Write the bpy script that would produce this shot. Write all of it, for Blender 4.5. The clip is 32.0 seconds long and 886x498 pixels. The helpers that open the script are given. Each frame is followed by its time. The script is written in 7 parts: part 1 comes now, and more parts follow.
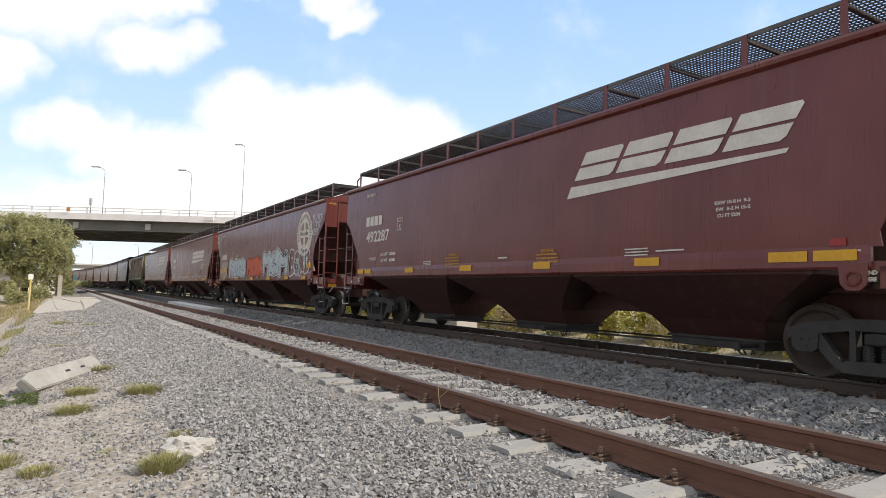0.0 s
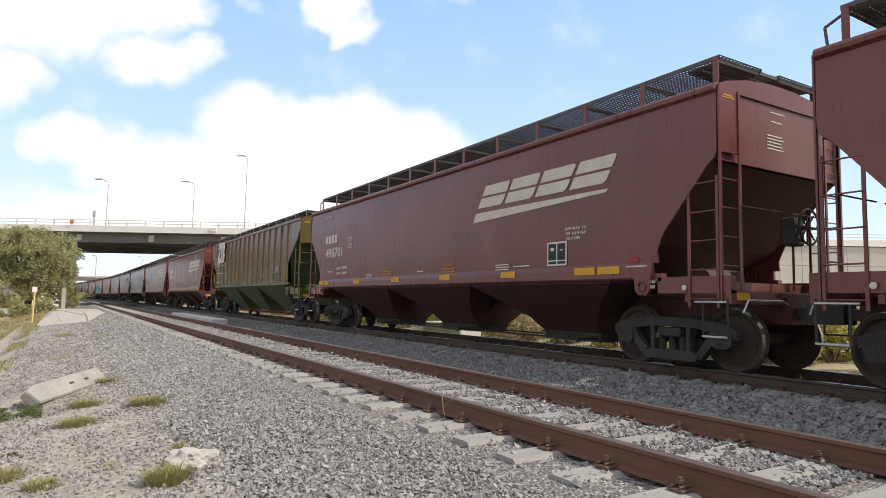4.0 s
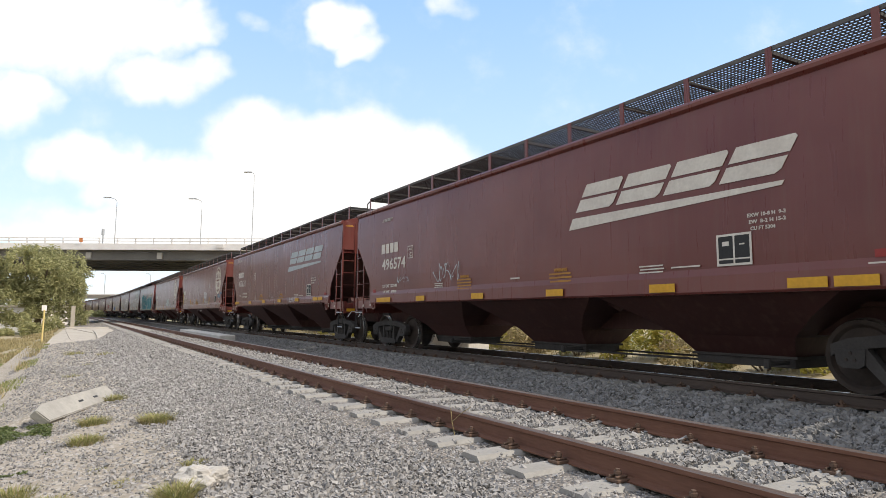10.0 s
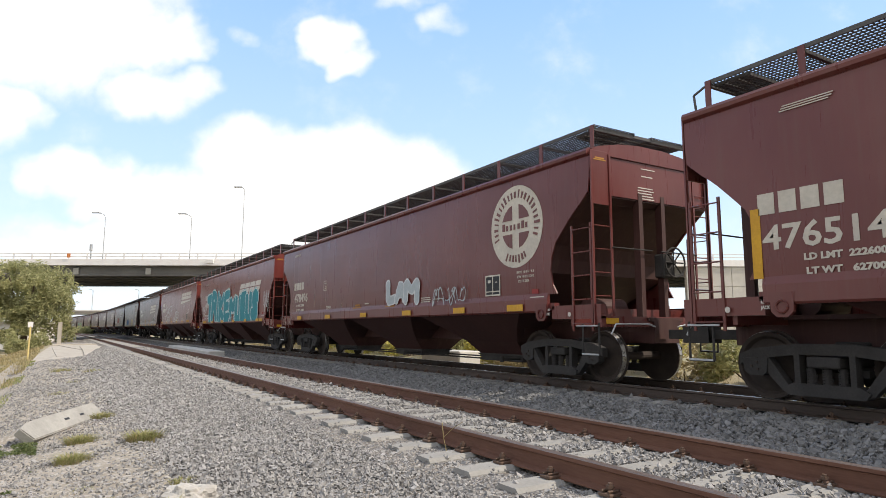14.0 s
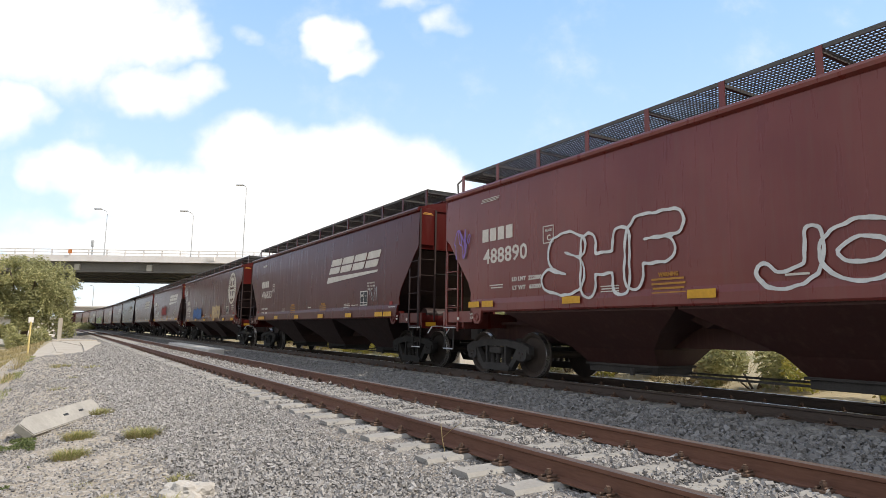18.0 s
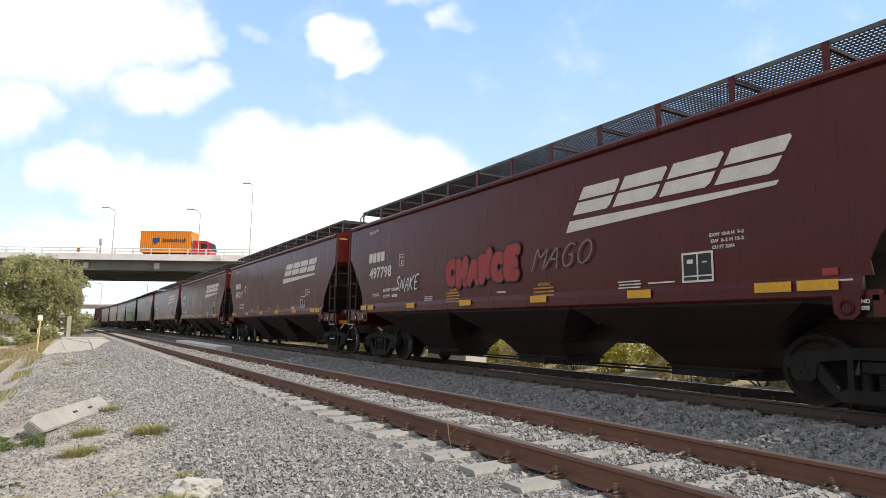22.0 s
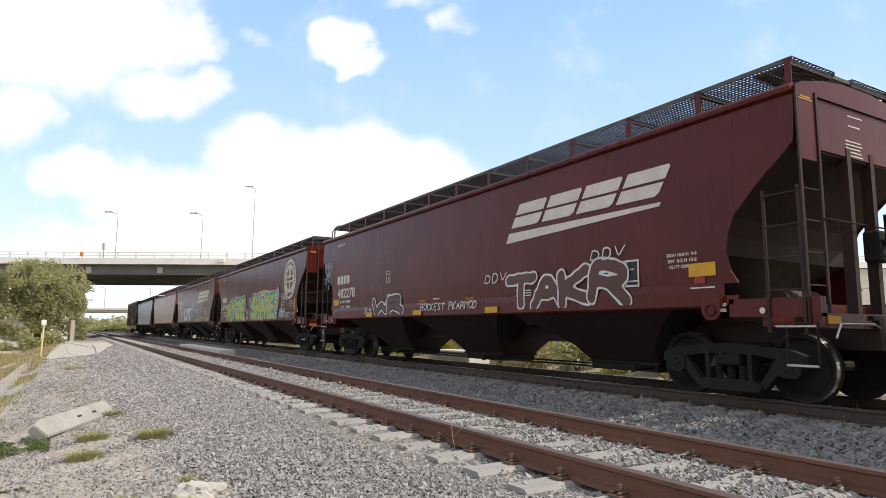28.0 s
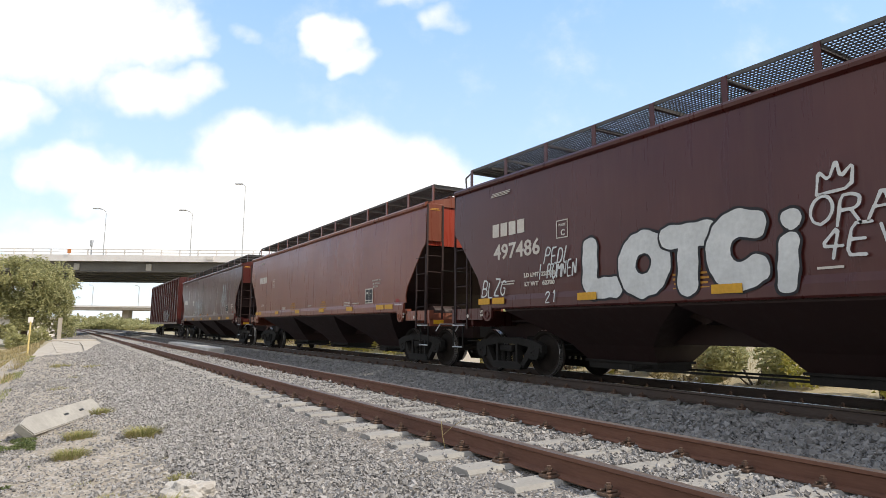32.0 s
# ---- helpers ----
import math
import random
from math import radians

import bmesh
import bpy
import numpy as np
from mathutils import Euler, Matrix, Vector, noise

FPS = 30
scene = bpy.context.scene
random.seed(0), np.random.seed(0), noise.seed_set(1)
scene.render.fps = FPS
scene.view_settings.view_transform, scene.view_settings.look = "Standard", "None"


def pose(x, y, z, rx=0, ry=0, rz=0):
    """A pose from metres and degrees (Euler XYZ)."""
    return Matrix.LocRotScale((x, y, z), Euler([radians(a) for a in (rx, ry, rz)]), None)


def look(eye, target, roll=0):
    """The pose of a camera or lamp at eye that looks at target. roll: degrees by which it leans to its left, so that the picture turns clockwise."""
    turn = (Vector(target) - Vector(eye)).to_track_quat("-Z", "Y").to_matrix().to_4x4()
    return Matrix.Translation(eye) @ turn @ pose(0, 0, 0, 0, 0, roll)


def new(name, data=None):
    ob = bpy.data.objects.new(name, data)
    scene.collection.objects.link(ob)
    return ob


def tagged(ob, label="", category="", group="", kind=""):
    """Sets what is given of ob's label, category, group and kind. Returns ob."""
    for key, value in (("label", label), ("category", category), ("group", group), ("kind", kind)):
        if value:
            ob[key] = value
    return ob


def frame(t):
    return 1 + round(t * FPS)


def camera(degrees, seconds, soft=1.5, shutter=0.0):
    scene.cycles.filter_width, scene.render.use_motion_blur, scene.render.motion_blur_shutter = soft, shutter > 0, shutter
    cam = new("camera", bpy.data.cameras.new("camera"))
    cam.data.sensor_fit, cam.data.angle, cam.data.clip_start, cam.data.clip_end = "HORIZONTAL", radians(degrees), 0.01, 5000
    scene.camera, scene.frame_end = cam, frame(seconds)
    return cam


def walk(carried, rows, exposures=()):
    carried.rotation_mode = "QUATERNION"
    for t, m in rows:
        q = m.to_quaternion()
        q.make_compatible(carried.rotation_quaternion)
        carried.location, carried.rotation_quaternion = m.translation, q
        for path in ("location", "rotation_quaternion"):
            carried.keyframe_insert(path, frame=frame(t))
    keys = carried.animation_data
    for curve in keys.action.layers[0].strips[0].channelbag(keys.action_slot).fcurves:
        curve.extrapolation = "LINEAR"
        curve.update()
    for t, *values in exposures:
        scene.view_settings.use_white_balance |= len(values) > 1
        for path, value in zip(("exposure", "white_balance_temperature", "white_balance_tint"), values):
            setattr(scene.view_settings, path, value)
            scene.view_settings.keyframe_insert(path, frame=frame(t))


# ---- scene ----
cam = camera(70.5, 32.0, soft=0.35)

# The camera is held by hand at one spot beside the siding; it only turns.
# Rows: seconds, tilt, lean, turn. Rail tops are z = 0, the tracks run along y.
EYE = (0.0, 0.0, 0.93)
PATH = [
    (0, 94.03, -1.65, -31.46),
    (0.5, 94.07, -1.73, -31.39),
    (1, 94.07, -1.52, -31.45),
    (1.5, 94.10, -1.34, -31.33),
    (2, 93.73, -1.15, -31.19),
    (2.5, 93.82, -1.20, -31.40),
    (3, 93.82, -1.07, -31.31),
    (3.5, 94.35, -1.25, -31.15),
    (5.5, 95.60, -0.84, -31.14),
    (6, 95.73, -0.86, -29.97),
    (6.5, 95.78, -1.17, -29.68),
    (7, 95.65, -0.73, -30.03),
    (7.5, 96.05, -0.95, -30.15),
    (8, 96.37, -0.88, -30.34),
    (8.5, 96.29, -0.44, -30.40),
    (9, 95.98, 0.08, -29.90),
    (9.5, 96.30, 0.01, -30.09),
    (10, 96.03, -0.41, -30.48),
    (10.5, 96.74, -0.55, -30.10),
    (11, 96.79, -0.62, -30.00),
    (11.5, 96.47, -0.61, -29.87),
    (12, 96.62, -0.32, -30.57),
    (12.5, 97.08, -0.36, -31.20),
    (13, 97.23, -0.47, -31.09),
    (13.5, 97.29, -0.09, -31.43),
    (15.5, 97.44, -0.24, -30.56),
    (16, 97.18, -0.28, -31.29),
    (16.5, 97.10, -0.15, -31.48),
    (17, 97.27, -0.31, -31.60),
    (17.5, 97.69, -0.25, -31.34),
    (18, 97.41, -0.87, -31.29),
    (18.5, 97.51, -0.65, -30.74),
    (19, 97.45, -0.72, -31.10),
    (19.5, 97.56, -0.60, -30.95),
    (20, 97.51, -0.73, -30.81),
    (20.5, 97.28, -0.86, -30.95),
    (21, 97.00, -1.02, -30.74),
    (21.5, 97.01, -1.31, -30.24),
    (22, 97.17, -0.81, -30.71),
    (22.5, 96.64, -0.53, -31.12),
    (23, 96.70, -0.33, -31.14),
    (23.5, 96.90, -0.30, -30.87),
    (24, 97.18, -0.36, -30.62),
    (24.5, 97.01, -0.22, -30.69),
    (26.5, 97.53, 0.11, -31.18),
    (27, 97.51, 0.04, -30.75),
    (27.5, 97.30, -0.38, -30.60),
    (28, 97.33, -0.40, -30.44),
    (28.5, 97.55, -0.65, -30.51),
    (29, 97.23, -0.74, -30.59),
    (29.5, 97.22, -0.67, -30.74),
    (30, 97.46, -0.36, -31.18),
    (30.5, 97.51, -0.54, -31.39),
    (31, 97.60, -0.57, -31.64),
    (31.5, 97.20, -0.75, -31.64),
    (32, 97.21, -0.57, -31.31),
]
EXPOSURES = [(0.0, 0.52, 6900, 10), (13.0, 0.60, 6900, 10), (20.0, 0.58, 6900, 10), (32.0, 0.60, 6900, 10)]
walk(cam, [(t, pose(*EYE, rx, ry, rz)) for t, rx, ry, rz in PATH], EXPOSURES)

# ---- sky and sun ----
SUN_DIR = Vector((0.52, -0.50, 0.78)).normalized()
world = bpy.data.worlds.new("sky")
scene.world = world
world.use_nodes = True


def build_sky():
    nt = world.node_tree
    nt.nodes.clear()
    N, L = nt.nodes.new, nt.links.new

    def math_node(op, a, b=None, c=None, clamp=False):
        n = N("ShaderNodeMath")
        n.operation, n.use_clamp = op, clamp
        for i, v in enumerate((a, b, c)):
            if v is None:
                continue
            if isinstance(v, (int, float)):
                n.inputs[i].default_value = v
            else:
                L(v, n.inputs[i])
        return n.outputs[0]

    def dot(v, w):
        n = N("ShaderNodeVectorMath")
        n.operation = "DOT_PRODUCT"
        L(v, n.inputs[0])
        n.inputs[1].default_value = w
        return n.outputs["Value"]

    sky = N("ShaderNodeTexSky")
    sky.sky_type, sky.sun_disc = "NISHITA", False
    sky.sun_elevation = math.asin(SUN_DIR.z)
    sky.sun_rotation = math.atan2(SUN_DIR.x, SUN_DIR.y)
    sky.air_density, sky.dust_density, sky.ozone_density = 1.0, 0.2, 3.0
    d = N("ShaderNodeTexCoord").outputs["Generated"]
    a = radians(31.3)
    ahead = math_node("MAXIMUM", dot(d, (math.sin(a), math.cos(a), 0)), 0.05)
    u = math_node("DIVIDE", dot(d, (math.cos(a), -math.sin(a), 0)), ahead)
    v = math_node("DIVIDE", dot(d, (0, 0, 1)), ahead)
    # ragged edges: the clouds' coordinates are shaken by two sizes of noise
    pos = N("ShaderNodeCombineXYZ")
    L(u, pos.inputs[0]), L(v, pos.inputs[1])
    shake = N("ShaderNodeTexNoise")
    shake.inputs["Scale"].default_value, shake.inputs["Detail"].default_value = 7.0, 6.0
    shake.inputs["Roughness"].default_value = 0.6
    L(pos.outputs[0], shake.inputs["Vector"])
    fine = math_node("MULTIPLY", math_node("SUBTRACT", shake.outputs["Fac"], 0.5), 2.6)
    warp = N("ShaderNodeTexNoise")
    warp.inputs["Scale"].default_value, warp.inputs["Detail"].default_value = 9.0, 3.0
    L(pos.outputs[0], warp.inputs["Vector"])
    tone = N("ShaderNodeSeparateColor")
    L(warp.outputs["Color"], tone.inputs[0])
    u = math_node("ADD", u, math_node("MULTIPLY", math_node("SUBTRACT", tone.outputs[0], 0.5), 0.16))
    v = math_node("ADD", v, math_node("MULTIPLY", math_node("SUBTRACT", tone.outputs[1], 0.5), 0.10))
    # cloud banks: centre u, v and half sizes
    banks = CLOUDS
    cover = None
    for cu, cv, hu, hv, w in banks:
        du = math_node("DIVIDE", math_node("SUBTRACT", u, cu), hu)
        dv = math_node("DIVIDE", math_node("SUBTRACT", v, cv), hv)
        r2 = math_node("ADD", math_node("MULTIPLY", du, du), math_node("MULTIPLY", dv, dv))
        blob = math_node("SUBTRACT", w, r2)
        blob = math_node("MAXIMUM", blob, -1.0)
        cover = blob if cover is None else math_node("SMOOTH_MAX", cover, blob, 0.15)
    # beyond these banks unseen broken cloud is added, for whiter and stronger fill
    rest = N("ShaderNodeTexNoise")
    rest.inputs["Scale"].default_value, rest.inputs["Detail"].default_value = 2.6, 5.0
    L(d, rest.inputs["Vector"])
    aside = N("ShaderNodeMapRange")
    L(dot(d, (math.sin(a), math.cos(a), 0)), aside.inputs["Value"])
    aside.inputs["From Min"].default_value, aside.inputs["From Max"].default_value = 0.62, 0.42
    others = math_node("ADD", math_node("MULTIPLY", math_node("SUBTRACT", rest.outputs["Fac"], 0.46), 7.0), math_node("MULTIPLY", math_node("SUBTRACT", aside.outputs[0], 1.0), 4.0))
    cover = math_node("MAXIMUM", cover, others)
    dens = math_node("ADD", cover, fine)
    ramp = N("ShaderNodeMapRange")
    ramp.interpolation_type = "SMOOTHSTEP"
    L(dens, ramp.inputs["Value"])
    ramp.inputs["From Min"].default_value, ramp.inputs["From Max"].default_value = -0.95, 0.85
    # haze that whitens the sky towards the horizon
    haze = N("ShaderNodeMapRange")
    L(dot(d, (0, 0, 1)), haze.inputs["Value"])
    haze.inputs["From Min"].default_value, haze.inputs["From Max"].default_value = 0.0, 0.9
    haze.inputs["To Min"].default_value, haze.inputs["To Max"].default_value = 0.92, 0.62
    veil = N("ShaderNodeValToRGB")
    L(dot(d, (0, 0, 1)), veil.inputs[0])
    e = veil.color_ramp.elements
    e[0].position, e[0].color = 0.02, (0.72, 0.83, 0.97, 1)
    e[1].position, e[1].color = 0.55, (0.27, 0.51, 0.98, 1)
    m = e.new(0.20)
    m.color = (0.50, 0.69, 1.0, 1)
    bg_sky, bg_cloud, mix, out = N("ShaderNodeBackground"), N("ShaderNodeBackground"), N("ShaderNodeMixShader"), N("ShaderNodeOutputWorld")
    bg_haze, mix_haze = N("ShaderNodeBackground"), N("ShaderNodeMixShader")
    L(veil.outputs[0], bg_haze.inputs["Color"])
    bg_haze.inputs["Strength"].default_value = 0.89
    L(haze.outputs[0], mix_haze.inputs[0]), L(bg_sky.outputs[0], mix_haze.inputs[1]), L(bg_haze.outputs[0], mix_haze.inputs[2])
    L(sky.outputs[0], bg_sky.inputs["Color"])
    bg_sky.inputs["Strength"].default_value = 0.15
    bg_cloud.inputs["Color"].default_value = (0.97, 0.98, 1.0, 1)
    bg_cloud.inputs["Strength"].default_value = 0.82
    L(ramp.outputs[0], mix.inputs[0]), L(mix_haze.outputs[0], mix.inputs[1]), L(bg_cloud.outputs[0], mix.inputs[2])
    L(mix.outputs[0], out.inputs["Surface"])


CLOUDS = [
    (-0.70, 0.55, 0.22, 0.13, 1.2), (-0.481, 0.488, 0.065, 0.045, 0.9), (-0.484, 0.40, 0.095, 0.045, 0.9), (-0.735, 0.352, 0.07, 0.055, 0.8),
    (-0.596, 0.252, 0.095, 0.045, 0.9), (-0.509, 0.22, 0.085, 0.045, 0.9), (-0.433, 0.188, 0.09, 0.06, 1.0),
    (-0.262, 0.284, 0.13, 0.055, 1.1), (-0.14, 0.266, 0.13, 0.065, 1.1), (-0.184, 0.205, 0.21, 0.085, 1.3), (-0.366, 0.14, 0.30, 0.05, 0.9), (-0.651, 0.12, 0.14, 0.03, 0.1),
    (-0.194, 0.488, 0.048, 0.038, 0.8), (-0.155, 0.451, 0.04, 0.026, 0.5), (-0.347, 0.494, 0.04, 0.02, -0.25), (-0.004, 0.512, 0.05, 0.035, -0.1), (-0.071, 0.547, 0.07, 0.02, -0.25),
]
build_sky()
sun = new("sun", bpy.data.lights.new("sun", "SUN"))
sun.data.energy, sun.data.angle, sun.data.color = 3.2, radians(0.53), (1.0, 0.95, 0.87)
sun.matrix_basis = look((SUN_DIR * 200)[:], (0, 0, 0))

# ---- materials ----
def mat(name, build, **k):
    m = bpy.data.materials.new(name)
    m.use_nodes = True
    nt = m.node_tree
    nt.nodes.clear()
    out = nt.nodes.new("ShaderNodeOutputMaterial")
    b = nt.nodes.new("ShaderNodeBsdfPrincipled")
    nt.links.new(b.outputs[0], out.inputs["Surface"])
    build(nt, b, **k)
    return m


def coords(nt, kind="Object", scale=(1, 1, 1)):
    t = nt.nodes.new("ShaderNodeTexCoord")
    mp = nt.nodes.new("ShaderNodeMapping")
    mp.inputs["Scale"].default_value = scale
    nt.links.new(t.outputs[kind], mp.inputs["Vector"])
    return mp.outputs[0]


def noise_tex(nt, vec, scale, detail=4.0, rough=0.55):
    n = nt.nodes.new("ShaderNodeTexNoise")
    n.inputs["Scale"].default_value, n.inputs["Detail"].default_value, n.inputs["Roughness"].default_value = scale, detail, rough
    nt.links.new(vec, n.inputs["Vector"])
    return n.outputs["Fac"]


def ramp(nt, fac, stops):
    r = nt.nodes.new("ShaderNodeValToRGB")
    e = r.color_ramp.elements
    while len(e) < len(stops):
        e.new(0.5)
    for s, (p, c) in zip(e, stops):
        s.position, s.color = p, (*c, 1)
    nt.links.new(fac, r.inputs[0])
    return r.outputs[0]


def remap(nt, fac, a, b, c=0.0, d=1.0):
    r = nt.nodes.new("ShaderNodeMapRange")
    for i, v in enumerate((a, b, c, d)):
        r.inputs[i + 1].default_value = v
    nt.links.new(fac, r.inputs[0])
    return r.outputs[0]


def mix(nt, fac, a, b, kind="MIX"):
    m = nt.nodes.new("ShaderNodeMix")
    m.data_type, m.blend_type = "RGBA", kind
    for v, i in ((fac, 0), (a, 6), (b, 7)):
        if isinstance(v, (int, float)):
            m.inputs[i].default_value = v
        elif isinstance(v, tuple):
            m.inputs[i].default_value = (*v, 1)
        else:
            nt.links.new(v, m.inputs[i])
    return m.outputs[2]


def bump(nt, b, height, strength=0.3, dist=0.01):
    n = nt.nodes.new("ShaderNodeBump")
    n.inputs["Strength"].default_value, n.inputs["Distance"].default_value = strength, dist
    nt.links.new(height, n.inputs["Height"])
    nt.links.new(n.outputs[0], b.inputs["Normal"])


def random_of(nt, island=False):
    if island:
        return nt.nodes.new("ShaderNodeNewGeometry").outputs["Random Per Island"]
    return nt.nodes.new("ShaderNodeObjectInfo").outputs["Random"]


def surface(nt, b, c1, c2, scale=4.0, rough=0.8, metal=0.0, bumps=0.0, grain=40.0, vary=0.0, island=False, stretch=(1, 1, 1), spec=0.5):
    """Two colours mixed by broad and fine noise, with grain in the relief."""
    v = coords(nt, scale=stretch)
    n1, n2 = noise_tex(nt, v, scale), noise_tex(nt, v, grain, 3.0)
    col = mix(nt, remap(nt, n1, 0.3, 0.7), c1, c2)
    col = mix(nt, remap(nt, n2, 0.25, 0.75, 0.0, 0.35), col, tuple(x * 0.45 for x in c1))
    if vary:
        r = random_of(nt, island)
        col = mix(nt, remap(nt, r, 0, 1, 0, vary), col, tuple(min(1, x * 1.9) for x in c2))
    nt.links.new(col, b.inputs["Base Color"])
    nt.links.new(remap(nt, n2, 0.2, 0.8, rough - 0.1, min(1, rough + 0.1)), b.inputs["Roughness"])
    b.inputs["Metallic"].default_value = metal
    b.inputs["Specular IOR Level"].default_value = spec
    b.inputs["IOR"].default_value = 1.42
    if bumps:
        bump(nt, b, n2, bumps, 0.01)


def car_paint(nt, b, base, faded, dust=(0.14, 0.085, 0.07), amount=0.32, rust=None, gloss=0.24, high=False, spec=0.5):
    """Weathered freight-car paint: faded patches, rain streaks and road dust."""
    v = coords(nt)
    shift = nt.nodes.new("ShaderNodeVectorMath")
    r = random_of(nt)
    nt.links.new(v, shift.inputs[0])
    comb = nt.nodes.new("ShaderNodeCombineXYZ")
    for i in range(3):
        nt.links.new(remap(nt, r, 0, 1, 0, 40 + 13 * i), comb.inputs[i])
    nt.links.new(comb.outputs[0], shift.inputs[1])
    vec = shift.outputs[0]
    big = noise_tex(nt, vec, 0.7, 3.0)
    st = nt.nodes.new("ShaderNodeMapping")
    st.inputs["Scale"].default_value = (3.0, 3.0, 0.25)
    nt.links.new(vec, st.inputs["Vector"])
    streak = noise_tex(nt, st.outputs[0], 2.2, 6.0, 0.65)
    speck = noise_tex(nt, vec, 22.0, 5.0, 0.7)
    col = mix(nt, remap(nt, big, 0.35, 0.7), base, faded)
    col = mix(nt, remap(nt, r, 0, 1, 0.0, 0.35), col, faded)
    col = mix(nt, remap(nt, streak, 0.5, 0.8, 0.0, amount), col, dust)
    if rust:
        spots = noise_tex(nt, vec, 1.1, 8.0, 0.7)
        if high:
            # the rust has crept down from the roof edge
            axes = nt.nodes.new("ShaderNodeSeparateXYZ")
            nt.links.new(v, axes.inputs[0])
            lift = nt.nodes.new("ShaderNodeMath")
            nt.links.new(spots, lift.inputs[0])
            nt.links.new(remap(nt, axes.outputs[2], 1.5, 2.9, -0.16, 0.20), lift.inputs[1])
            spots = lift.outputs[0]
        col = mix(nt, remap(nt, spots, 0.40, 0.62), col, rust)
        col = mix(nt, remap(nt, streak, 0.42, 0.62, 0.0, 0.5), col, tuple(x * 0.6 for x in rust))
    col = mix(nt, remap(nt, speck, 0.62, 0.8, 0.0, 0.45), col, tuple(x * 0.4 for x in base))
    nt.links.new(col, b.inputs["Base Color"])
    nt.links.new(remap(nt, streak, 0.3, 0.8, gloss, gloss + 0.18), b.inputs["Roughness"])
    b.inputs["Specular IOR Level"].default_value = spec
    b.inputs["IOR"].default_value = 1.42
    bump(nt, b, big, 0.18, 0.02)


M = {}
M["maroon"] = mat("maroon_paint", car_paint, base=(0.098, 0.018, 0.0155), faded=(0.134, 0.033, 0.028))
M["maroon_rich"] = mat("rich_maroon_paint", car_paint, base=(0.062, 0.0070, 0.0058), faded=(0.086, 0.011, 0.009), amount=0.10, spec=0.28)
M["maroon_deep"] = mat("deep_maroon_paint", car_paint, base=(0.054, 0.0048, 0.0042), faded=(0.068, 0.0080, 0.0068), amount=0.10, spec=0.28)
M["maroon_bright"] = mat("bright_maroon_paint", car_paint, base=(0.122, 0.020, 0.017), faded=(0.160, 0.037, 0.030))
M["maroon_pale"] = mat("faded_maroon_paint", car_paint, base=(0.108, 0.025, 0.0215), faded=(0.146, 0.045, 0.038))
# Bays and slope sheets: road dust, plus underside shade mixed into the base.
M["maroon_dark"] = mat("shaded_dusty_maroon_paint", car_paint, base=(0.040, 0.012, 0.010), faded=(0.054, 0.018, 0.015), amount=0.35, dust=(0.15, 0.10, 0.08), gloss=0.6)
M["dark_maroon"] = mat("dark_brown_maroon_paint", car_paint, base=(0.055, 0.011, 0.010), faded=(0.072, 0.018, 0.015), amount=0.16)
M["orange_red"] = mat("sunlit_red_paint", car_paint, base=(0.24, 0.026, 0.016), faded=(0.30, 0.05, 0.03), amount=0.3)
M["rust_brown"] = mat("brown_weathered_paint", car_paint, base=(0.15, 0.042, 0.026), faded=(0.20, 0.068, 0.042), amount=0.4, dust=(0.28, 0.15, 0.09))
M["green"] = mat("green_rusting_paint", car_paint, base=(0.080, 0.085, 0.030), faded=(0.12, 0.105, 0.042), dust=(0.11, 0.085, 0.05), rust=(0.118, 0.056, 0.020), amount=0.2, high=True)
M["green_clean"] = mat("green_paint", car_paint, base=(0.05, 0.12, 0.06), faded=(0.09, 0.16, 0.09), amount=0.25)
M["green_dark"] = mat("dark_green_paint", car_paint, base=(0.055, 0.075, 0.034), faded=(0.085, 0.10, 0.05), amount=0.2, gloss=0.8)
M["steel_dark"] = mat("greasy_dark_steel", surface, c1=(0.036, 0.034, 0.033), c2=(0.062, 0.057, 0.054), scale=3, rough=0.8, bumps=0.2, vary=0.1, spec=0.15)
M["wheel"] = mat("wheel_steel", surface, c1=(0.034, 0.028, 0.025), c2=(0.060, 0.046, 0.039), scale=5, rough=0.75, vary=0.2, spec=0.15)
# Blacker copies of steel, wheel and maroon: deep underframe shade put into colour.
M["steel_black"] = mat("shade_blackened_steel", surface, c1=(0.014, 0.013, 0.012), c2=(0.026, 0.024, 0.022), scale=3, rough=0.75, bumps=0.2, vary=0.1, spec=0.15)
M["wheel_black"] = mat("shade_blackened_wheel", surface, c1=(0.012, 0.010, 0.009), c2=(0.024, 0.019, 0.016), scale=5, rough=0.75, vary=0.2, spec=0.15)
M["maroon_black"] = mat("shade_blackened_maroon_paint", car_paint, base=(0.016, 0.0055, 0.005), faded=(0.024, 0.009, 0.008), amount=0.18, dust=(0.08, 0.05, 0.04), gloss=0.6)
M["red_oxide"] = mat("red_oxide_paint", car_paint, base=(0.17, 0.035, 0.025), faded=(0.22, 0.06, 0.045), amount=0.3)
M["wheel_rim"] = mat("polished_tread", surface, c1=(0.35, 0.33, 0.31), c2=(0.45, 0.43, 0.41), scale=9, rough=0.3, metal=0.9)
M["grate"] = mat("walkway_steel", surface, c1=(0.085, 0.083, 0.083), c2=(0.12, 0.117, 0.115), scale=3, rough=0.8, spec=0.2)
M["white"] = mat("stencil_white", surface, c1=(0.62, 0.58, 0.52), c2=(0.52, 0.47, 0.42), scale=3, rough=0.7, grain=18)
M["cream"] = mat("aged_cream_paint", surface, c1=(0.58, 0.53, 0.45), c2=(0.48, 0.43, 0.36), scale=3, rough=0.7, grain=18)
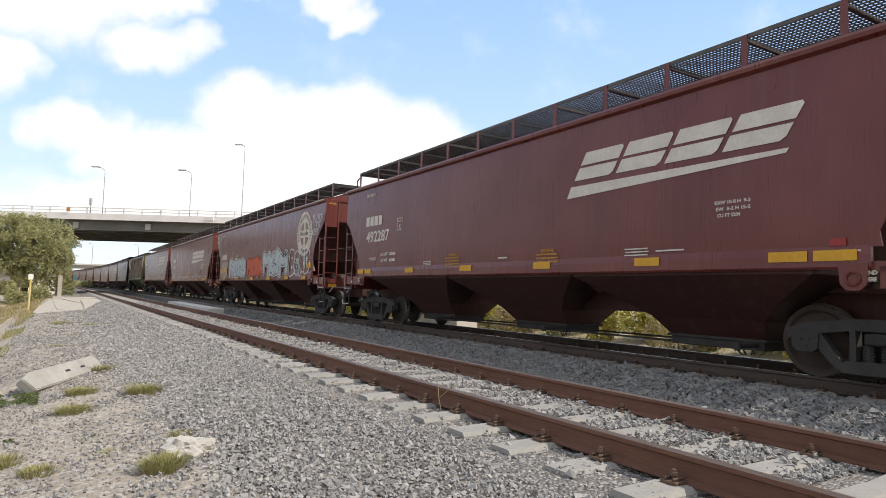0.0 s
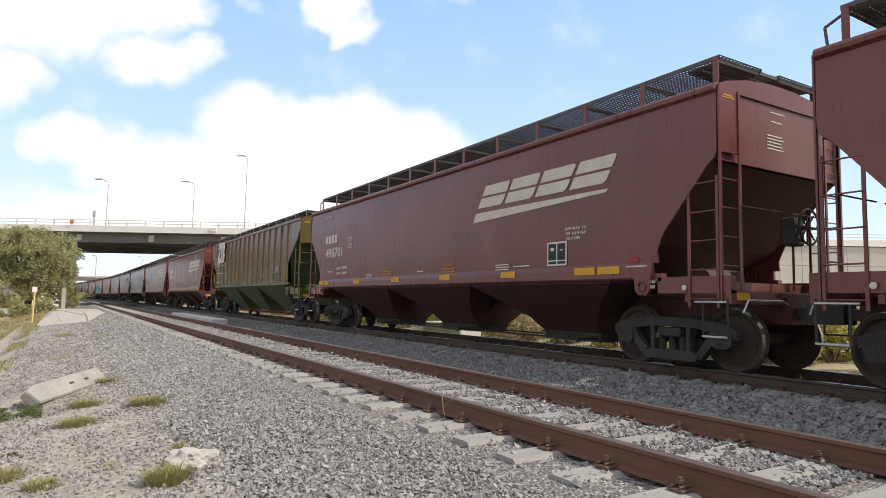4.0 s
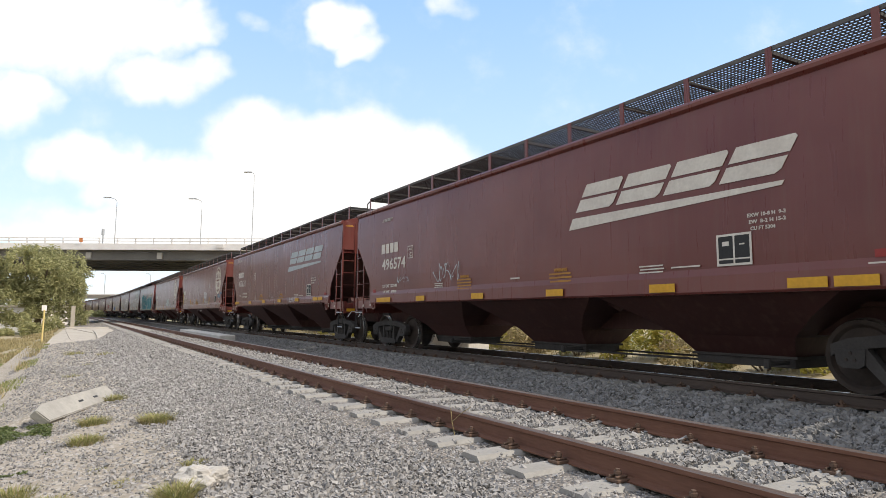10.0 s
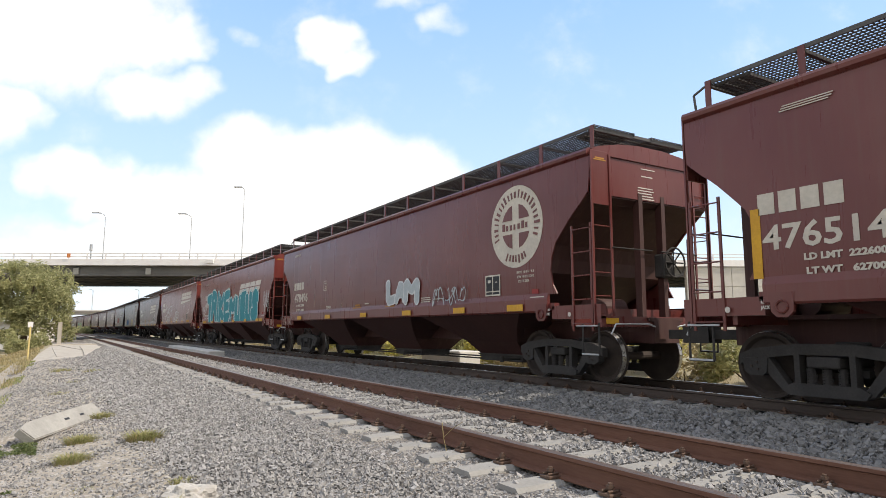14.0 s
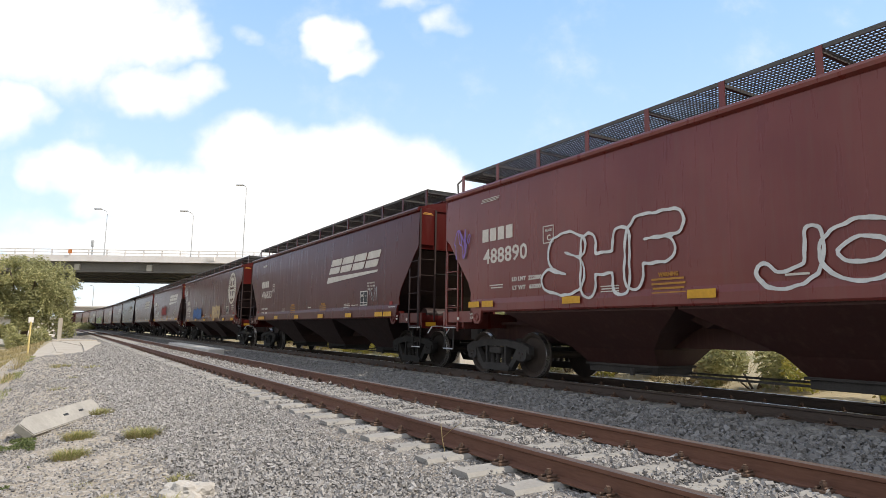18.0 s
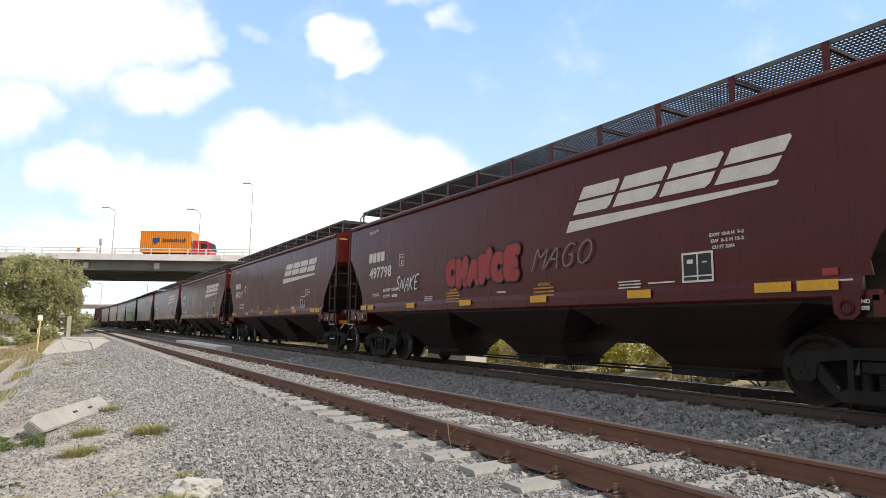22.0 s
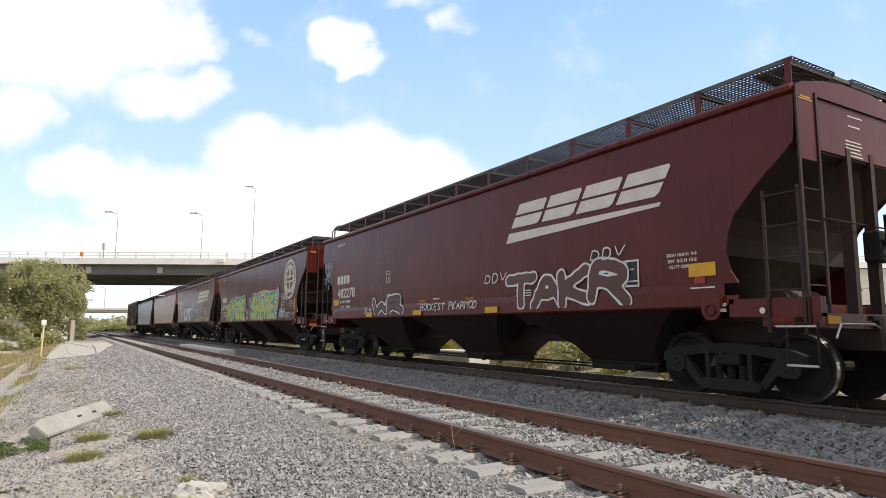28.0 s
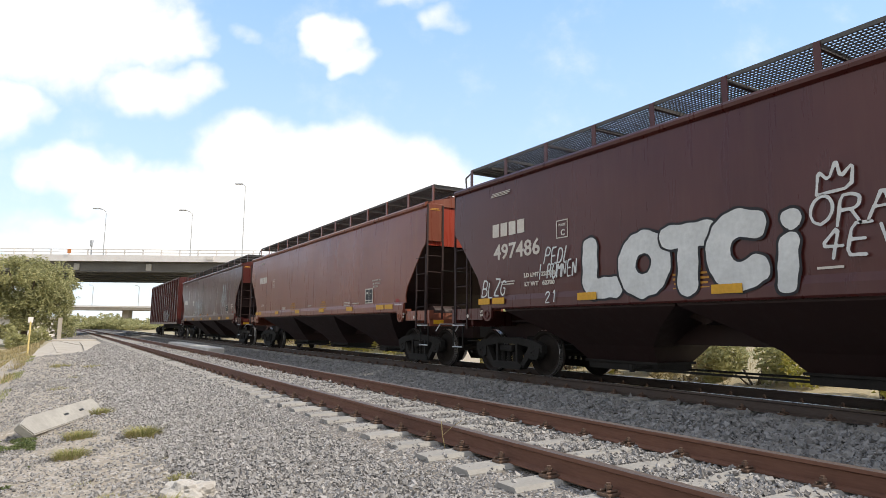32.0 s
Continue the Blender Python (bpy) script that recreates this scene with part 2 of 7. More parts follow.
M["yellow"] = mat("reflective_yellow", surface, c1=(0.62, 0.33, 0.015), c2=(0.50, 0.25, 0.015), scale=3, rough=0.5, grain=25)
M["amber"] = mat("warning_amber", surface, c1=(0.42, 0.20, 0.03), c2=(0.34, 0.15, 0.03), scale=3, rough=0.7, grain=25)
M["black"] = mat("black_paint", surface, c1=(0.012, 0.012, 0.012), c2=(0.02, 0.02, 0.02), scale=3, rough=0.6)
for key, c in dict(g_white=(0.62, 0.63, 0.62), g_silver=(0.42, 0.46, 0.47), g_teal=(0.008, 0.22, 0.26), g_pale_teal=(0.35, 0.55, 0.55), g_orange=(0.50, 0.09, 0.03), g_blue=(0.03, 0.10, 0.27),
                   g_yellow=(0.46, 0.42, 0.10), g_green=(0.04, 0.34, 0.25), g_red=(0.30, 0.035, 0.032), g_cyan=(0.03, 0.20, 0.34), g_faint=(0.19, 0.13, 0.11), g_pink=(0.55, 0.30, 0.36), g_black=(0.015, 0.015, 0.018), g_tan=(0.48, 0.34, 0.17), g_navy=(0.015, 0.03, 0.10), g_purple=(0.22, 0.12, 0.38), g_lime=(0.30, 0.42, 0.14)).items():
    M[key] = mat("spray_" + key[2:], surface, c1=c, c2=tuple(x * 0.8 for x in c), scale=2.5, rough=0.65, grain=14)
M["rail_side"] = mat("rusty_rail", surface, c1=(0.105, 0.045, 0.028), c2=(0.165, 0.076, 0.047), scale=3, rough=0.75, grain=60, bumps=0.15, stretch=(1, 0.15, 1))
M["rail_dark"] = mat("dark_brown_rail", surface, c1=(0.050, 0.036, 0.029), c2=(0.085, 0.060, 0.047), scale=3, rough=0.75, grain=60, bumps=0.15, stretch=(1, 0.15, 1))
M["rail_top"] = mat("worn_rail_head", surface, c1=(0.17, 0.12, 0.095), c2=(0.24, 0.19, 0.16), scale=3, rough=0.45, metal=0.6, stretch=(1, 0.1, 1))
M["rail_bright"] = mat("polished_rail_head", surface, c1=(0.40, 0.38, 0.36), c2=(0.5, 0.48, 0.46), scale=3, rough=0.28, metal=0.9, stretch=(1, 0.1, 1))
M["tie"] = mat("concrete_tie", surface, c1=(0.30, 0.285, 0.262), c2=(0.215, 0.203, 0.187), scale=2.2, rough=0.9, bumps=0.3, vary=0.15)
M["clip"] = mat("rusty_clip", surface, c1=(0.09, 0.05, 0.035), c2=(0.12, 0.075, 0.05), scale=9, rough=0.8)
M["concrete"] = mat("weathered_concrete", surface, c1=(0.43, 0.385, 0.325), c2=(0.34, 0.30, 0.25), scale=1.2, rough=0.9, bumps=0.3, grain=25)
M["concrete_light"] = mat("pale_concrete", surface, c1=(0.56, 0.53, 0.48), c2=(0.46, 0.43, 0.39), scale=1.2, rough=0.9, bumps=0.3, grain=25)
# Girders, soffit and piers: concrete darkened, the underside's shade put into its colour.
M["girder"] = mat("shade_darkened_concrete", surface, c1=(0.20, 0.19, 0.175), c2=(0.145, 0.138, 0.128), scale=0.5, rough=0.9, bumps=0.2, grain=8)
M["rail_white"] = mat("white_painted_metal", surface, c1=(0.80, 0.77, 0.74), c2=(0.72, 0.67, 0.64), scale=1.0, rough=0.6)
M["post_yellow"] = mat("faded_yellow_paint", surface, c1=(0.70, 0.53, 0.20), c2=(0.62, 0.48, 0.22), scale=4, rough=0.7)
M["lamp_grey"] = mat("galvanised_steel", surface, c1=(0.45, 0.46, 0.47), c2=(0.52, 0.53, 0.54), scale=3, rough=0.5, metal=0.5)
M["stone"] = mat("ballast_stone", surface, c1=(0.118, 0.112, 0.108), c2=(0.232, 0.221, 0.212), scale=14, rough=0.92, vary=0.55, island=True, grain=60)
M["stone_blue"] = mat("grey_ballast_stone", surface, c1=(0.105, 0.102, 0.10), c2=(0.185, 0.180, 0.175), scale=9, rough=0.92, vary=0.45, island=True, grain=60)
M["old_tie"] = mat("old_grey_concrete", surface, c1=(0.38, 0.36, 0.325), c2=(0.28, 0.265, 0.24), scale=3.5, rough=0.92, bumps=0.5, grain=30)
M["rock"] = mat("pale_rock", surface, c1=(0.46, 0.43, 0.39), c2=(0.34, 0.315, 0.285), scale=4, rough=0.9, bumps=0.5, grain=20)
M["bark"] = mat("bark", surface, c1=(0.10, 0.075, 0.055), c2=(0.16, 0.12, 0.09), scale=6, rough=0.95, bumps=0.5, stretch=(1, 1, 0.2))


def ground_mat(nt, b):
    """Dry soil with straw, worn green and gravelly patches."""
    v = coords(nt)
    n1, n2, n3 = noise_tex(nt, v, 0.09, 5.0), noise_tex(nt, v, 1.3, 6.0, 0.65), noise_tex(nt, v, 14.0, 4.0, 0.7)
    col = ramp(nt, n1, [(0.30, (0.33, 0.27, 0.17)), (0.50, (0.26, 0.22, 0.13)), (0.62, (0.13, 0.15, 0.06)), (0.75, (0.30, 0.25, 0.15))])
    col = mix(nt, remap(nt, n2, 0.4, 0.7, 0, 0.6), col, (0.36, 0.30, 0.20))
    col = mix(nt, remap(nt, n3, 0.45, 0.75, 0, 0.5), col, (0.15, 0.12, 0.08))
    nt.links.new(col, b.inputs["Base Color"])
    b.inputs["Roughness"].default_value = 0.97
    bump(nt, b, n3, 0.6, 0.03)


def gravel_mat(nt, b, tint=(1, 1, 1)):
    """The packed small stones that lie under the loose ballast."""
    v = coords(nt)
    vo = nt.nodes.new("ShaderNodeTexVoronoi")
    vo.inputs["Scale"].default_value = 34.0
    nt.links.new(v, vo.inputs["Vector"])
    sep = nt.nodes.new("ShaderNodeSeparateColor")
    nt.links.new(vo.outputs["Color"], sep.inputs[0])
    k = lambda r, g, bl: (r * tint[0], g * tint[1], bl * tint[2])
    col = ramp(nt, sep.outputs[0], [(0.0, k(0.12, 0.105, 0.095)), (0.4, k(0.185, 0.165, 0.15)), (0.8, k(0.27, 0.245, 0.22)), (1.0, k(0.40, 0.37, 0.34))])
    n1 = noise_tex(nt, v, 0.5, 5.0)
    col = mix(nt, remap(nt, n1, 0.5, 0.72, 0.0, 0.55), col, k(0.30, 0.245, 0.18))
    edge = remap(nt, vo.outputs["Distance"], 0.0, 0.7, 1.0, 0.0)
    col = mix(nt, remap(nt, vo.outputs["Distance"], 0.45, 0.8, 0.0, 0.7), col, k(0.07, 0.065, 0.06))
    nt.links.new(col, b.inputs["Base Color"])
    b.inputs["Roughness"].default_value = 0.95
    bump(nt, b, edge, 0.9, 0.03)


def leaf_mat(nt, b, c1, c2):
    r = random_of(nt, True)
    v = coords(nt)
    n = noise_tex(nt, v, 0.6, 3.0)
    col = mix(nt, r, c1, c2)
    col = mix(nt, remap(nt, n, 0.4, 0.7, 0.0, 0.5), col, tuple(x * 0.55 for x in c1))
    nt.links.new(col, b.inputs["Base Color"])
    b.inputs["Roughness"].default_value = 0.6
    tr = nt.nodes.new("ShaderNodeBsdfTranslucent")
    nt.links.new(col, tr.inputs["Color"])
    ms = nt.nodes.new("ShaderNodeMixShader")
    ms.inputs[0].default_value = 0.4
    out = [n for n in nt.nodes if n.type == "OUTPUT_MATERIAL"][0]
    nt.links.new(b.outputs[0], ms.inputs[1])
    nt.links.new(tr.outputs[0], ms.inputs[2])
    nt.links.new(ms.outputs[0], out.inputs["Surface"])


def dirt_mat(nt, b):
    """Trodden tan soil full of small pale stones and straw bits."""
    v = coords(nt)
    vo = nt.nodes.new("ShaderNodeTexVoronoi")
    vo.inputs["Scale"].default_value = 30.0
    nt.links.new(v, vo.inputs["Vector"])
    sep = nt.nodes.new("ShaderNodeSeparateColor")
    nt.links.new(vo.outputs["Color"], sep.inputs[0])
    n1, n2, n3 = noise_tex(nt, v, 0.8, 5.0), noise_tex(nt, v, 5.0, 6.0, 0.7), noise_tex(nt, v, 45.0, 3.0)
    col = mix(nt, remap(nt, n1, 0.35, 0.65), (0.285, 0.245, 0.20), (0.235, 0.20, 0.155))
    col = mix(nt, remap(nt, n2, 0.5, 0.75, 0, 0.6), col, (0.26, 0.215, 0.15))
    col = mix(nt, remap(nt, sep.outputs[0], 0.66, 0.8, 0, 0.8), col, (0.38, 0.35, 0.31))
    col = mix(nt, remap(nt, n3, 0.5, 0.75, 0, 0.5), col, (0.17, 0.145, 0.11))
    nt.links.new(col, b.inputs["Base Color"])
    b.inputs["Roughness"].default_value = 0.97
    bump(nt, b, n3, 0.7, 0.02)


M["dirt"] = mat("trodden_soil", dirt_mat)
M["ground"] = mat("dry_ground", ground_mat)
M["gravel"] = mat("gravel_bed", gravel_mat)
M["gravel_blue"] = mat("grey_gravel_bed", gravel_mat, tint=(0.52, 0.54, 0.55))
M["leaf_olive"] = mat("olive_leaves", leaf_mat, c1=(0.27, 0.275, 0.12), c2=(0.47, 0.44, 0.22))
M["leaf_green"] = mat("fresh_leaves", leaf_mat, c1=(0.12, 0.24, 0.04), c2=(0.28, 0.38, 0.08))
M["leaf_weed"] = mat("dull_weed_leaves", leaf_mat, c1=(0.17, 0.20, 0.06), c2=(0.33, 0.32, 0.12))
M["leaf_creeper"] = mat("creeping_weed_leaves", leaf_mat, c1=(0.07, 0.10, 0.03), c2=(0.19, 0.21, 0.08))
M["leaf_yellow"] = mat("yellowing_leaves", leaf_mat, c1=(0.34, 0.34, 0.07), c2=(0.56, 0.46, 0.12))
M["straw"] = mat("dry_grass", leaf_mat, c1=(0.29, 0.23, 0.11), c2=(0.43, 0.35, 0.18))
M["grass"] = mat("weed_grass", leaf_mat, c1=(0.17, 0.18, 0.05), c2=(0.36, 0.33, 0.13))

# ---- mesh helpers ----
def finish(bm, name, material, smooth=False):
    me = bpy.data.meshes.new(name)
    bmesh.ops.recalc_face_normals(bm, faces=bm.faces)
    bm.to_mesh(me)
    bm.free()
    me.materials.append(M[material] if isinstance(material, str) else material)
    if smooth:
        me.shade_smooth()
    return me


def part(name, data, material, parent, label="", at=None, smooth=False):
    """One mesh object under a thing or under a part."""
    me = data if isinstance(data, bpy.types.Mesh) else finish(data, name, material, smooth)
    ob = new(name, me)
    ob.parent = parent
    if at is not None:
        ob.matrix_basis = at if isinstance(at, Matrix) else Matrix.Translation(at)
    if label:
        ob["label"] = label
    return ob


def thing(name, label, category, at=(0, 0, 0), group="", kind=""):
    ob = new(name)
    ob.matrix_basis = at if isinstance(at, Matrix) else Matrix.Translation(at)
    return tagged(ob, label, category, group, kind)


def solid(name, data, material, label, category="", at=None, group="", kind="", smooth=False):
    ob = part(name, data, material, None, at=at, smooth=smooth)
    return tagged(ob, label, category, group, kind)


def box(bm, x0, x1, y0, y1, z0, z1, bevel=0.0):
    vs = [bm.verts.new((x, y, z)) for x in (x0, x1) for y in (y0, y1) for z in (z0, z1)]
    fs = [bm.faces.new([vs[i] for i in f]) for f in ((0, 1, 3, 2), (4, 6, 7, 5), (0, 4, 5, 1), (2, 3, 7, 6), (0, 2, 6, 4), (1, 5, 7, 3))]
    if bevel:
        bmesh.ops.bevel(bm, geom=list({e for f in fs for e in f.edges}), offset=bevel, segments=1, affect="EDGES", profile=0.5)
    return bm


def boxes(*rows, bevel=0.0):
    bm = bmesh.new()
    for r in rows:
        box(bm, *r, bevel=bevel)
    return bm


def rod(bm, a, b, r=0.012, n=6):
    a, b = Vector(a), Vector(b)
    d = b - a
    m = Matrix.Translation((a + b) / 2) @ d.to_track_quat("Z", "Y").to_matrix().to_4x4()
    bmesh.ops.create_cone(bm, cap_ends=True, segments=n, radius1=r, radius2=r, depth=d.length, matrix=m)
    return bm


def rods(*pairs, r=0.012, n=6):
    bm = bmesh.new()
    for a, b in pairs:
        rod(bm, a, b, r, n)
    return bm


def pipe(points, r=0.02, n=6):
    bm = bmesh.new()
    for a, b in zip(points, points[1:]):
        rod(bm, a, b, r, n)
    return bm


def prism(outline, axis, lo, hi, bm=None):
    """A flat outline of (p, q) pairs, thickened from lo to hi along the axis."""
    bm = bm or bmesh.new()
    put = {"x": lambda p, q, d: (d, p, q), "y": lambda p, q, d: (p, d, q), "z": lambda p, q, d: (p, q, d)}[axis]
    a = [bm.verts.new(put(p, q, lo)) for p, q in outline]
    b = [bm.verts.new(put(p, q, hi)) for p, q in outline]
    n = len(a)
    bm.faces.new(a), bm.faces.new(b)
    for i in range(n):
        bm.faces.new((a[i], a[(i + 1) % n], b[(i + 1) % n], b[i]))
    return bm


def grid_mesh(name, material, xs, ys, height, smooth=True):
    """A sheet over the plan; height(x, y) gives z."""
    co = [(x, y, height(x, y)) for y in ys for x in xs]
    nx = len(xs)
    fs = [(j * nx + i, j * nx + i + 1, (j + 1) * nx + i + 1, (j + 1) * nx + i) for j in range(len(ys) - 1) for i in range(nx - 1)]
    me = bpy.data.meshes.new(name)
    me.from_pydata(co, [], fs)
    me.materials.append(M[material])
    if smooth:
        me.shade_smooth()
    return me


def soup(name, material, verts, faces, smooth=False):
    """Many small loose pieces joined into one mesh, from arrays (n, k, 3) and one face list for k corners."""
    v = np.asarray(verts, dtype=np.float32)
    n, k, _ = v.shape
    f = np.asarray(faces, dtype=np.int32)
    allf = (f[None] + (np.arange(n) * k)[:, None, None]).reshape(-1, f.shape[1])
    me = bpy.data.meshes.new(name)
    me.vertices.add(n * k)
    me.vertices.foreach_set("co", v.reshape(-1))
    me.loops.add(allf.size)
    me.loops.foreach_set("vertex_index", allf.reshape(-1))
    me.polygons.add(len(allf))
    me.polygons.foreach_set("loop_start", np.arange(0, allf.size, f.shape[1], dtype=np.int32))
    me.update(calc_edges=True)
    me.validate()
    me.shade_flat()
    me.materials.append(M[material])
    return me


CUBE_V = np.array([(x, y, z) for x in (-1, 1) for y in (-1, 1) for z in (-1, 1)], dtype=np.float32)
CUBE_F = [(0, 1, 3, 2), (4, 6, 7, 5), (0, 4, 5, 1), (2, 3, 7, 6), (0, 2, 6, 4), (1, 5, 7, 3)]
OCT_V = np.array([(1, 0, 0), (-1, 0, 0), (0, 1, 0), (0, -1, 0), (0, 0, 1), (0, 0, -1)], dtype=np.float32)
OCT_F = [(0, 2, 4), (2, 1, 4), (1, 3, 4), (3, 0, 4), (2, 0, 5), (1, 2, 5), (3, 1, 5), (0, 3, 5)]


def turns(rng, n, tilt=1.0):
    """Random turns: (n, 3, 3)."""
    a, b, c = rng.uniform(0, 2 * np.pi, n), rng.normal(0, tilt, n), rng.normal(0, tilt, n)
    ca, sa, cb, sb, cc, sc = np.cos(a), np.sin(a), np.cos(b), np.sin(b), np.cos(c), np.sin(c)
    o, i = np.zeros(n), np.ones(n)
    rz = np.stack([ca, -sa, o, sa, ca, o, o, o, i], 1).reshape(n, 3, 3)
    rx = np.stack([i, o, o, o, cb, -sb, o, sb, cb], 1).reshape(n, 3, 3)
    ry = np.stack([cc, o, sc, o, i, o, -sc, o, cc], 1).reshape(n, 3, 3)
    return rz @ rx @ ry


def stones(name, material, seed, places, size, label):
    """Loose angular stones at the places (n, 3)."""
    rng = np.random.default_rng(seed)
    n = len(places)
    v = CUBE_V[None] * rng.uniform(0.25, 1.05, (n, 8, 3))
    v = v * (rng.uniform(0.75, 1.3, (n, 1, 3)) * np.array([1.2, 1.0, 0.85])) * (np.asarray(size).reshape(-1, 1, 1) * rng.lognormal(0, 0.28, (n, 1, 1)))
    v = np.einsum("nij,nkj->nki", turns(rng, n, 0.7), v) + np.asarray(places)[:, None]
    return solid(name, soup(name, material, v, CUBE_F), None, label, "gravel", kind="stuff")


def leaves(seed, centres, size, droop=0.6):
    """Small pointed leaves (bent quads) at the centres: vertex array (n, 4, 3)."""
    rng = np.random.default_rng(seed)
    n = len(centres)
    q = np.array([(-1, 0, 0), (0, 0.34, 0.10), (1, 0, -0.1), (0, -0.34, 0.10)], dtype=np.float32)
    v = q[None] * (np.asarray(size).reshape(-1, 1, 1) * rng.uniform(0.7, 1.4, (n, 1, 1)))
    return np.einsum("nij,nkj->nki", turns(rng, n, droop), v) + np.asarray(centres)[:, None]


QUAD = [(0, 1, 2, 3)]

# ---- ground, ballast and tracks ----
SIDING, MAIN, GAUGE = 4.08, 9.19, 0.7525


def bend(y):
    """The tracks curve away gently beyond the bridge."""
    return -((y - 105) ** 2) / 3000.0 if y > 105 else 0.0


def bend_turn(y):
    return math.degrees(math.atan((y - 105) / 1500.0)) if y > 105 else 0.0


def ground_z(x, y):
    x0 = x - bend(y)
    if x0 < -0.4:
        z = -0.42 - 0.75 * min(1, max(0, (-0.4 - x0 - 0.015 * max(0, 12 - y) ** 1.2) / 3.2)) - 0.3 * min(1, max(0, (-3.6 - x0) / 12))
    elif x0 > 12.2:
        z = -0.50 - 0.2 * min(1, (x0 - 12.2) / 2) + 0.7 * min(1, max(0, (x0 - 14) / 6))
    else:
        z = -0.46
    return z + 0.06 * noise.noise((x * 0.6, y * 0.6, 0)) + 0.25 * noise.noise((x * 0.05, y * 0.05, 3)) * min(1, max(0, (abs(x0 - 5) - 12) / 20))


def bed_z(x0):
    """Cross-section of the ballast bed."""
    pts = [(-1.2, -0.56), (-0.4, -0.40), (0.8, -0.30), (2.2, -0.27), (2.9, -0.205), (5.3, -0.205), (6.0, -0.30), (6.9, -0.33), (7.5, -0.235), (10.45, -0.235), (11.6, -0.85), (12.4, -0.95)]
    return float(np.interp(x0, [p[0] for p in pts], [p[1] for p in pts]))


far_xs = [-900, -400, -180, -90, -50, -30, -20, -14] + [-10 + 0.5 * i for i in range(20)] + [0, 1, 2, 4, 6, 8, 10, 11, 12] + [12.4 + 0.6 * i for i in range(18)] + [26, 32, 45, 70, 120, 250, 600, 1200]
far_ys = [-900, -500, -250, -120, -60, -30, -15] + [-8 + 0.8 * i for i in range(60)] + [42 + 3 * i for i in range(24)] + [120, 150, 200, 270, 360, 500, 800, 1500, 3500]
solid("ground", grid_mesh("ground", "ground", far_xs, far_ys, ground_z), None, "dry soil with straw and patches of green weeds", "ground", kind="structure")

bed_xs = [-1.2, -0.8, -0.4, 0, 0.4, 0.8, 1.2, 1.7, 2.2, 2.6, 2.9, 4.1, 5.3, 5.6, 6.0]
bed_xs2 = [6.0, 6.3, 6.6, 6.9, 7.2, 7.5, 9.2, 10.45, 10.9, 11.6, 12.4]
bed_ys = [-60, -30, -12] + [-4 + 0.5 * i for i in range(80)] + [36.5 + 4 * i for i in range(20)] + [125, 150, 180, 220, 270, 330, 400, 500, 620]


def bed_mesh(name, material, xs):
    edge = lambda x, y: x + bend(y) + (0.25 * noise.noise((7, y * 0.5, 1)) if x <= -0.8 else 0)
    co = [(edge(x, y), y, bed_z(x) + 0.025 * noise.noise((x * 1.7, y * 1.7, 5)) - (0.10 if 31.8 < y < 64 and x < 0.9 + (y - 31.5) * 0.085 and x < 2.7 else 0)) for y in bed_ys for x in xs]
    n = len(xs)
    me = bpy.data.meshes.new(name)
    me.from_pydata(co, [], [(j * n + i, j * n + i + 1, (j + 1) * n + i + 1, (j + 1) * n + i) for j in range(len(bed_ys) - 1) for i in range(n - 1)])
    me.materials.append(M[material])
    me.shade_smooth()
    return me


solid("gravel_bed", bed_mesh("gravel_bed", "gravel", bed_xs), None, "pinkish grey crushed-stone bed under the siding", "gravel", kind="structure")
solid("ballast_bed", bed_mesh("ballast_bed", "gravel_blue", bed_xs2), None, "blue-grey crushed-stone bed under the main track", "gravel", kind="structure")


soil_xs = [-1.6, -1.2, -0.9, -0.6, -0.3, 0.0, 0.3, 0.6, 0.9, 1.2]


def soil_mesh():
    """The trodden shoulder; its edge on the gravel wanders."""
    def place(i, x, y):
        w = 0.28 * noise.noise((9, y * 0.45, 2)) + 0.12 * noise.noise((4, y * 1.9, 2))
        px = x + w * (i / (len(soil_xs) - 1)) - max(0, y - 14) * 0.012 * (i / (len(soil_xs) - 1))
        base = bed_z(px) if px > -1.1 else -0.60
        sink = -0.03 if i == len(soil_xs) - 1 else (0.034 + 0.02 * noise.noise((px * 2.3, y * 2.3, 8)))
        return (px, y, max(base, ground_z(px, y) if px < -0.3 else -9) + sink)
    ys = [-14 + 0.4 * i for i in range(115)]
    co = [place(i, x, y) for y in ys for i, x in enumerate(soil_xs)]
    n = len(soil_xs)
    me = bpy.data.meshes.new("soil_shoulder")
    me.from_pydata(co, [], [(j * n + i, j * n + i + 1, (j + 1) * n + i + 1, (j + 1) * n + i) for j in range(len(ys) - 1) for i in range(n - 1)])
    me.materials.append(M["dirt"])
    me.shade_smooth()
    return me


solid("soil_shoulder", soil_mesh(), None, "trodden tan soil with small stones beside the gravel", "soil", kind="structure")


def stone_places(seed, n, x0, x1, y0, y1, lift, falloff=0.0):
    rng = np.random.default_rng(seed)
    u = rng.uniform(0, 1, n)
    y = y0 + (y1 - y0) * (u ** (1 + falloff))
    x = rng.uniform(x0, x1, n)
    z = np.array([bed_z(v) for v in x]) + rng.uniform(-0.01, lift, n)
    return np.stack([x, y, z], 1)


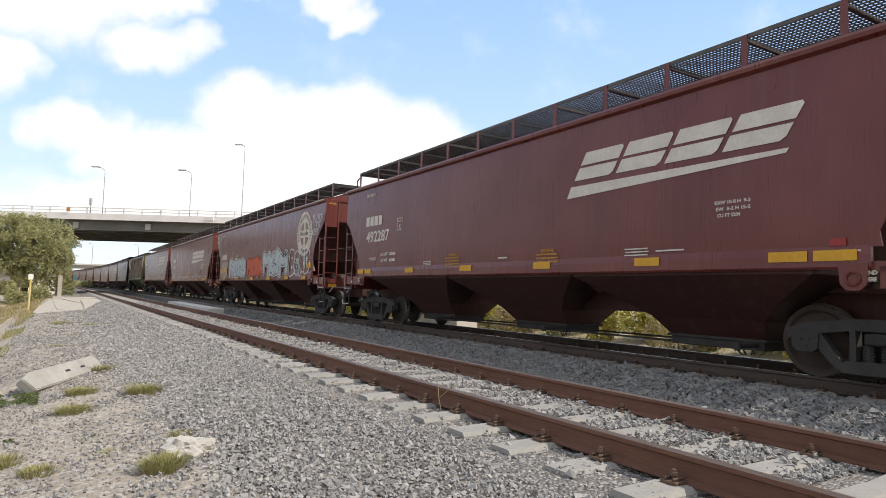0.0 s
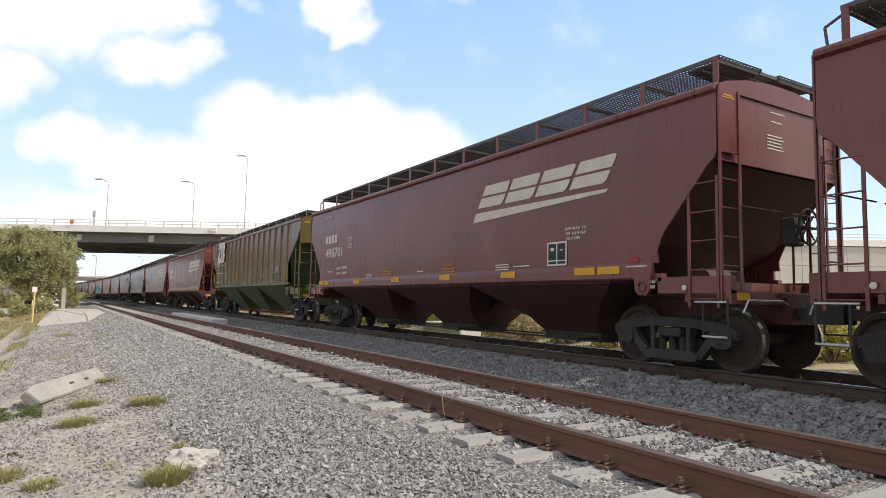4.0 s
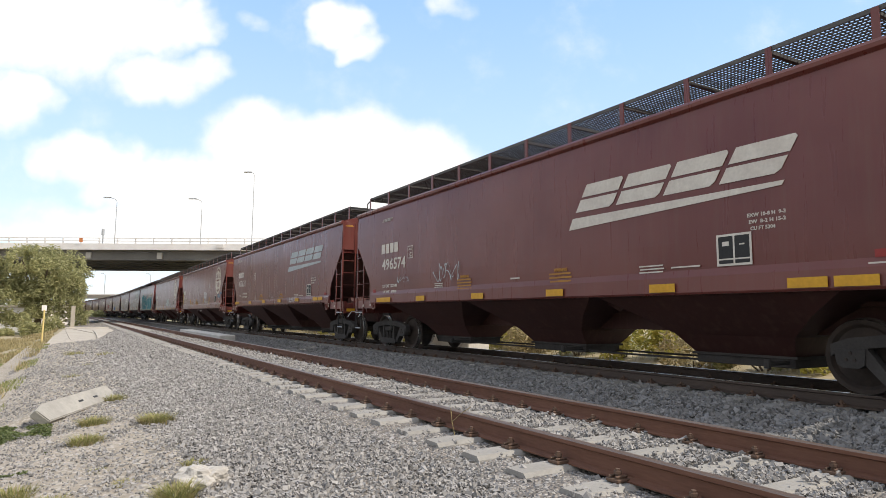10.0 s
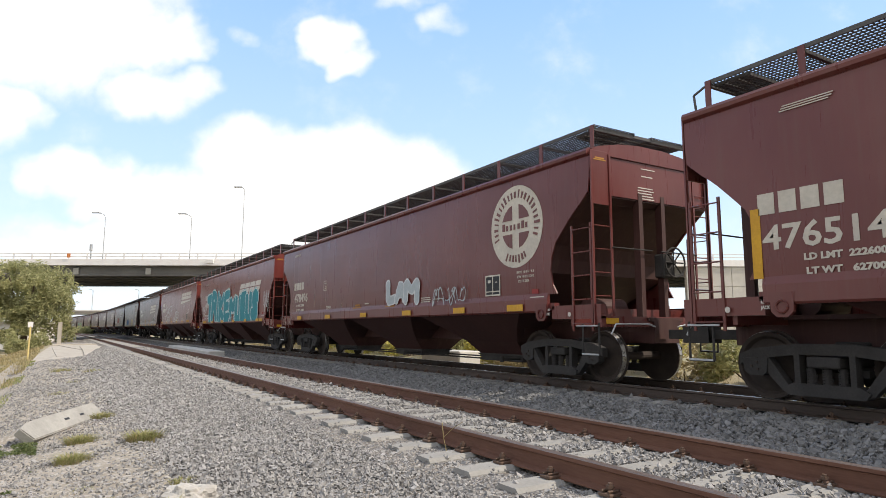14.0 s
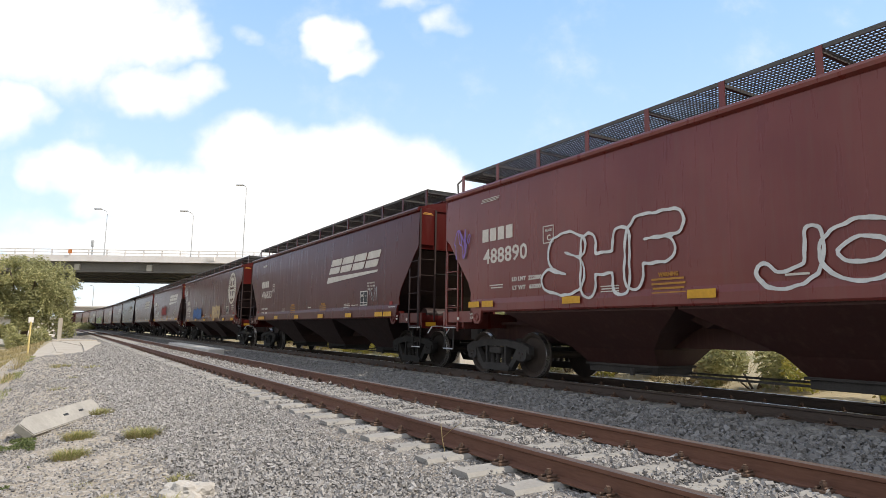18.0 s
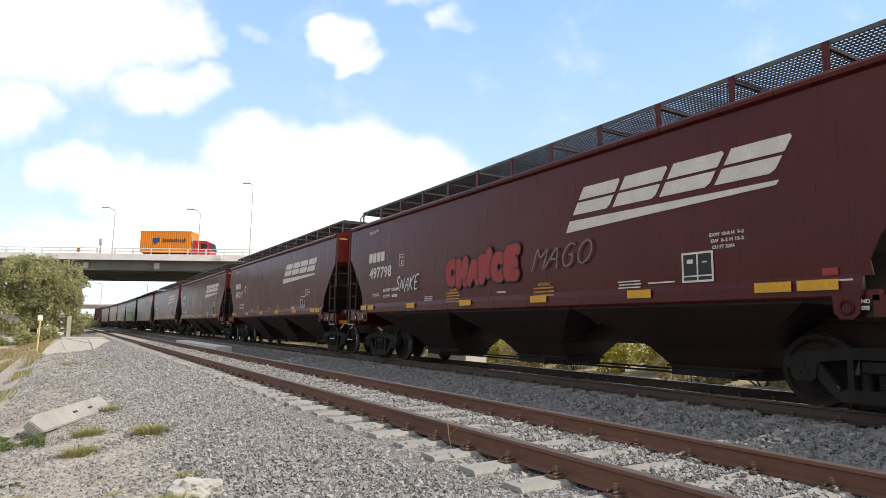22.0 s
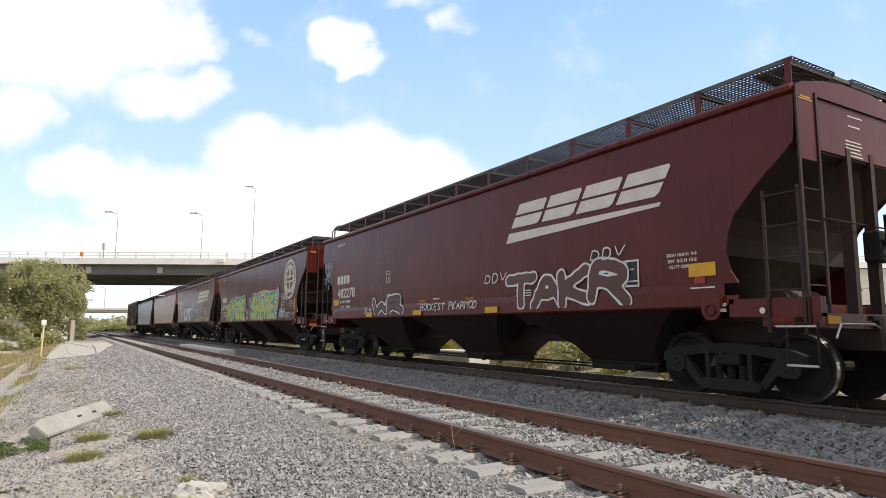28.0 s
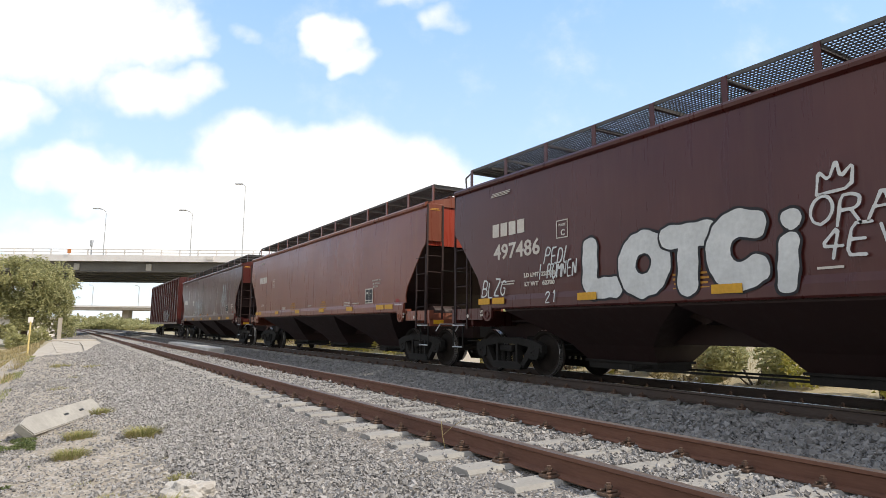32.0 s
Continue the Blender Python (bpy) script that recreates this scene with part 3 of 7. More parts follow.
def keep_off(p, track, ties_top):
    """Stones between the rails stay low, and clear of the rails and of the tie tops."""
    dx = np.abs(p[:, 0] - track)
    near_rail = np.abs(dx - GAUGE) < 0.085
    on_tie = (dx < 1.27) & (np.abs((p[:, 1] - TIE0 + 0.3) % TIE_STEP - 0.3) < 0.13)
    lot = np.random.default_rng(17).uniform(0, 1, len(p))
    drift = np.array([noise.noise((a * 1.1, b * 0.8, track)) for a, b in p[:, :2]])
    stray = lot < np.where(dx < GAUGE, 0.08 + np.clip(drift * 1.6, 0, 0.6), 0.24 + np.clip(drift * 1.8, 0, 0.5))
    p[:, 2] += np.where(on_tie & (dx > 0.2), 0.028, 0)
    return p[~near_rail & (~on_tie | stray)]


TIE_STEP, TIE0 = 0.60, 0.146


def rail_mesh(name, head, ys, x0):
    """A flat-bottomed rail swept along the track."""
    prof = [(-0.07, -0.172), (0.07, -0.172), (0.07, -0.160), (0.012, -0.142), (0.010, -0.045), (0.036, -0.034), (0.036, -0.006), (0.028, 0.0), (-0.028, 0.0), (-0.036, -0.006), (-0.036, -0.034), (-0.010, -0.045), (-0.012, -0.142), (-0.07, -0.160)]
    co = [(x0 + px + bend(y), y, pz) for y in ys for px, pz in prof]
    k = len(prof)
    fs, mi = [], []
    for j in range(len(ys) - 1):
        for i in range(k):
            fs.append((j * k + i, j * k + (i + 1) % k, (j + 1) * k + (i + 1) % k, (j + 1) * k + i))
            mi.append(1 if i in (6, 7, 8) else 0)
    me = bpy.data.meshes.new(name)
    me.from_pydata(co, [], fs)
    me.materials.append(M["rail_dark" if head == "rail_bright" else "rail_side"]), me.materials.append(M[head])
    me.polygons.foreach_set("material_index", mi)
    return me


def tie_mesh():
    bm = bmesh.new()
    rows = [(-1.27, 0.125, -0.175), (-0.95, 0.125, -0.168), (-0.6, 0.125, -0.168), (-0.35, 0.11, -0.178), (0.35, 0.11, -0.178), (0.6, 0.125, -0.168), (0.95, 0.125, -0.168), (1.27, 0.125, -0.175)]
    rings = []
    for x, w, top in rows:
        rings.append([bm.verts.new((x, yy, zz)) for yy, zz in ((-w - 0.02, -0.40), (w + 0.02, -0.40), (w + 0.005, top - 0.03), (w - 0.025, top), (-w + 0.025, top), (-w - 0.005, top - 0.03))])
    for a, b in zip(rings, rings[1:]):
        for i in range(6):
            bm.faces.new((a[i], a[(i + 1) % 6], b[(i + 1) % 6], b[i]))
    bm.faces.new(rings[0]), bm.faces.new(rings[-1])
    return finish(bm, "tie", "tie")


def clip_mesh():
    bm = bmesh.new()
    box(bm, -0.06, 0.06, -0.055, 0.055, -0.168, -0.146, 0.004)
    rod(bm, (0.0, 0, -0.15), (0.0, 0, -0.085), 0.017, 6)
    rod(bm, (0.0, 0, -0.12), (0.0, 0, -0.10), 0.028, 6)
    rod(bm, (-0.05, -0.03, -0.135), (0.05, -0.03, -0.135), 0.010, 5)
    rod(bm, (-0.05, 0.03, -0.135), (0.05, 0.03, -0.135), 0.010, 5)
    return finish(bm, "clip", "clip")


rail_ys = [-400, -60] + [-10 + 5 * i for i in range(22)] + [105 + 12 * i for i in range(40)]
TIE, CLIP = tie_mesh(), clip_mesh()
for track, name, head, label in ((SIDING, "siding_track", "rail_top", "empty siding with rusty rails on concrete ties"), (MAIN, "main_track", "rail_bright", "main track with worn rails on concrete ties under the train")):
    tr = thing(name, label, "railway track", kind="structure")
    for side in (-GAUGE, GAUGE):
        part("rail", rail_mesh("rail", head, rail_ys, track + side), None, tr)
    for i in range(-12, 190):
        y = TIE0 + TIE_STEP * i
        part("tie", TIE, None, tr, at=Matrix.Translation((track + bend(y) + random.uniform(-0.01, 0.01), y, random.uniform(-0.006, 0.004))))
        if 3 < i < 60:
            for side in (-1, 1):
                for off in (-0.105, 0.105):
                    part("clip", CLIP, None, tr, at=Matrix.Translation((track + side * GAUGE + off, y, 0)))

P = np.concatenate([stone_places(1, 96000, -0.9, 6.1, 2.2, 10.5, 0.016), stone_places(2, 40000, -0.8, 6.1, 10, 17, 0.018), stone_places(4, 44000, -0.9, 6.1, 16, 44, 0.022, 0.5)])
P = P[~((P[:, 1] > 31.5) & (P[:, 0] < 1.0 + (P[:, 1] - 31.5) * 0.085))]
P = keep_off(P, SIDING, 0)
P[:, 2] += np.where(np.abs(P[:, 0] - SIDING) < GAUGE, 0.012, np.where(np.abs(P[:, 0] - SIDING) < 1.5, -0.018, 0.0))
rr = np.random.default_rng(5)
# the loose stones thin out towards the trodden soil beside the bed
P = P[rr.uniform(0, 1, len(P)) < np.clip((P[:, 0] - 0.1) / 0.9, 0.55, 1)]
P[:, 2] += np.where(P[:, 0] < 1.3, 0.028, 0.0)
stones("loose_gravel", "stone", 3, P, np.where(P[:, 1] < 10.5, 0.0132, np.where(P[:, 1] < 16.5, 0.0180, 0.023)) * np.clip(0.72 + 0.28 * P[:, 0], 0.55, 1.0), "loose angular pinkish grey gravel beside the siding")
P = keep_off(np.concatenate([stone_places(7, 34000, 5.7, 8.4, 1.5, 20, 0.03), stone_places(9, 14000, 5.7, 8.4, 20, 46, 0.03), stone_places(8, 14000, 8.4, 11.0, 2, 30, 0.03)]), MAIN, 0)
stones("loose_ballast", "stone_blue", 9, P, np.full(len(P), 0.024), "loose blue-grey ballast between the two tracks")

# ---- the grain train ----
# Car space: x across (the side that faces the camera is at negative x), y along the train, z up from the rail tops.
HALF, EAVE, SILL = 1.595, 4.04, 1.36
CACHE = {}


def shared(key, make):
    """A mesh that alike parts share."""
    if key not in CACHE:
        CACHE[key] = make()
    return CACHE[key]


def cut(kind, z):
    """How far a side sheet's end stands back from the car's end at height z."""
    if kind == "curved":
        pts = [(1.36, 0.86), (1.55, 0.86), (1.78, 1.0), (2.12, 1.05), (2.51, 0.88), (2.95, 0.44), (3.25, 0.05), (3.35, 0.0), (4.1, 0.0)]
    elif kind == "rib":
        pts = [(1.36, 1.40), (2.35, 1.36), (3.45, 0.0), (4.1, 0.0)]
    else:
        pts = [(1.36, 0.98), (1.85, 1.05), (2.9, 0.16), (3.0, 0.03), (3.1, 0.0), (4.1, 0.0)]
    return float(np.interp(z, [p[0] for p in pts], [p[1] for p in pts]))


def side_x(z):
    return float(np.interp(z, [1.3, 1.9, 3.3, 3.8, 4.05], [1.575, HALF, HALF, HALF - 0.012, HALF - 0.035]))


def side_sheet(kind, length, sign):
    bm = bmesh.new()
    zs = [1.58, 1.75, 2.0, 2.25, 2.5, 2.75, 2.9, 3.0, 3.1, 3.3, 3.6, 3.85, EAVE - 0.1]
    rows = []
    for z in zs:
        half = length / 2 - cut(kind, z)
        ys = [-half, -half + 0.02] + [(-1 + 2 * i / 14) * (length / 2 - 1.3) for i in range(15)] + [half - 0.02, half]
        rows.append([bm.verts.new((sign * (side_x(z) - (0.008 * abs(math.sin(i * 1.3 + z)) if 2 < i < 16 else 0)), y, z)) for i, y in enumerate(ys)])
    for a, b in zip(rows, rows[1:]):
        for i in range(len(a) - 1):
            bm.faces.new((a[i], a[i + 1], b[i + 1], b[i]))
    r = bmesh.ops.extrude_face_region(bm, geom=bm.faces[:])
    for v in r["geom"]:
        if isinstance(v, bmesh.types.BMVert):
            v.co.x -= sign * 0.03
    return finish(bm, "side_sheet", "maroon")


def rib_mesh():
    return finish(prism([(-0.085, 0), (-0.05, 0.042), (-0.03, 0.05), (0.03, 0.05), (0.05, 0.042), (0.085, 0)], "z", 1.60, EAVE - 0.1), "side_post", "green")


def roof_mesh(length):
    bm = bmesh.new()
    prof = [(-1.0, 3.98), (-1.0, 4.05), (-0.86, 4.13), (-0.55, 4.23), (-0.22, 4.28), (0.22, 4.28), (0.55, 4.23), (0.86, 4.13), (1.0, 4.05), (1.0, 3.98)]
    a = [bm.verts.new((px * (HALF - 0.05), -length / 2, pz)) for px, pz in prof]
    b = [bm.verts.new((px * (HALF - 0.05), length / 2, pz)) for px, pz in prof]
    for i in range(len(prof)):
        bm.faces.new((a[i], a[(i + 1) % len(prof)], b[(i + 1) % len(prof)], b[i]))
    bm.faces.new(a), bm.faces.new(b)
    return finish(bm, "roof", "maroon")


def eave_mesh(length, sign):
    """The rolled top rail along the side."""
    pts = [(HALF - 0.06, 3.92), (HALF - 0.02, 3.92), (HALF + 0.035, 3.955), (HALF + 0.045, 4.005), (HALF + 0.02, 4.05), (HALF - 0.04, 4.07), (HALF - 0.10, 4.06)]
    return finish(prism([(sign * p, q) for p, q in pts], "y", -length / 2, length / 2), "top_rail", "maroon")


def sill_mesh(length, sign, ribbed=False, deep=0.0):
    if ribbed:
        return finish(prism([(sign * p, q) for p, q in ((HALF - 0.14, 1.50), (HALF + 0.02, 1.50), (HALF + 0.02, 1.60), (HALF - 0.05, 1.60), (HALF - 0.05, 1.53), (HALF - 0.14, 1.53))], "y", -length / 2 + 1.2, length / 2 - 1.2), "side_sill", "maroon")
    low = SILL - deep
    pts = [(HALF - 0.14, low - 0.03), (HALF - 0.01, low - 0.03), (HALF + 0.012, low), (HALF + 0.012, 1.50), (HALF - 0.005, 1.60), (HALF - 0.05, 1.60), (HALF - 0.05, low + 0.02), (HALF - 0.14, low + 0.02)]
    return finish(prism([(sign * p, q) for p, q in pts], "y", -length / 2 + 1.12, length / 2 - 1.06), "side_sill", "maroon")


def end_wall(kind, length, end):
    """The upright upper end wall, with the slope sheet that runs in under it."""
    bm = bmesh.new()
    y = end * length / 2
    low = {"curved": 3.28, "rib": 3.42, "angled": 2.98}[kind]
    prof = [(-0.97, low), (-0.97, 4.02), (-0.83, 4.12), (-0.5, 4.22), (0, 4.275), (0.5, 4.22), (0.83, 4.12), (0.97, 4.02), (0.97, low)]
    prism([(p * (HALF - 0.03), q) for p, q in prof], "y", y - end * 0.03, y - end * 0.06, bm)
    return finish(bm, "end_wall", "maroon")


def slope_sheet(kind, length, end):
    low = {"curved": 3.28, "rib": 3.42, "angled": 2.98}[kind]
    y0 = end * (length / 2 - 0.05)
    if kind == "curved":
        path = [(0, low)] + [(cut(kind, z) + 0.02, z) for z in (3.2, 3.05, 2.9, 2.7, 2.5, 2.25, 2.0)] + [(2.2, 1.30), (2.9, 0.75)]
    else:
        path = [(0, low)] + ([(0.0, 3.0), (0.16, 2.88)] if kind == "angled" else []) + [(1.07, 1.9 if kind == "angled" else 2.55), (2.2, 1.25), (2.9, 0.75)]
    bm = bmesh.new()
    wide = lambda z: float(np.interp(z, [0.75, 1.3, 1.9], [0.7, 1.2, HALF - 0.035]))
    rows = [[bm.verts.new((sx * wide(z), y0 - end * d, z)) for sx in (-1, 1)] for d, z in path]
    for a, b in zip(rows, rows[1:]):
        bm.faces.new((a[0], a[1], b[1], b[0]))
    r = bmesh.ops.extrude_face_region(bm, geom=bm.faces[:])
    for v in r["geom"]:
        if isinstance(v, bmesh.types.BMVert):
            v.co.z -= 0.03
    return finish(bm, "slope_sheet", "maroon_dark")


def bay_mesh(ribbed=False):
    """A hopper bay: sloping sheets down to the outlet."""
    bm = bmesh.new()
    rings = []
    for hx, hy, z in ((1.56, 2.07, 1.56), (1.55, 2.06, 1.48), (1.06, 1.42, 0.98), (0.76, 1.02, 0.68), (0.48, 0.84, 0.40)) if ribbed else ((1.53, 2.06, 1.40), (1.52, 2.05, 1.29), (1.10, 1.42, 0.95), (0.74, 0.98, 0.66), (0.44, 0.80, 0.36)):
        rings.append([bm.verts.new((sx * hx, sy * hy, z)) for sx, sy in ((-1, -1), (1, -1), (1, 1), (-1, 1))])
    for a, b in zip(rings, rings[1:]):
        for i in range(4):
            bm.faces.new((a[i], a[(i + 1) % 4], b[(i + 1) % 4], b[i]))
    bm.faces.new(rings[0]), bm.faces.new(rings[-1])
    return finish(bm, "hopper_bay", "maroon_dark")


def ridge_mesh():
    """The crossridge plate over the gap between two bays."""
    bm = bmesh.new()
    prism([(-0.62, 1.30), (0, 1.02), (0.62, 1.30), (0.62, 1.36), (-0.62, 1.36)], "x", -0.85, 0.85, bm)
    return finish(bm, "bay_ridge", "maroon_dark")


def gate_rail_mesh():
    return finish(boxes((-0.40, -0.37, -1.44, 1.44, 0.235, 0.27), (0.37, 0.40, -1.44, 1.44, 0.235, 0.27)), "gate_rail", "steel_dark")


def outlet_mesh():
    bm = bmesh.new()
    box(bm, -0.46, 0.46, -0.80, 0.80, 0.22, 0.37, 0.01)
    box(bm, -0.50, 0.50, -0.86, 0.86, 0.345, 0.385, 0.005)
    rod(bm, (-0.95, -0.7, 0.30), (-0.4, -0.7, 0.30), 0.03, 8)
    rod(bm, (-0.95, -0.7, 0.24), (-0.95, -0.7, 0.36), 0.045, 8)
    return finish(bm, "outlet_gate", "steel_dark")


def walkway_mesh(length):
    """One open steel grating: lengthwise bars and close cross bars."""
    bm = bmesh.new()
    n = int(length / 0.058)
    box(bm, -0.315, -0.300, -length / 2, length / 2, -0.045, 0.016)
    box(bm, 0.700, 0.715, -length / 2, length / 2, -0.045, 0.016)
    for i in range(13):
        y = -length / 2 + 0.06 + i * (length - 0.12) / 12
        box(bm, -0.30, 0.70, y - 0.025, y + 0.025, -0.085, -0.03)
    for i in range(1, 12):
        x = -0.30 + i / 12
        box(bm, x - 0.006, x + 0.006, -length / 2, length / 2, -0.012, 0.008)
    me = finish(bm, "walkway_bars", "grate")
    bm = bmesh.new()
    bm.from_mesh(me)
    for i in range(n + 1):
        y = -length / 2 + i * length / n
        vs = [bm.verts.new(p) for p in ((-0.30, y - 0.010, 0.004), (0.70, y - 0.010, 0.004), (0.70, y + 0.010, 0.004), (-0.30, y + 0.010, 0.004), (-0.30, y, -0.010), (0.70, y, -0.010))]
        bm.faces.new((vs[0], vs[1], vs[2], vs[3])), bm.faces.new((vs[0], vs[4], vs[5], vs[1])), bm.faces.new((vs[3], vs[2], vs[5], vs[4]))
    out = bpy.data.meshes.new("walkway")
    bm.to_mesh(out)
    bm.free()
    out.materials.append(M["grate"])
    return out


def bracket_mesh(tall):
    """A walkway bracket on the roof."""
    bm = bmesh.new()
    box(bm, -0.335, -0.318, -0.045, 0.045, -0.46, 0.0)
    return finish(bm, "walkway_bracket", "maroon")


def cross_platform():
    bm = bmesh.new()
    for i in range(30):
        x = -1.1 + i * 2.2 / 29
        box(bm, x - 0.012, x + 0.012, -0.28, 0.28, -0.02, 0.01)
    for y in (-0.29, -0.1, 0.1, 0.29):
        box(bm, -1.12, 1.12, y - 0.01, y + 0.01, -0.04, 0.015)
    return finish(bm, "end_walkway", "grate")


def ladder(car, name, w, z0, z1, n, rail, material, at):
    """A ladder in parts: a stile that carries the other stile and each rung."""
    stile = recolour(shared(("stile", z0, z1, rail), lambda: finish(boxes((-0.012, 0.012, -rail, rail, z0, z1)), "stile", "maroon")), material)
    rung = recolour(shared(("rung", w), lambda: finish(rods(((-0.02, 0, 0), (-0.02, w, 0)), r=0.011), "rung", "maroon")), material)
    first = part(name, stile, None, car, at=at)
    part("stile", stile, None, first, at=(0, w, 0))
    for i in range(n):
        part("rung", rung, None, first, at=(0, 0, z0 + 0.12 + i * (z1 - z0 - 0.2) / max(1, n - 1)))


def end_print(length):
    """Rows of small print and two block marks on the front end wall."""
    y = -length / 2 + 0.026
    rows = [(-0.35, 0.08 - 0.03 * (i % 3), 3.30 + 0.05 * i) for i in range(5)] + [(-0.25, 0.05, 3.72), (-0.25, 0.12, 3.86)]
    me = finish(boxes(*[(a, b, y - 0.003, y + 0.003, z, z + 0.018) for a, b, z in rows]), "end_print", "white")
    return me


def caution_plate(e):
    return finish(boxes((-0.22, 0.22, -0.012, 0.012, 0, 0.95), bevel=0.004), "caution_plate", "maroon")


def wheel_profile(bm, x, sign):
    rings = [(0.10, x), (0.20, x + sign * 0.02), (0.36, x + sign * 0.075), (0.40, x + sign * 0.03), (0.452, x + sign * 0.025), (0.457, x + sign * 0.035), (0.462, x + sign * 0.12), (0.485, x + sign * 0.135), (0.485, x + sign * 0.155), (0.40, x + sign * 0.16), (0.10, x + sign * 0.15)]
    n, rows = 28, []
    for r, xx in rings:
        rows.append([bm.verts.new((xx, r * math.cos(2 * math.pi * i / n), r * math.sin(2 * math.pi * i / n))) for i in range(n)])
    for k, (a, b) in enumerate(zip(rows, rows[1:])):
        for i in range(n):
            f = bm.faces.new((a[i], a[(i + 1) % n], b[(i + 1) % n], b[i]))
            f.material_index = 1 if k in (4, 5) else 0
    bm.faces.new(rows[0]), bm.faces.new(rows[-1])


def wheel_mesh(sign):
    bm = bmesh.new()
    wheel_profile(bm, sign * 0.815, -sign)
    for i in range(3):
        a = 2 * math.pi * i / 3
        rod(bm, (sign * 0.80, 0.07 * math.cos(a), 0.07 * math.sin(a)), (sign * 0.86, 0.07 * math.cos(a), 0.07 * math.sin(a)), 0.02, 6)
    me = finish(bm, "wheel", "wheel")
    me.materials.append(M["wheel_rim"])
    return me


def axle_mesh():
    bm = rods(((-1.02, 0, 0), (1.02, 0, 0)), r=0.075, n=10)
    for s in (-1, 1):
        rod(bm, (s * 0.83, 0, 0), (s * 1.08, 0, 0), 0.11, 10)
        for i in range(3):
            a = 2 * math.pi * i / 3 + 0.4
            rod(bm, (s * 1.075, 0.055 * math.cos(a), 0.055 * math.sin(a)), (s * 1.10, 0.055 * math.cos(a), 0.055 * math.sin(a)), 0.02, 6)
    return finish(bm, "axle", "wheel")


def side_frame_mesh(sign):
    """A cast truck side frame: arched top chord, sloping legs, spring nest window, bearing boxes."""
    bm = bmesh.new()
    x0, x1 = sign * 0.93, sign * 1.06
    top = [(-1.13, 0.46), (-1.13, 0.61), (-0.92, 0.69), (-0.34, 0.76), (0.34, 0.76), (0.92, 0.69), (1.13, 0.61), (1.13, 0.46), (1.02, 0.54), (0.80, 0.56), (0.34, 0.62), (-0.34, 0.62), (-0.80, 0.56), (-1.02, 0.54)]
    prism(top, "x", x0, x1, bm)
    for s in (-1, 1):
        leg = [(s * 0.72, 0.585), (s * 0.88, 0.55), (s * 0.82, 0.46), (s * 0.54, 0.15), (s * 0.30, 0.11), (s * 0.30, 0.19), (s * 0.47, 0.235)]
        prism(leg, "x", x0, x1, bm)
        prism([(s * 0.30, 0.22), (s * 0.37, 0.24), (s * 0.37, 0.64), (s * 0.30, 0.64)], "x", x0 - sign * 0.01, x1 + sign * 0.012, bm)
        prism([(s * 0.74, 0.37), (s * 0.80, 0.33), (s * 0.98, 0.33), (s * 1.05, 0.38), (s * 1.08, 0.56), (s * 0.72, 0.56)], "x", sign * 0.95, sign * 1.085, bm)
    prism([(-0.46, 0.11), (0.46, 0.11), (0.52, 0.19), (0.40, 0.26), (-0.40, 0.26), (-0.52, 0.19)], "x", sign * 0.90, sign * 1.09, bm)
    return finish(bm, "side_frame", "steel_dark")


def spring_mesh():
    bm = bmesh.new()
    for i in range(6):
        bmesh.ops.create_cone(bm, cap_ends=True, segments=9, radius1=0.062, radius2=0.062, depth=0.022, matrix=Matrix.Translation((0, 0, 0.265 + i * 0.034)))
    bmesh.ops.create_cone(bm, cap_ends=True, segments=8, radius1=0.042, radius2=0.042, depth=0.21, matrix=Matrix.Translation((0, 0, 0.355)))
    return finish(bm, "spring", "steel_dark")


def bolster_mesh():
    bm = boxes((-1.10, 1.10, -0.20, 0.20, 0.46, 0.60), (-0.35, 0.35, -0.22, 0.22, 0.58, 0.78), bevel=0.02)
    for s in (-1, 1):
        box(bm, -0.85, 0.85, s * 0.36 - 0.05, s * 0.36 + 0.05, 0.36, 0.44)
    return finish(bm, "bolster", "steel_dark")


def coupler_mesh(end):
    bm = bmesh.new()
    e = end
    box(bm, -0.09, 0.09, min(0, e * 0.6), max(0, e * 0.6), 0.78, 0.94, 0.01)
    prism([(-0.22, e * 0.55), (0.20, e * 0.55), (0.24, e * 0.78), (0.06, e * 0.93), (-0.10, e * 0.80), (-0.26, e * 0.92)], "z", 0.72, 1.0, bm)
    return finish(bm, "coupler", "steel_dark")


def centre_sill(length):
    return finish(boxes((-0.32, 0.32, -length / 2 - 0.2, length / 2 + 0.2, 0.70, 1.08), (-0.45, 0.45, -length / 2 - 0.2, -length / 2 + 2.6, 1.08, 1.14), (-0.45, 0.45, length / 2 - 2.6, length / 2 + 0.2, 1.08, 1.14)), "centre_sill", "maroon_dark")


def end_frame(length, end):
    """End sill, platform and the short side sills over the truck."""
    e, y = end, end * length / 2
    bm = bmesh.new()
    lo, hi = sorted((y - e * 0.02, y + e * 0.16))
    box(bm, -1.55, 1.55, lo, hi, 0.98, 1.16)
    lo, hi = sorted((y - e * 1.05, y + e * 0.16))
    for s in (-1, 1):
        a, b = sorted((s * 1.44, s * 1.56))
        box(bm, a, b, lo, hi, 1.12, 1.36)
        box(bm, a, b, *sorted((y - e * 1.16, y - e * 0.98)), 1.30, 1.42)
    box(bm, -1.5, 1.5, *sorted((y - e * 0.62, y - e * 0.55)), 1.0, 1.32)
    return finish(bm, "end_frame", "maroon")


def end_post(length, end, x):
    y = end * length / 2
    return finish(boxes((x - 0.05, x + 0.05, *sorted((y - end * 0.16, y - end * 0.02)), 1.1, 3.4)), "end_post", "maroon_dark")


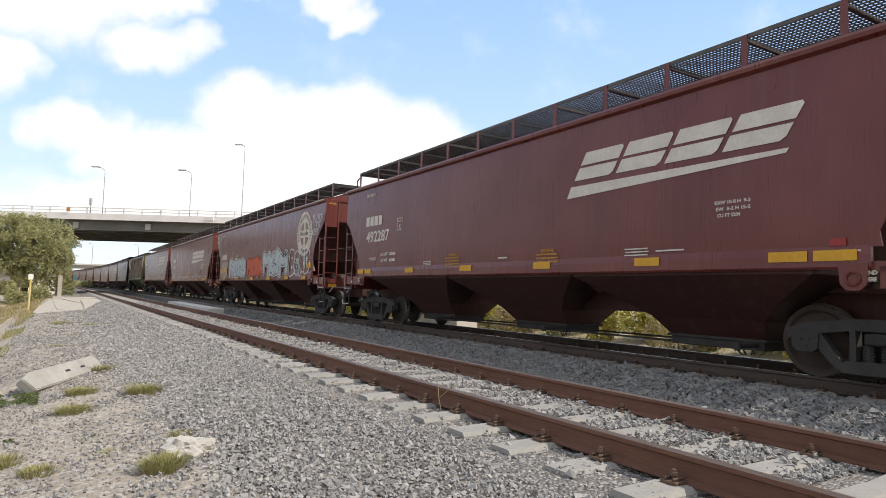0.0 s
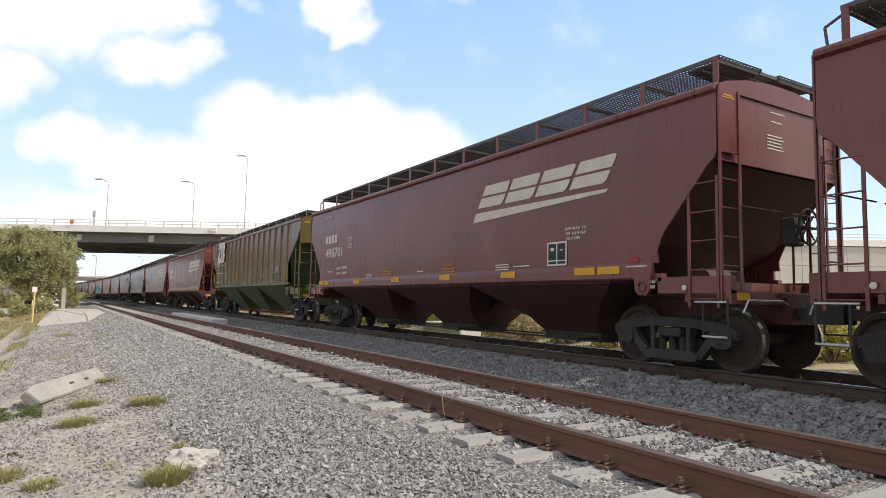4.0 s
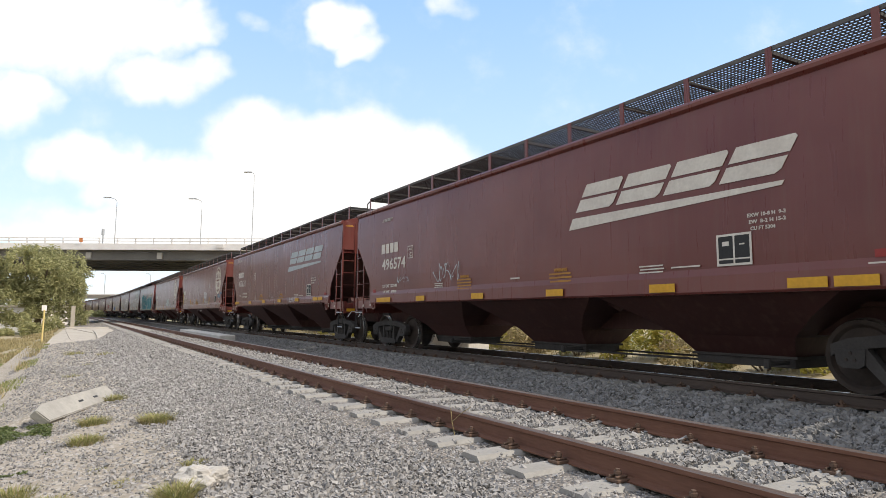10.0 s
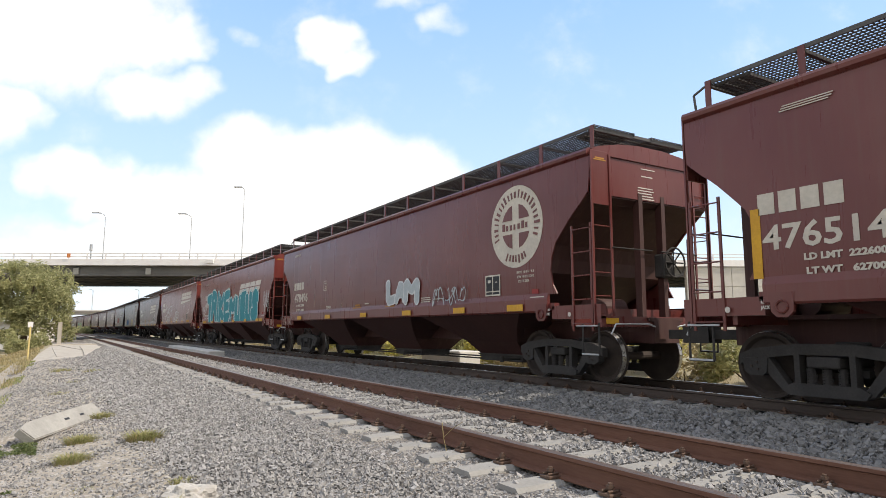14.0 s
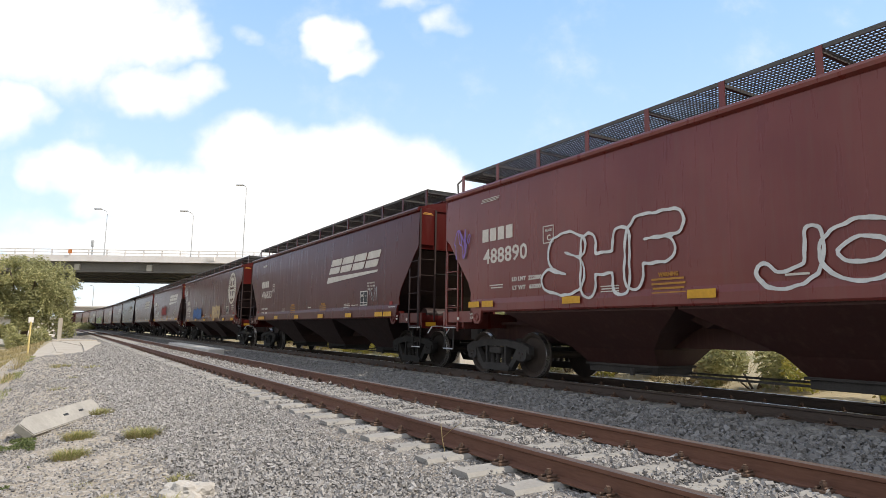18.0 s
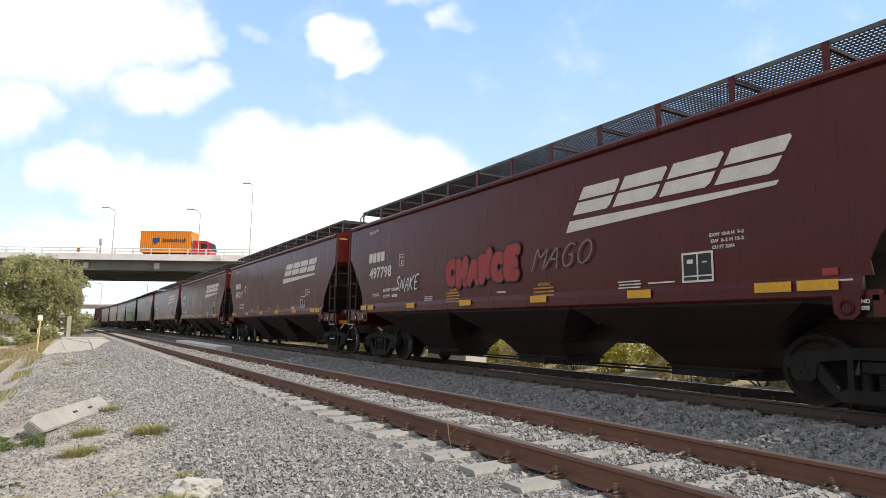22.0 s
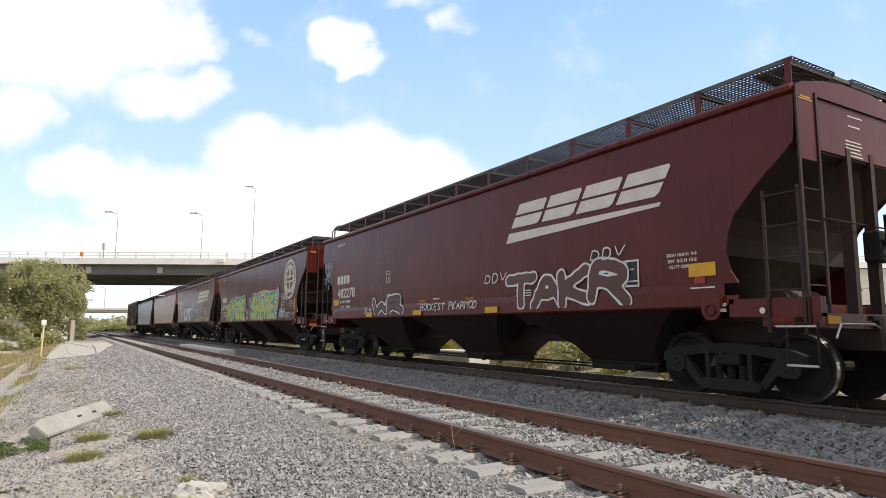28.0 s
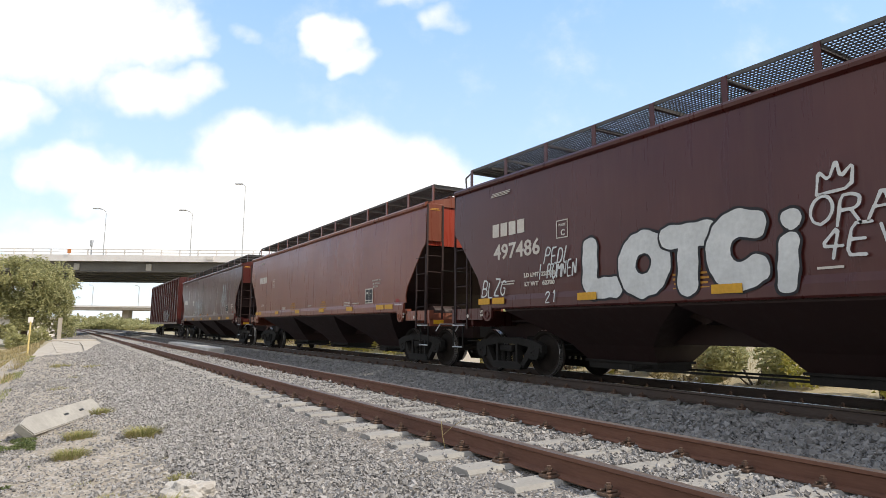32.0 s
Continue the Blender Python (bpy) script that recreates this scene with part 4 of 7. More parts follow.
def stirrup(bm_sign, end):
    return finish(pipe([(0, 0, 1.05), (0, 0, 0.52), (0, end * 0.38, 0.52), (0, end * 0.38, 1.05)], 0.018), "step", "steel_dark")


def jack_mesh():
    """A lug with a ringed hole, hanging under the side sill's end."""
    bm = prism([(-0.16, 1.40), (0.16, 1.40), (0.14, 1.16), (0.07, 1.09), (-0.07, 1.09), (-0.14, 1.16)], "x", -0.035, 0.02)
    for i in range(10):
        a, b = 2 * math.pi * i / 10, 2 * math.pi * (i + 1) / 10
        rod(bm, (-0.045, 0.075 * math.cos(a), 1.22 + 0.075 * math.sin(a)), (-0.045, 0.075 * math.cos(b), 1.22 + 0.075 * math.sin(b)), 0.016, 5)
    return finish(bm, "jacking_pad", "maroon")


def brake_wheel():
    bm = bmesh.new()
    n = 16
    ring = [(0.27 * math.cos(2 * math.pi * i / n), 0, 0.27 * math.sin(2 * math.pi * i / n)) for i in range(n + 1)]
    for a, b in zip(ring, ring[1:]):
        rod(bm, a, b, 0.017, 6)
    for i in range(4):
        a = math.pi * i / 4
        rod(bm, (-0.26 * math.cos(a), 0.03, -0.26 * math.sin(a)), (0.26 * math.cos(a), 0.03, 0.26 * math.sin(a)), 0.014, 5)
    rod(bm, (0, 0, 0), (0, 0.25, 0), 0.035, 8)
    return finish(bm, "brake_wheel", "steel_dark")


def air_tank():
    return finish(rods(((-0.42, 0, 0), (0.42, 0, 0)), r=0.19, n=14), "air_reservoir", "maroon_dark")


def gear_mesh():
    bm = boxes((-0.16, 0.16, -0.10, 0.10, -0.22, 0.22), bevel=0.03)
    rod(bm, (0, 0, -0.9), (0, 0, -0.2), 0.02)
    return finish(bm, "brake_gear", "steel_dark")


# -- lettering and marks on the near side --
def text_mesh(words, size, material, bold=0.0, shear=0.0, spacing=1.0, width=None, resolution=2):
    """Words as a flat mesh, read from the near side: left to right runs towards negative y."""
    key = (words, size, material, bold, shear, spacing, width)
    if key in CACHE:
        return CACHE[key]
    c = bpy.data.curves.new("words", "FONT")
    c.body, c.size, c.offset, c.shear, c.space_character, c.resolution_u = words, size, bold, shear, spacing, resolution
    c.align_x = "LEFT"
    c.extrude = 0.002
    ob = bpy.data.objects.new("words", c)
    me = bpy.data.meshes.new_from_object(ob)
    bpy.data.objects.remove(ob)
    bpy.data.curves.remove(c)
    xs = [v.co.x for v in me.vertices]
    wide = (max(xs) - min(xs)) if xs else 1
    k = width / wide if width else 1.0
    me.transform(Matrix(((0, 0, -1, 0), (-k, 0, 0, 0), (0, 1, 0, 0), (0, 0, 0, 1))))
    me.materials.clear()
    me.materials.append(M[material])
    CACHE[key] = me
    return me


def flat(polys, material, name="marking", thick=0.004):
    """Flat shapes on the side: outlines in (along, up), along running to the reader's right."""
    bm = bmesh.new()
    for i, poly in enumerate(polys):
        prism([(-a, b) for a, b in poly], "x", -thick - 0.00012 * i, 0, bm)
    return finish(bm, name, material)


def rect(a, b, w, h):
    return [(a, b), (a + w, b), (a + w, b + h), (a, b + h)]


def slanted_logo():
    """Four plain slanted blocks, each of two stacked bars, over a long tapering bar."""
    polys = []
    sl, up = 0.62, 0.30
    for i in range(4):
        a, w = 0.18 + i * 0.955, 0.86
        o = lambda p, q: (a + p + sl * q, up + q)
        polys += [[o(0, 0), o(w - 0.06, 0), o(w, 0.05), o(w, 0.205), o(0, 0.205)], [o(0, 0.25), o(w, 0.25), o(w, 0.42), o(w - 0.05, 0.46), o(0, 0.46)]]
    polys.append([(0.0, 0.0), (0.10, 0.20), (3.97, 0.20), (3.93, 0.14)])
    return polys


def ngon(cx, cy, r, n=40, a0=0.0, a1=2 * math.pi):
    return [(cx + r * math.cos(a0 + (a1 - a0) * i / n), cy + r * math.sin(a0 + (a1 - a0) * i / n)) for i in range(n)]


def wedge(r0, r1, a0, a1, n=8):
    return [(r1 * math.cos(a0 + (a1 - a0) * i / n), r1 * math.sin(a0 + (a1 - a0) * i / n)) for i in range(n + 1)] + [(r0 * math.cos(a1 - (a1 - a0) * i / n), r0 * math.sin(a1 - (a1 - a0) * i / n)) for i in range(n + 1)]


def roundel_marks(R):
    """Quadrants of the cross and plain bars where lettering runs round the disc."""
    out = []
    for q in range(4):
        a = (1 if q in (0, 3) else -1, 1 if q < 2 else -1)
        out.append([(R * p * a[0], R * q2 * a[1]) for p, q2 in ((0.13, 0.17), (0.52, 0.17), (0.46, 0.30), (0.37, 0.40), (0.27, 0.48), (0.13, 0.53))])
    for a0, a1, k in ((radians(205), radians(-25), 23), (radians(240), radians(300), 7)):
        for i in range(k):
            a = a0 + (a1 - a0) * (i + 0.5) / k
            out.append(wedge(R * 0.70, R * (0.86 if i % 4 else 0.90), a - 0.028, a + 0.028 + 0.014 * (i % 3), 2))
    for i, w in enumerate((0.10, 0.08, 0.08, 0.06, 0.08, 0.10, 0.07)):
        out.append(rect(R * (-0.52 + 0.15 * i), -R * 0.075, R * w, R * (0.18 if i in (0, 5) else 0.13)))
    return out


# skeletons of sprayed letters: strokes of grid points, x 0 to 6 and y 0 to 8
STROKES = {
    "A": "003860 1343", "B": "00083857554404 4463613000", "C": "5738170503113051", "D": "00083856523000", "E": "58080050 0444", "F": "580800 0444",
    "G": "57381705031130515434", "H": "0008 5058 0454", "I": "2028", "J": "5852301002", "K": "0008 5804 0450", "L": "080050", "M": "0008346860",
    "N": "00085058", "O": "3011030517385765635130", "P": "00083857554404", "R": "00083857554404 3460", "S": "573817153453513001", "T": "0868 3038",
    "U": "080210405258", "V": "083068", "W": "0810355068", "X": "0068 0860", "Y": "083468 3430", "Z": "08680060", "!": "2823 2020",
    "1": "163830", "2": "061848560050", "3": "07385644545200", "4": "40480363", "*": "0444 2226 1135", "^": "0006233843666000", ".": "2020", "i": "2025 2828",
}


def letter_lines(ch, w, h, lean=0.0, tilt=0.0):
    """A letter's strokes as rounded polylines in (along, up), in a box w by h."""
    out = []
    for run in STROKES[ch].split():
        pts = np.array([(int(run[i]) / 6 * w, int(run[i + 1]) / 8 * h) for i in range(0, len(run), 2)])
        if ch == "I" or ch == "i" or ch == "!":
            pts[:, 0] += w / 6
        if len(pts) > 2:
            pts = np.concatenate([pts[:1]] + [np.stack([0.82 * p + 0.18 * q, 0.18 * p + 0.82 * q]) for p, q in zip(pts, pts[1:])] + [pts[-1:]])
        pts[:, 0] += lean * pts[:, 1] - math.sin(tilt) * (pts[:, 1] - h / 2)
        pts[:, 1] += math.sin(tilt) * (pts[:, 0] - w / 2)
        out.append(pts)
    return out


def reach(polylines, cell, pad):
    """A grid of distances to the nearest stroke: axes and field."""
    pts = np.concatenate(polylines)
    lo, hi = pts.min(0) - pad, pts.max(0) + pad
    a, b = np.arange(lo[0], hi[0] + cell, cell), np.arange(lo[1], hi[1] + cell, cell)
    A, B = np.meshgrid(a, b)
    best = np.full(A.shape, 9.0)
    for line in polylines:
        for p, q in zip(line[:-1], line[1:]):
            d = q - p
            k = np.clip(((A - p[0]) * d[0] + (B - p[1]) * d[1]) / max(1e-9, d @ d), 0, 1)
            u, v = np.abs(A - p[0] - k * d[0]), np.abs(B - p[1] - k * d[1])
            best = np.minimum(best, 0.55 * np.hypot(u, v) + 0.45 * np.maximum(u + 0.3 * v, v + 0.3 * u) * 0.92)
    wobble = 0.5 * np.sin(A * 9 + 1.3) * np.sin(B * 11 + 0.4) + 0.5 * np.sin(A * 23 + B * 17)
    return a, b, best, wobble


def film_mesh(a, b, field, material, name="graffiti"):
    """A thin film of paint wherever the field is below zero, its edge cut smoothly."""
    inside = field < 0
    co, fs = [], []

    def face(pts):
        fs.append(tuple(range(len(co), len(co) + len(pts))))
        co.extend((0.0, -p, q) for p, q in pts)

    for j in range(len(b) - 1):
        start = None
        for i in range(len(a)):
            n = int(inside[j, i]) + int(inside[j + 1, i]) + (int(inside[j, i + 1]) + int(inside[j + 1, i + 1]) if i < len(a) - 1 else -9)
            if n == 4:
                start = i if start is None else start
                continue
            if start is not None:
                face([(a[start], b[j]), (a[i], b[j]), (a[i], b[j + 1]), (a[start], b[j + 1])])
                start = None
            if n <= 0:
                continue
            ring = [(i, j), (i + 1, j), (i + 1, j + 1), (i, j + 1)]
            pts = []
            for (i0, j0), (i1, j1) in zip(ring, ring[1:] + ring[:1]):
                f0, f1 = field[j0, i0], field[j1, i1]
                if f0 < 0:
                    pts.append((a[i0], b[j0]))
                if (f0 < 0) != (f1 < 0):
                    k = f0 / (f0 - f1)
                    pts.append((a[i0] + (a[i1] - a[i0]) * k, b[j0] + (b[j1] - b[j0]) * k))
            if len(pts) > 2:
                face(pts)
    me = bpy.data.meshes.new(name)
    me.from_pydata(co, [], fs)
    me.materials.append(M[material])
    return me


def scrawl(seed, w, h, n=5):
    """A hand-sprayed line of flowing loops, one after the other."""
    rng = random.Random(seed)
    out = []
    for i in range(n):
        x, wide = w * i / n, w / n * rng.uniform(0.9, 1.5)
        p, q, r = rng.uniform(0, 6.28), rng.uniform(0, 6.28), rng.choice((1, 2, 2))
        out.append(np.array([(x + wide * (0.5 + 0.42 * math.sin(a + p) + 0.16 * math.sin(2 * a + q)), h * (0.5 + 0.4 * math.sin(r * a + q) + 0.14 * math.cos(3 * a + p))) for a in [0.2 * k for k in range(27)]]))
    return out


def block_marks(n, w, h, gap=0.25):
    return [rect(i * w * (1 + gap), 0, w, h) for i in range(n)]


def lines(rows, h=0.055, gap=0.05):
    """Bars that stand for rows of small print; rows: (indent, width)."""
    return [rect(a, -(h + gap) * i, w, h) for i, (a, w) in enumerate(rows)]

# -- one car --
def recolour(me, material):
    """The same mesh in another paint, shared by key."""
    key = (me.name, material)
    if key not in CACHE:
        c = me.copy()
        c.materials[0] = M[material]
        CACHE[key] = c
    return CACHE[key]


SPIN = []


def truck(car, y):
    t = part("truck", shared("bolster", bolster_mesh), None, car, "dark cast-steel truck", at=(0, y, 0))
    for s in (-1, 1):
        part("side_frame", shared(("frame", s), lambda: side_frame_mesh(s)), None, t)
        for k in (-0.19, 0.0, 0.19):
            part("spring", shared("spring", spring_mesh), None, t, at=(s * 0.99, k, 0))["kind"] = "stuff"
    for dy in (-0.889, 0.889):
        w = part("axle", shared("axle", axle_mesh), None, car, at=(0, y + dy, 0.457))
        for s in (-1, 1):
            part("wheel", shared(("wheel", s), lambda: wheel_mesh(s)), None, w)
        SPIN.append((w, car, y + dy))


def car_frame(car, kind, length, paint, dark, ends):
    """Everything below and round the body that all hoppers share."""
    L = length
    P = lambda name, key, make, at=None, label="", col=None: part(name, recolour(shared(key, make), col or paint), None, car, label, at)
    pitch = 4.5 if kind == "curved" else 4.15
    # the rear cars' ladders take the shade-blackened paint too
    grip = dark if dark == "maroon_black" else paint
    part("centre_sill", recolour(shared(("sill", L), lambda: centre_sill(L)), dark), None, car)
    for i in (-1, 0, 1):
        bay = part("hopper_bay", recolour(shared(("bay", kind == "rib"), lambda: bay_mesh(kind == "rib")), dark), None, car, "sloping hopper bay, darkened for shade", at=(0, pitch * i, 0))
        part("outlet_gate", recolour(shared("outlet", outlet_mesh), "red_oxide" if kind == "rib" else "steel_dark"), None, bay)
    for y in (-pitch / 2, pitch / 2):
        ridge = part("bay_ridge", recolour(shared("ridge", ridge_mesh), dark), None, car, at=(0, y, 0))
        part("gate_rail", shared("gaterail", gate_rail_mesh), None, ridge)
    for e in (-1, 1):
        P("end_frame", ("endframe", L, e), lambda: end_frame(L, e))
        P("end_wall", ("endwall", kind, L, e), lambda: end_wall(kind, L, e), col=ends)
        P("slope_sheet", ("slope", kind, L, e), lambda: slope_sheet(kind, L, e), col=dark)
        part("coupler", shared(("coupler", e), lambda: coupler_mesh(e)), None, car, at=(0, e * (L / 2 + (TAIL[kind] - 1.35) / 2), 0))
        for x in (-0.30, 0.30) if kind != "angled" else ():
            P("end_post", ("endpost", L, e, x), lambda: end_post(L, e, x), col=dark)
        for s in (-1, 1):
            # corner ladders: one on the side, one on the end, sharing the tall corner stile
            z1 = 2.75 if kind != "rib" else 2.9
            ladder(car, "side_ladder", 0.46, 0.92, z1, 5, 0.02, grip, Matrix.Translation((s * 1.57, e * (L / 2 - 0.02) - (0.46 if e > 0 else 0), 0)))
            ladder(car, "end_ladder", 0.44, 0.98, 4.0, 8, 0.022, grip, pose(s * 1.56 - (0.44 if s > 0 else 0), e * (L / 2 + 0.03), 0, 0, 0, -90))
            part("uncoupling_lever", shared(("lever", e, s), lambda: finish(pipe([(s * 0.25, 0, 0.98), (s * 0.5, e * 0.06, 1.03), (s * 1.3, e * 0.06, 1.03), (s * 1.42, e * 0.06, 0.86)], 0.014, 5), "uncoupling_lever", "lamp_grey")), None, car, "pale steel rod", at=(0, e * (L / 2 + 0.18), 0))
            part("jacking_pad", recolour(shared("jack", jack_mesh), paint), None, car, at=pose(s * (HALF - 0.015), e * (L / 2 - 1.30), 0, 0, 0, 0 if s < 0 else 180))
            if s < 0:
                part("reflector", shared("cornerflash", lambda: finish(boxes((-0.14, 0.14, -0.006, 0.006, 0, 0.10)), "reflector", "yellow")), None, car, "yellow reflective strip on the end sill", at=(-1.30, e * (L / 2 + 0.168), 1.03))
                P("caution_plate", ("plate", e), lambda: caution_plate(e), at=(-1.34, e * (L / 2 + 0.012), 3.08))
                part("caution_print", shared(("cprint", e), lambda: finish(boxes((-0.12, 0.10, -0.003, 0.003, 0.03, 0.055), (-0.16, 0.14, -0.003, 0.003, 0, 0.022)), "caution_print", "amber")), None, car, "amber caution stencil", at=(-1.34, e * (L / 2 + 0.027), 3.86))["kind"] = "stuff"
            part("step", shared(("step", e), lambda: stirrup(s, -e)), None, car, at=(s * 1.55, e * (L / 2 + 0.1), 0))
            # pale treads: the sun's glint on the rungs put into the colour
            for name, zt, run in (("step_tread", 0.525, 0.38), ("sill_step", 1.0, 0.5)):
                part(name, shared((name, e), lambda: finish(rods(((0, 0, zt), (0, -e * run, zt)), r=0.016), name, "lamp_grey")), None, car, "steel rung, pale for its sun glint", at=(s * 1.575, e * (L / 2 + 0.1), 0))
            if s < 0 and kind != "rib":
                near = L / 2 - e * (L / 2 - 1.02) + (0 if e > 0 else -0.30)
                for row, words in enumerate(("LIFT AND", "JACK HERE")):
                    marks(car, "jacking_print", text_mesh(words, 0.062, "white", 0.002, width=0.26), "white", near, 1.27 - 0.075 * row, L)
                marks(car, "end_dot", lambda: [ngon(0, 0, 0.04, 14)], "white", L / 2 - e * (L / 2 - 0.55), 1.20, L, "enddot")
            part("grab_iron", shared(("grab", e), lambda: finish(rods(((-0.5, 0, 2.35), (0.5, 0, 2.35)), r=0.012), "grab_iron", "steel_dark")), None, car, at=(s * 0.62, e * (L / 2 + 0.05), 0))
        truck(car, e * (L / 2 - TRUCK[kind]))
    part("end_print", shared(("endprint", L), lambda: end_print(L)), None, car, "small white stencils on the end wall")["kind"] = "stuff"
    part("brake_wheel", shared("bw", brake_wheel), None, car, at=(0.30, -L / 2 - 0.20, 2.15))
    part("brake_gear", shared("bg", gear_mesh), None, car, at=(0.30, -L / 2 + 0.05, 2.1))
    part("air_reservoir", recolour(shared("tank", air_tank), dark), None, car, at=(-0.55, -L / 2 + 0.75, 1.32))
    part("air_reservoir", recolour(shared("tank", air_tank), dark), None, car, at=(0.4, L / 2 - 0.75, 1.32))


TRUCK = {"angled": 1.24, "curved": 1.46, "rib": 1.35}
TAIL = {"angled": 1.35, "curved": 1.95, "rib": 1.35}


def car_roof(car, length, paint, kind, high):
    L = length
    WALK = 4.37 if kind == "rib" else high
    P = lambda name, key, make, at=None: part(name, recolour(shared(key, make), paint), None, car, at=at)
    P("roof", ("roof", L), lambda: roof_mesh(L))
    for s in (-1, 1):
        if kind != "rib":
            P("top_rail", ("eave", L, s), lambda: eave_mesh(L, s))
        else:
            P("top_rail", ("flateave", L, s), lambda: finish(prism([(s * p, q) for p, q in ((HALF - 0.10, 3.93), (HALF - 0.01, 3.93), (HALF + 0.012, 3.96), (HALF + 0.012, 4.05), (HALF - 0.10, 4.07))], "y", -L / 2, L / 2), "top_rail", "maroon"))
        wl = L - 0.3
        part("walkway", shared(("walk", L), lambda: walkway_mesh(wl)), None, car, "open steel grating walkway", at=pose(s * 0.95, 0, WALK) if s < 0 else pose(s * 0.95, 0, WALK, 0, 0, 180))
        n = 13
        for i in range(n):
            y = -wl / 2 + 0.06 + i * (wl - 0.12) / (n - 1)
            part("walkway_bracket", recolour(shared("bracket", lambda: bracket_mesh(1)), paint), None, car, at=pose(s * 0.95, y, WALK) if s < 0 else pose(s * 0.95, y, WALK, 0, 0, 180))
        if kind != "rib":
            part("handrail", shared(("hand", s), lambda: finish(pipe([(s * 1.28, 0, 3.95), (s * 1.28, 0.05, 4.42), (s * 1.22, -0.25, 4.58), (s * 1.22, -0.5, 4.58)], 0.02), "handrail", "grate")), None, car, at=(0, L / 2 - 0.02, 0))
    for e in (-1, 1):
        part("end_walkway", shared("endwalk", cross_platform), None, car, at=(0, e * (L / 2 - 0.48), WALK - 0.03))["kind"] = "stuff"
    bm = boxes(*[(-0.42, 0.42, -L / 2 + 0.8 + i * (L - 1.6) / 4 + 0.05, -L / 2 + 0.8 + (i + 1) * (L - 1.6) / 4 - 0.05, 4.30, 4.50) for i in range(4)], bevel=0.04) if ("hatch", L) not in CACHE else None
    P("hatch_cover", ("hatch", L), lambda: finish(bm, "hatch_cover", "maroon"))


def marks(car, name, polys_or_mesh, material, along, z, length, key=None, label="", out=0.0, parent=None):
    """Sets marks on the near side: along is measured from the reader's left end of the car."""
    if isinstance(polys_or_mesh, bpy.types.Mesh):
        me = polys_or_mesh
    elif key:
        me = recolour(shared(("mark", key), lambda: flat(polys_or_mesh(), "white", name)), material)
    else:
        me = flat(polys_or_mesh, material, name)
    ob = part(name, me, None, car, label, at=(-HALF - 0.003 - out, length / 2 - along, z))
    if len(me.vertices) > 16:
        ob["kind"] = "stuff"
    return ob


def bubble(car, words, fill, edge, along, z, size, length, width, halo=None, fat=0.15, inner=None):
    """A sprayed piece: swollen, jostling letters with outlines behind them, each letter a part. Without a fill only the outline is sprayed."""
    rng = random.Random(words)
    wide = [0.62 if ch in "Ii!" else 1.25 if ch in "MW" else 1.0 for ch in words]
    at = along
    for i, ch in enumerate(words):
        step = width * wide[i] / sum(wide)
        tilt, grow, up = radians(rng.uniform(-7, 7)), rng.uniform(0.94, 1.08), rng.uniform(-0.02, 0.05) * size
        h = size * 0.86 * grow
        r = min(fat * h, 0.25 * step)
        a, b, dist, wobble = reach(letter_lines(ch, max(0.12, 1.14 * step - 1.5 * r), h - 2 * r, 0.05, tilt), 0.034, r + 0.16)
        at, begin = at + step, at - 0.07 * step + 0.75 * r
        shape = dist + wobble * 0.014 - r
        low = 1.335 - (z + r + up) - b[:, None] + 0 * a[None, :]
        layers = []
        if fill:
            layers = [(halo, shape - 0.075), (edge, shape - 0.035), (fill, shape), (inner, shape + 0.42 * r)]
        else:
            layers = [(edge, np.abs(shape) - 0.024)]
        for k, (ink, field) in enumerate(layers):
            if ink:
                me = film_mesh(a, b, np.maximum(field, low), ink, "graffiti_letter")
                part("graffiti_letter", me, None, car, "sprayed graffiti letter", at=(-HALF - 0.016 - 0.0030 * i - 0.0009 * k, length / 2 - begin, z + r + up))["kind"] = "stuff"


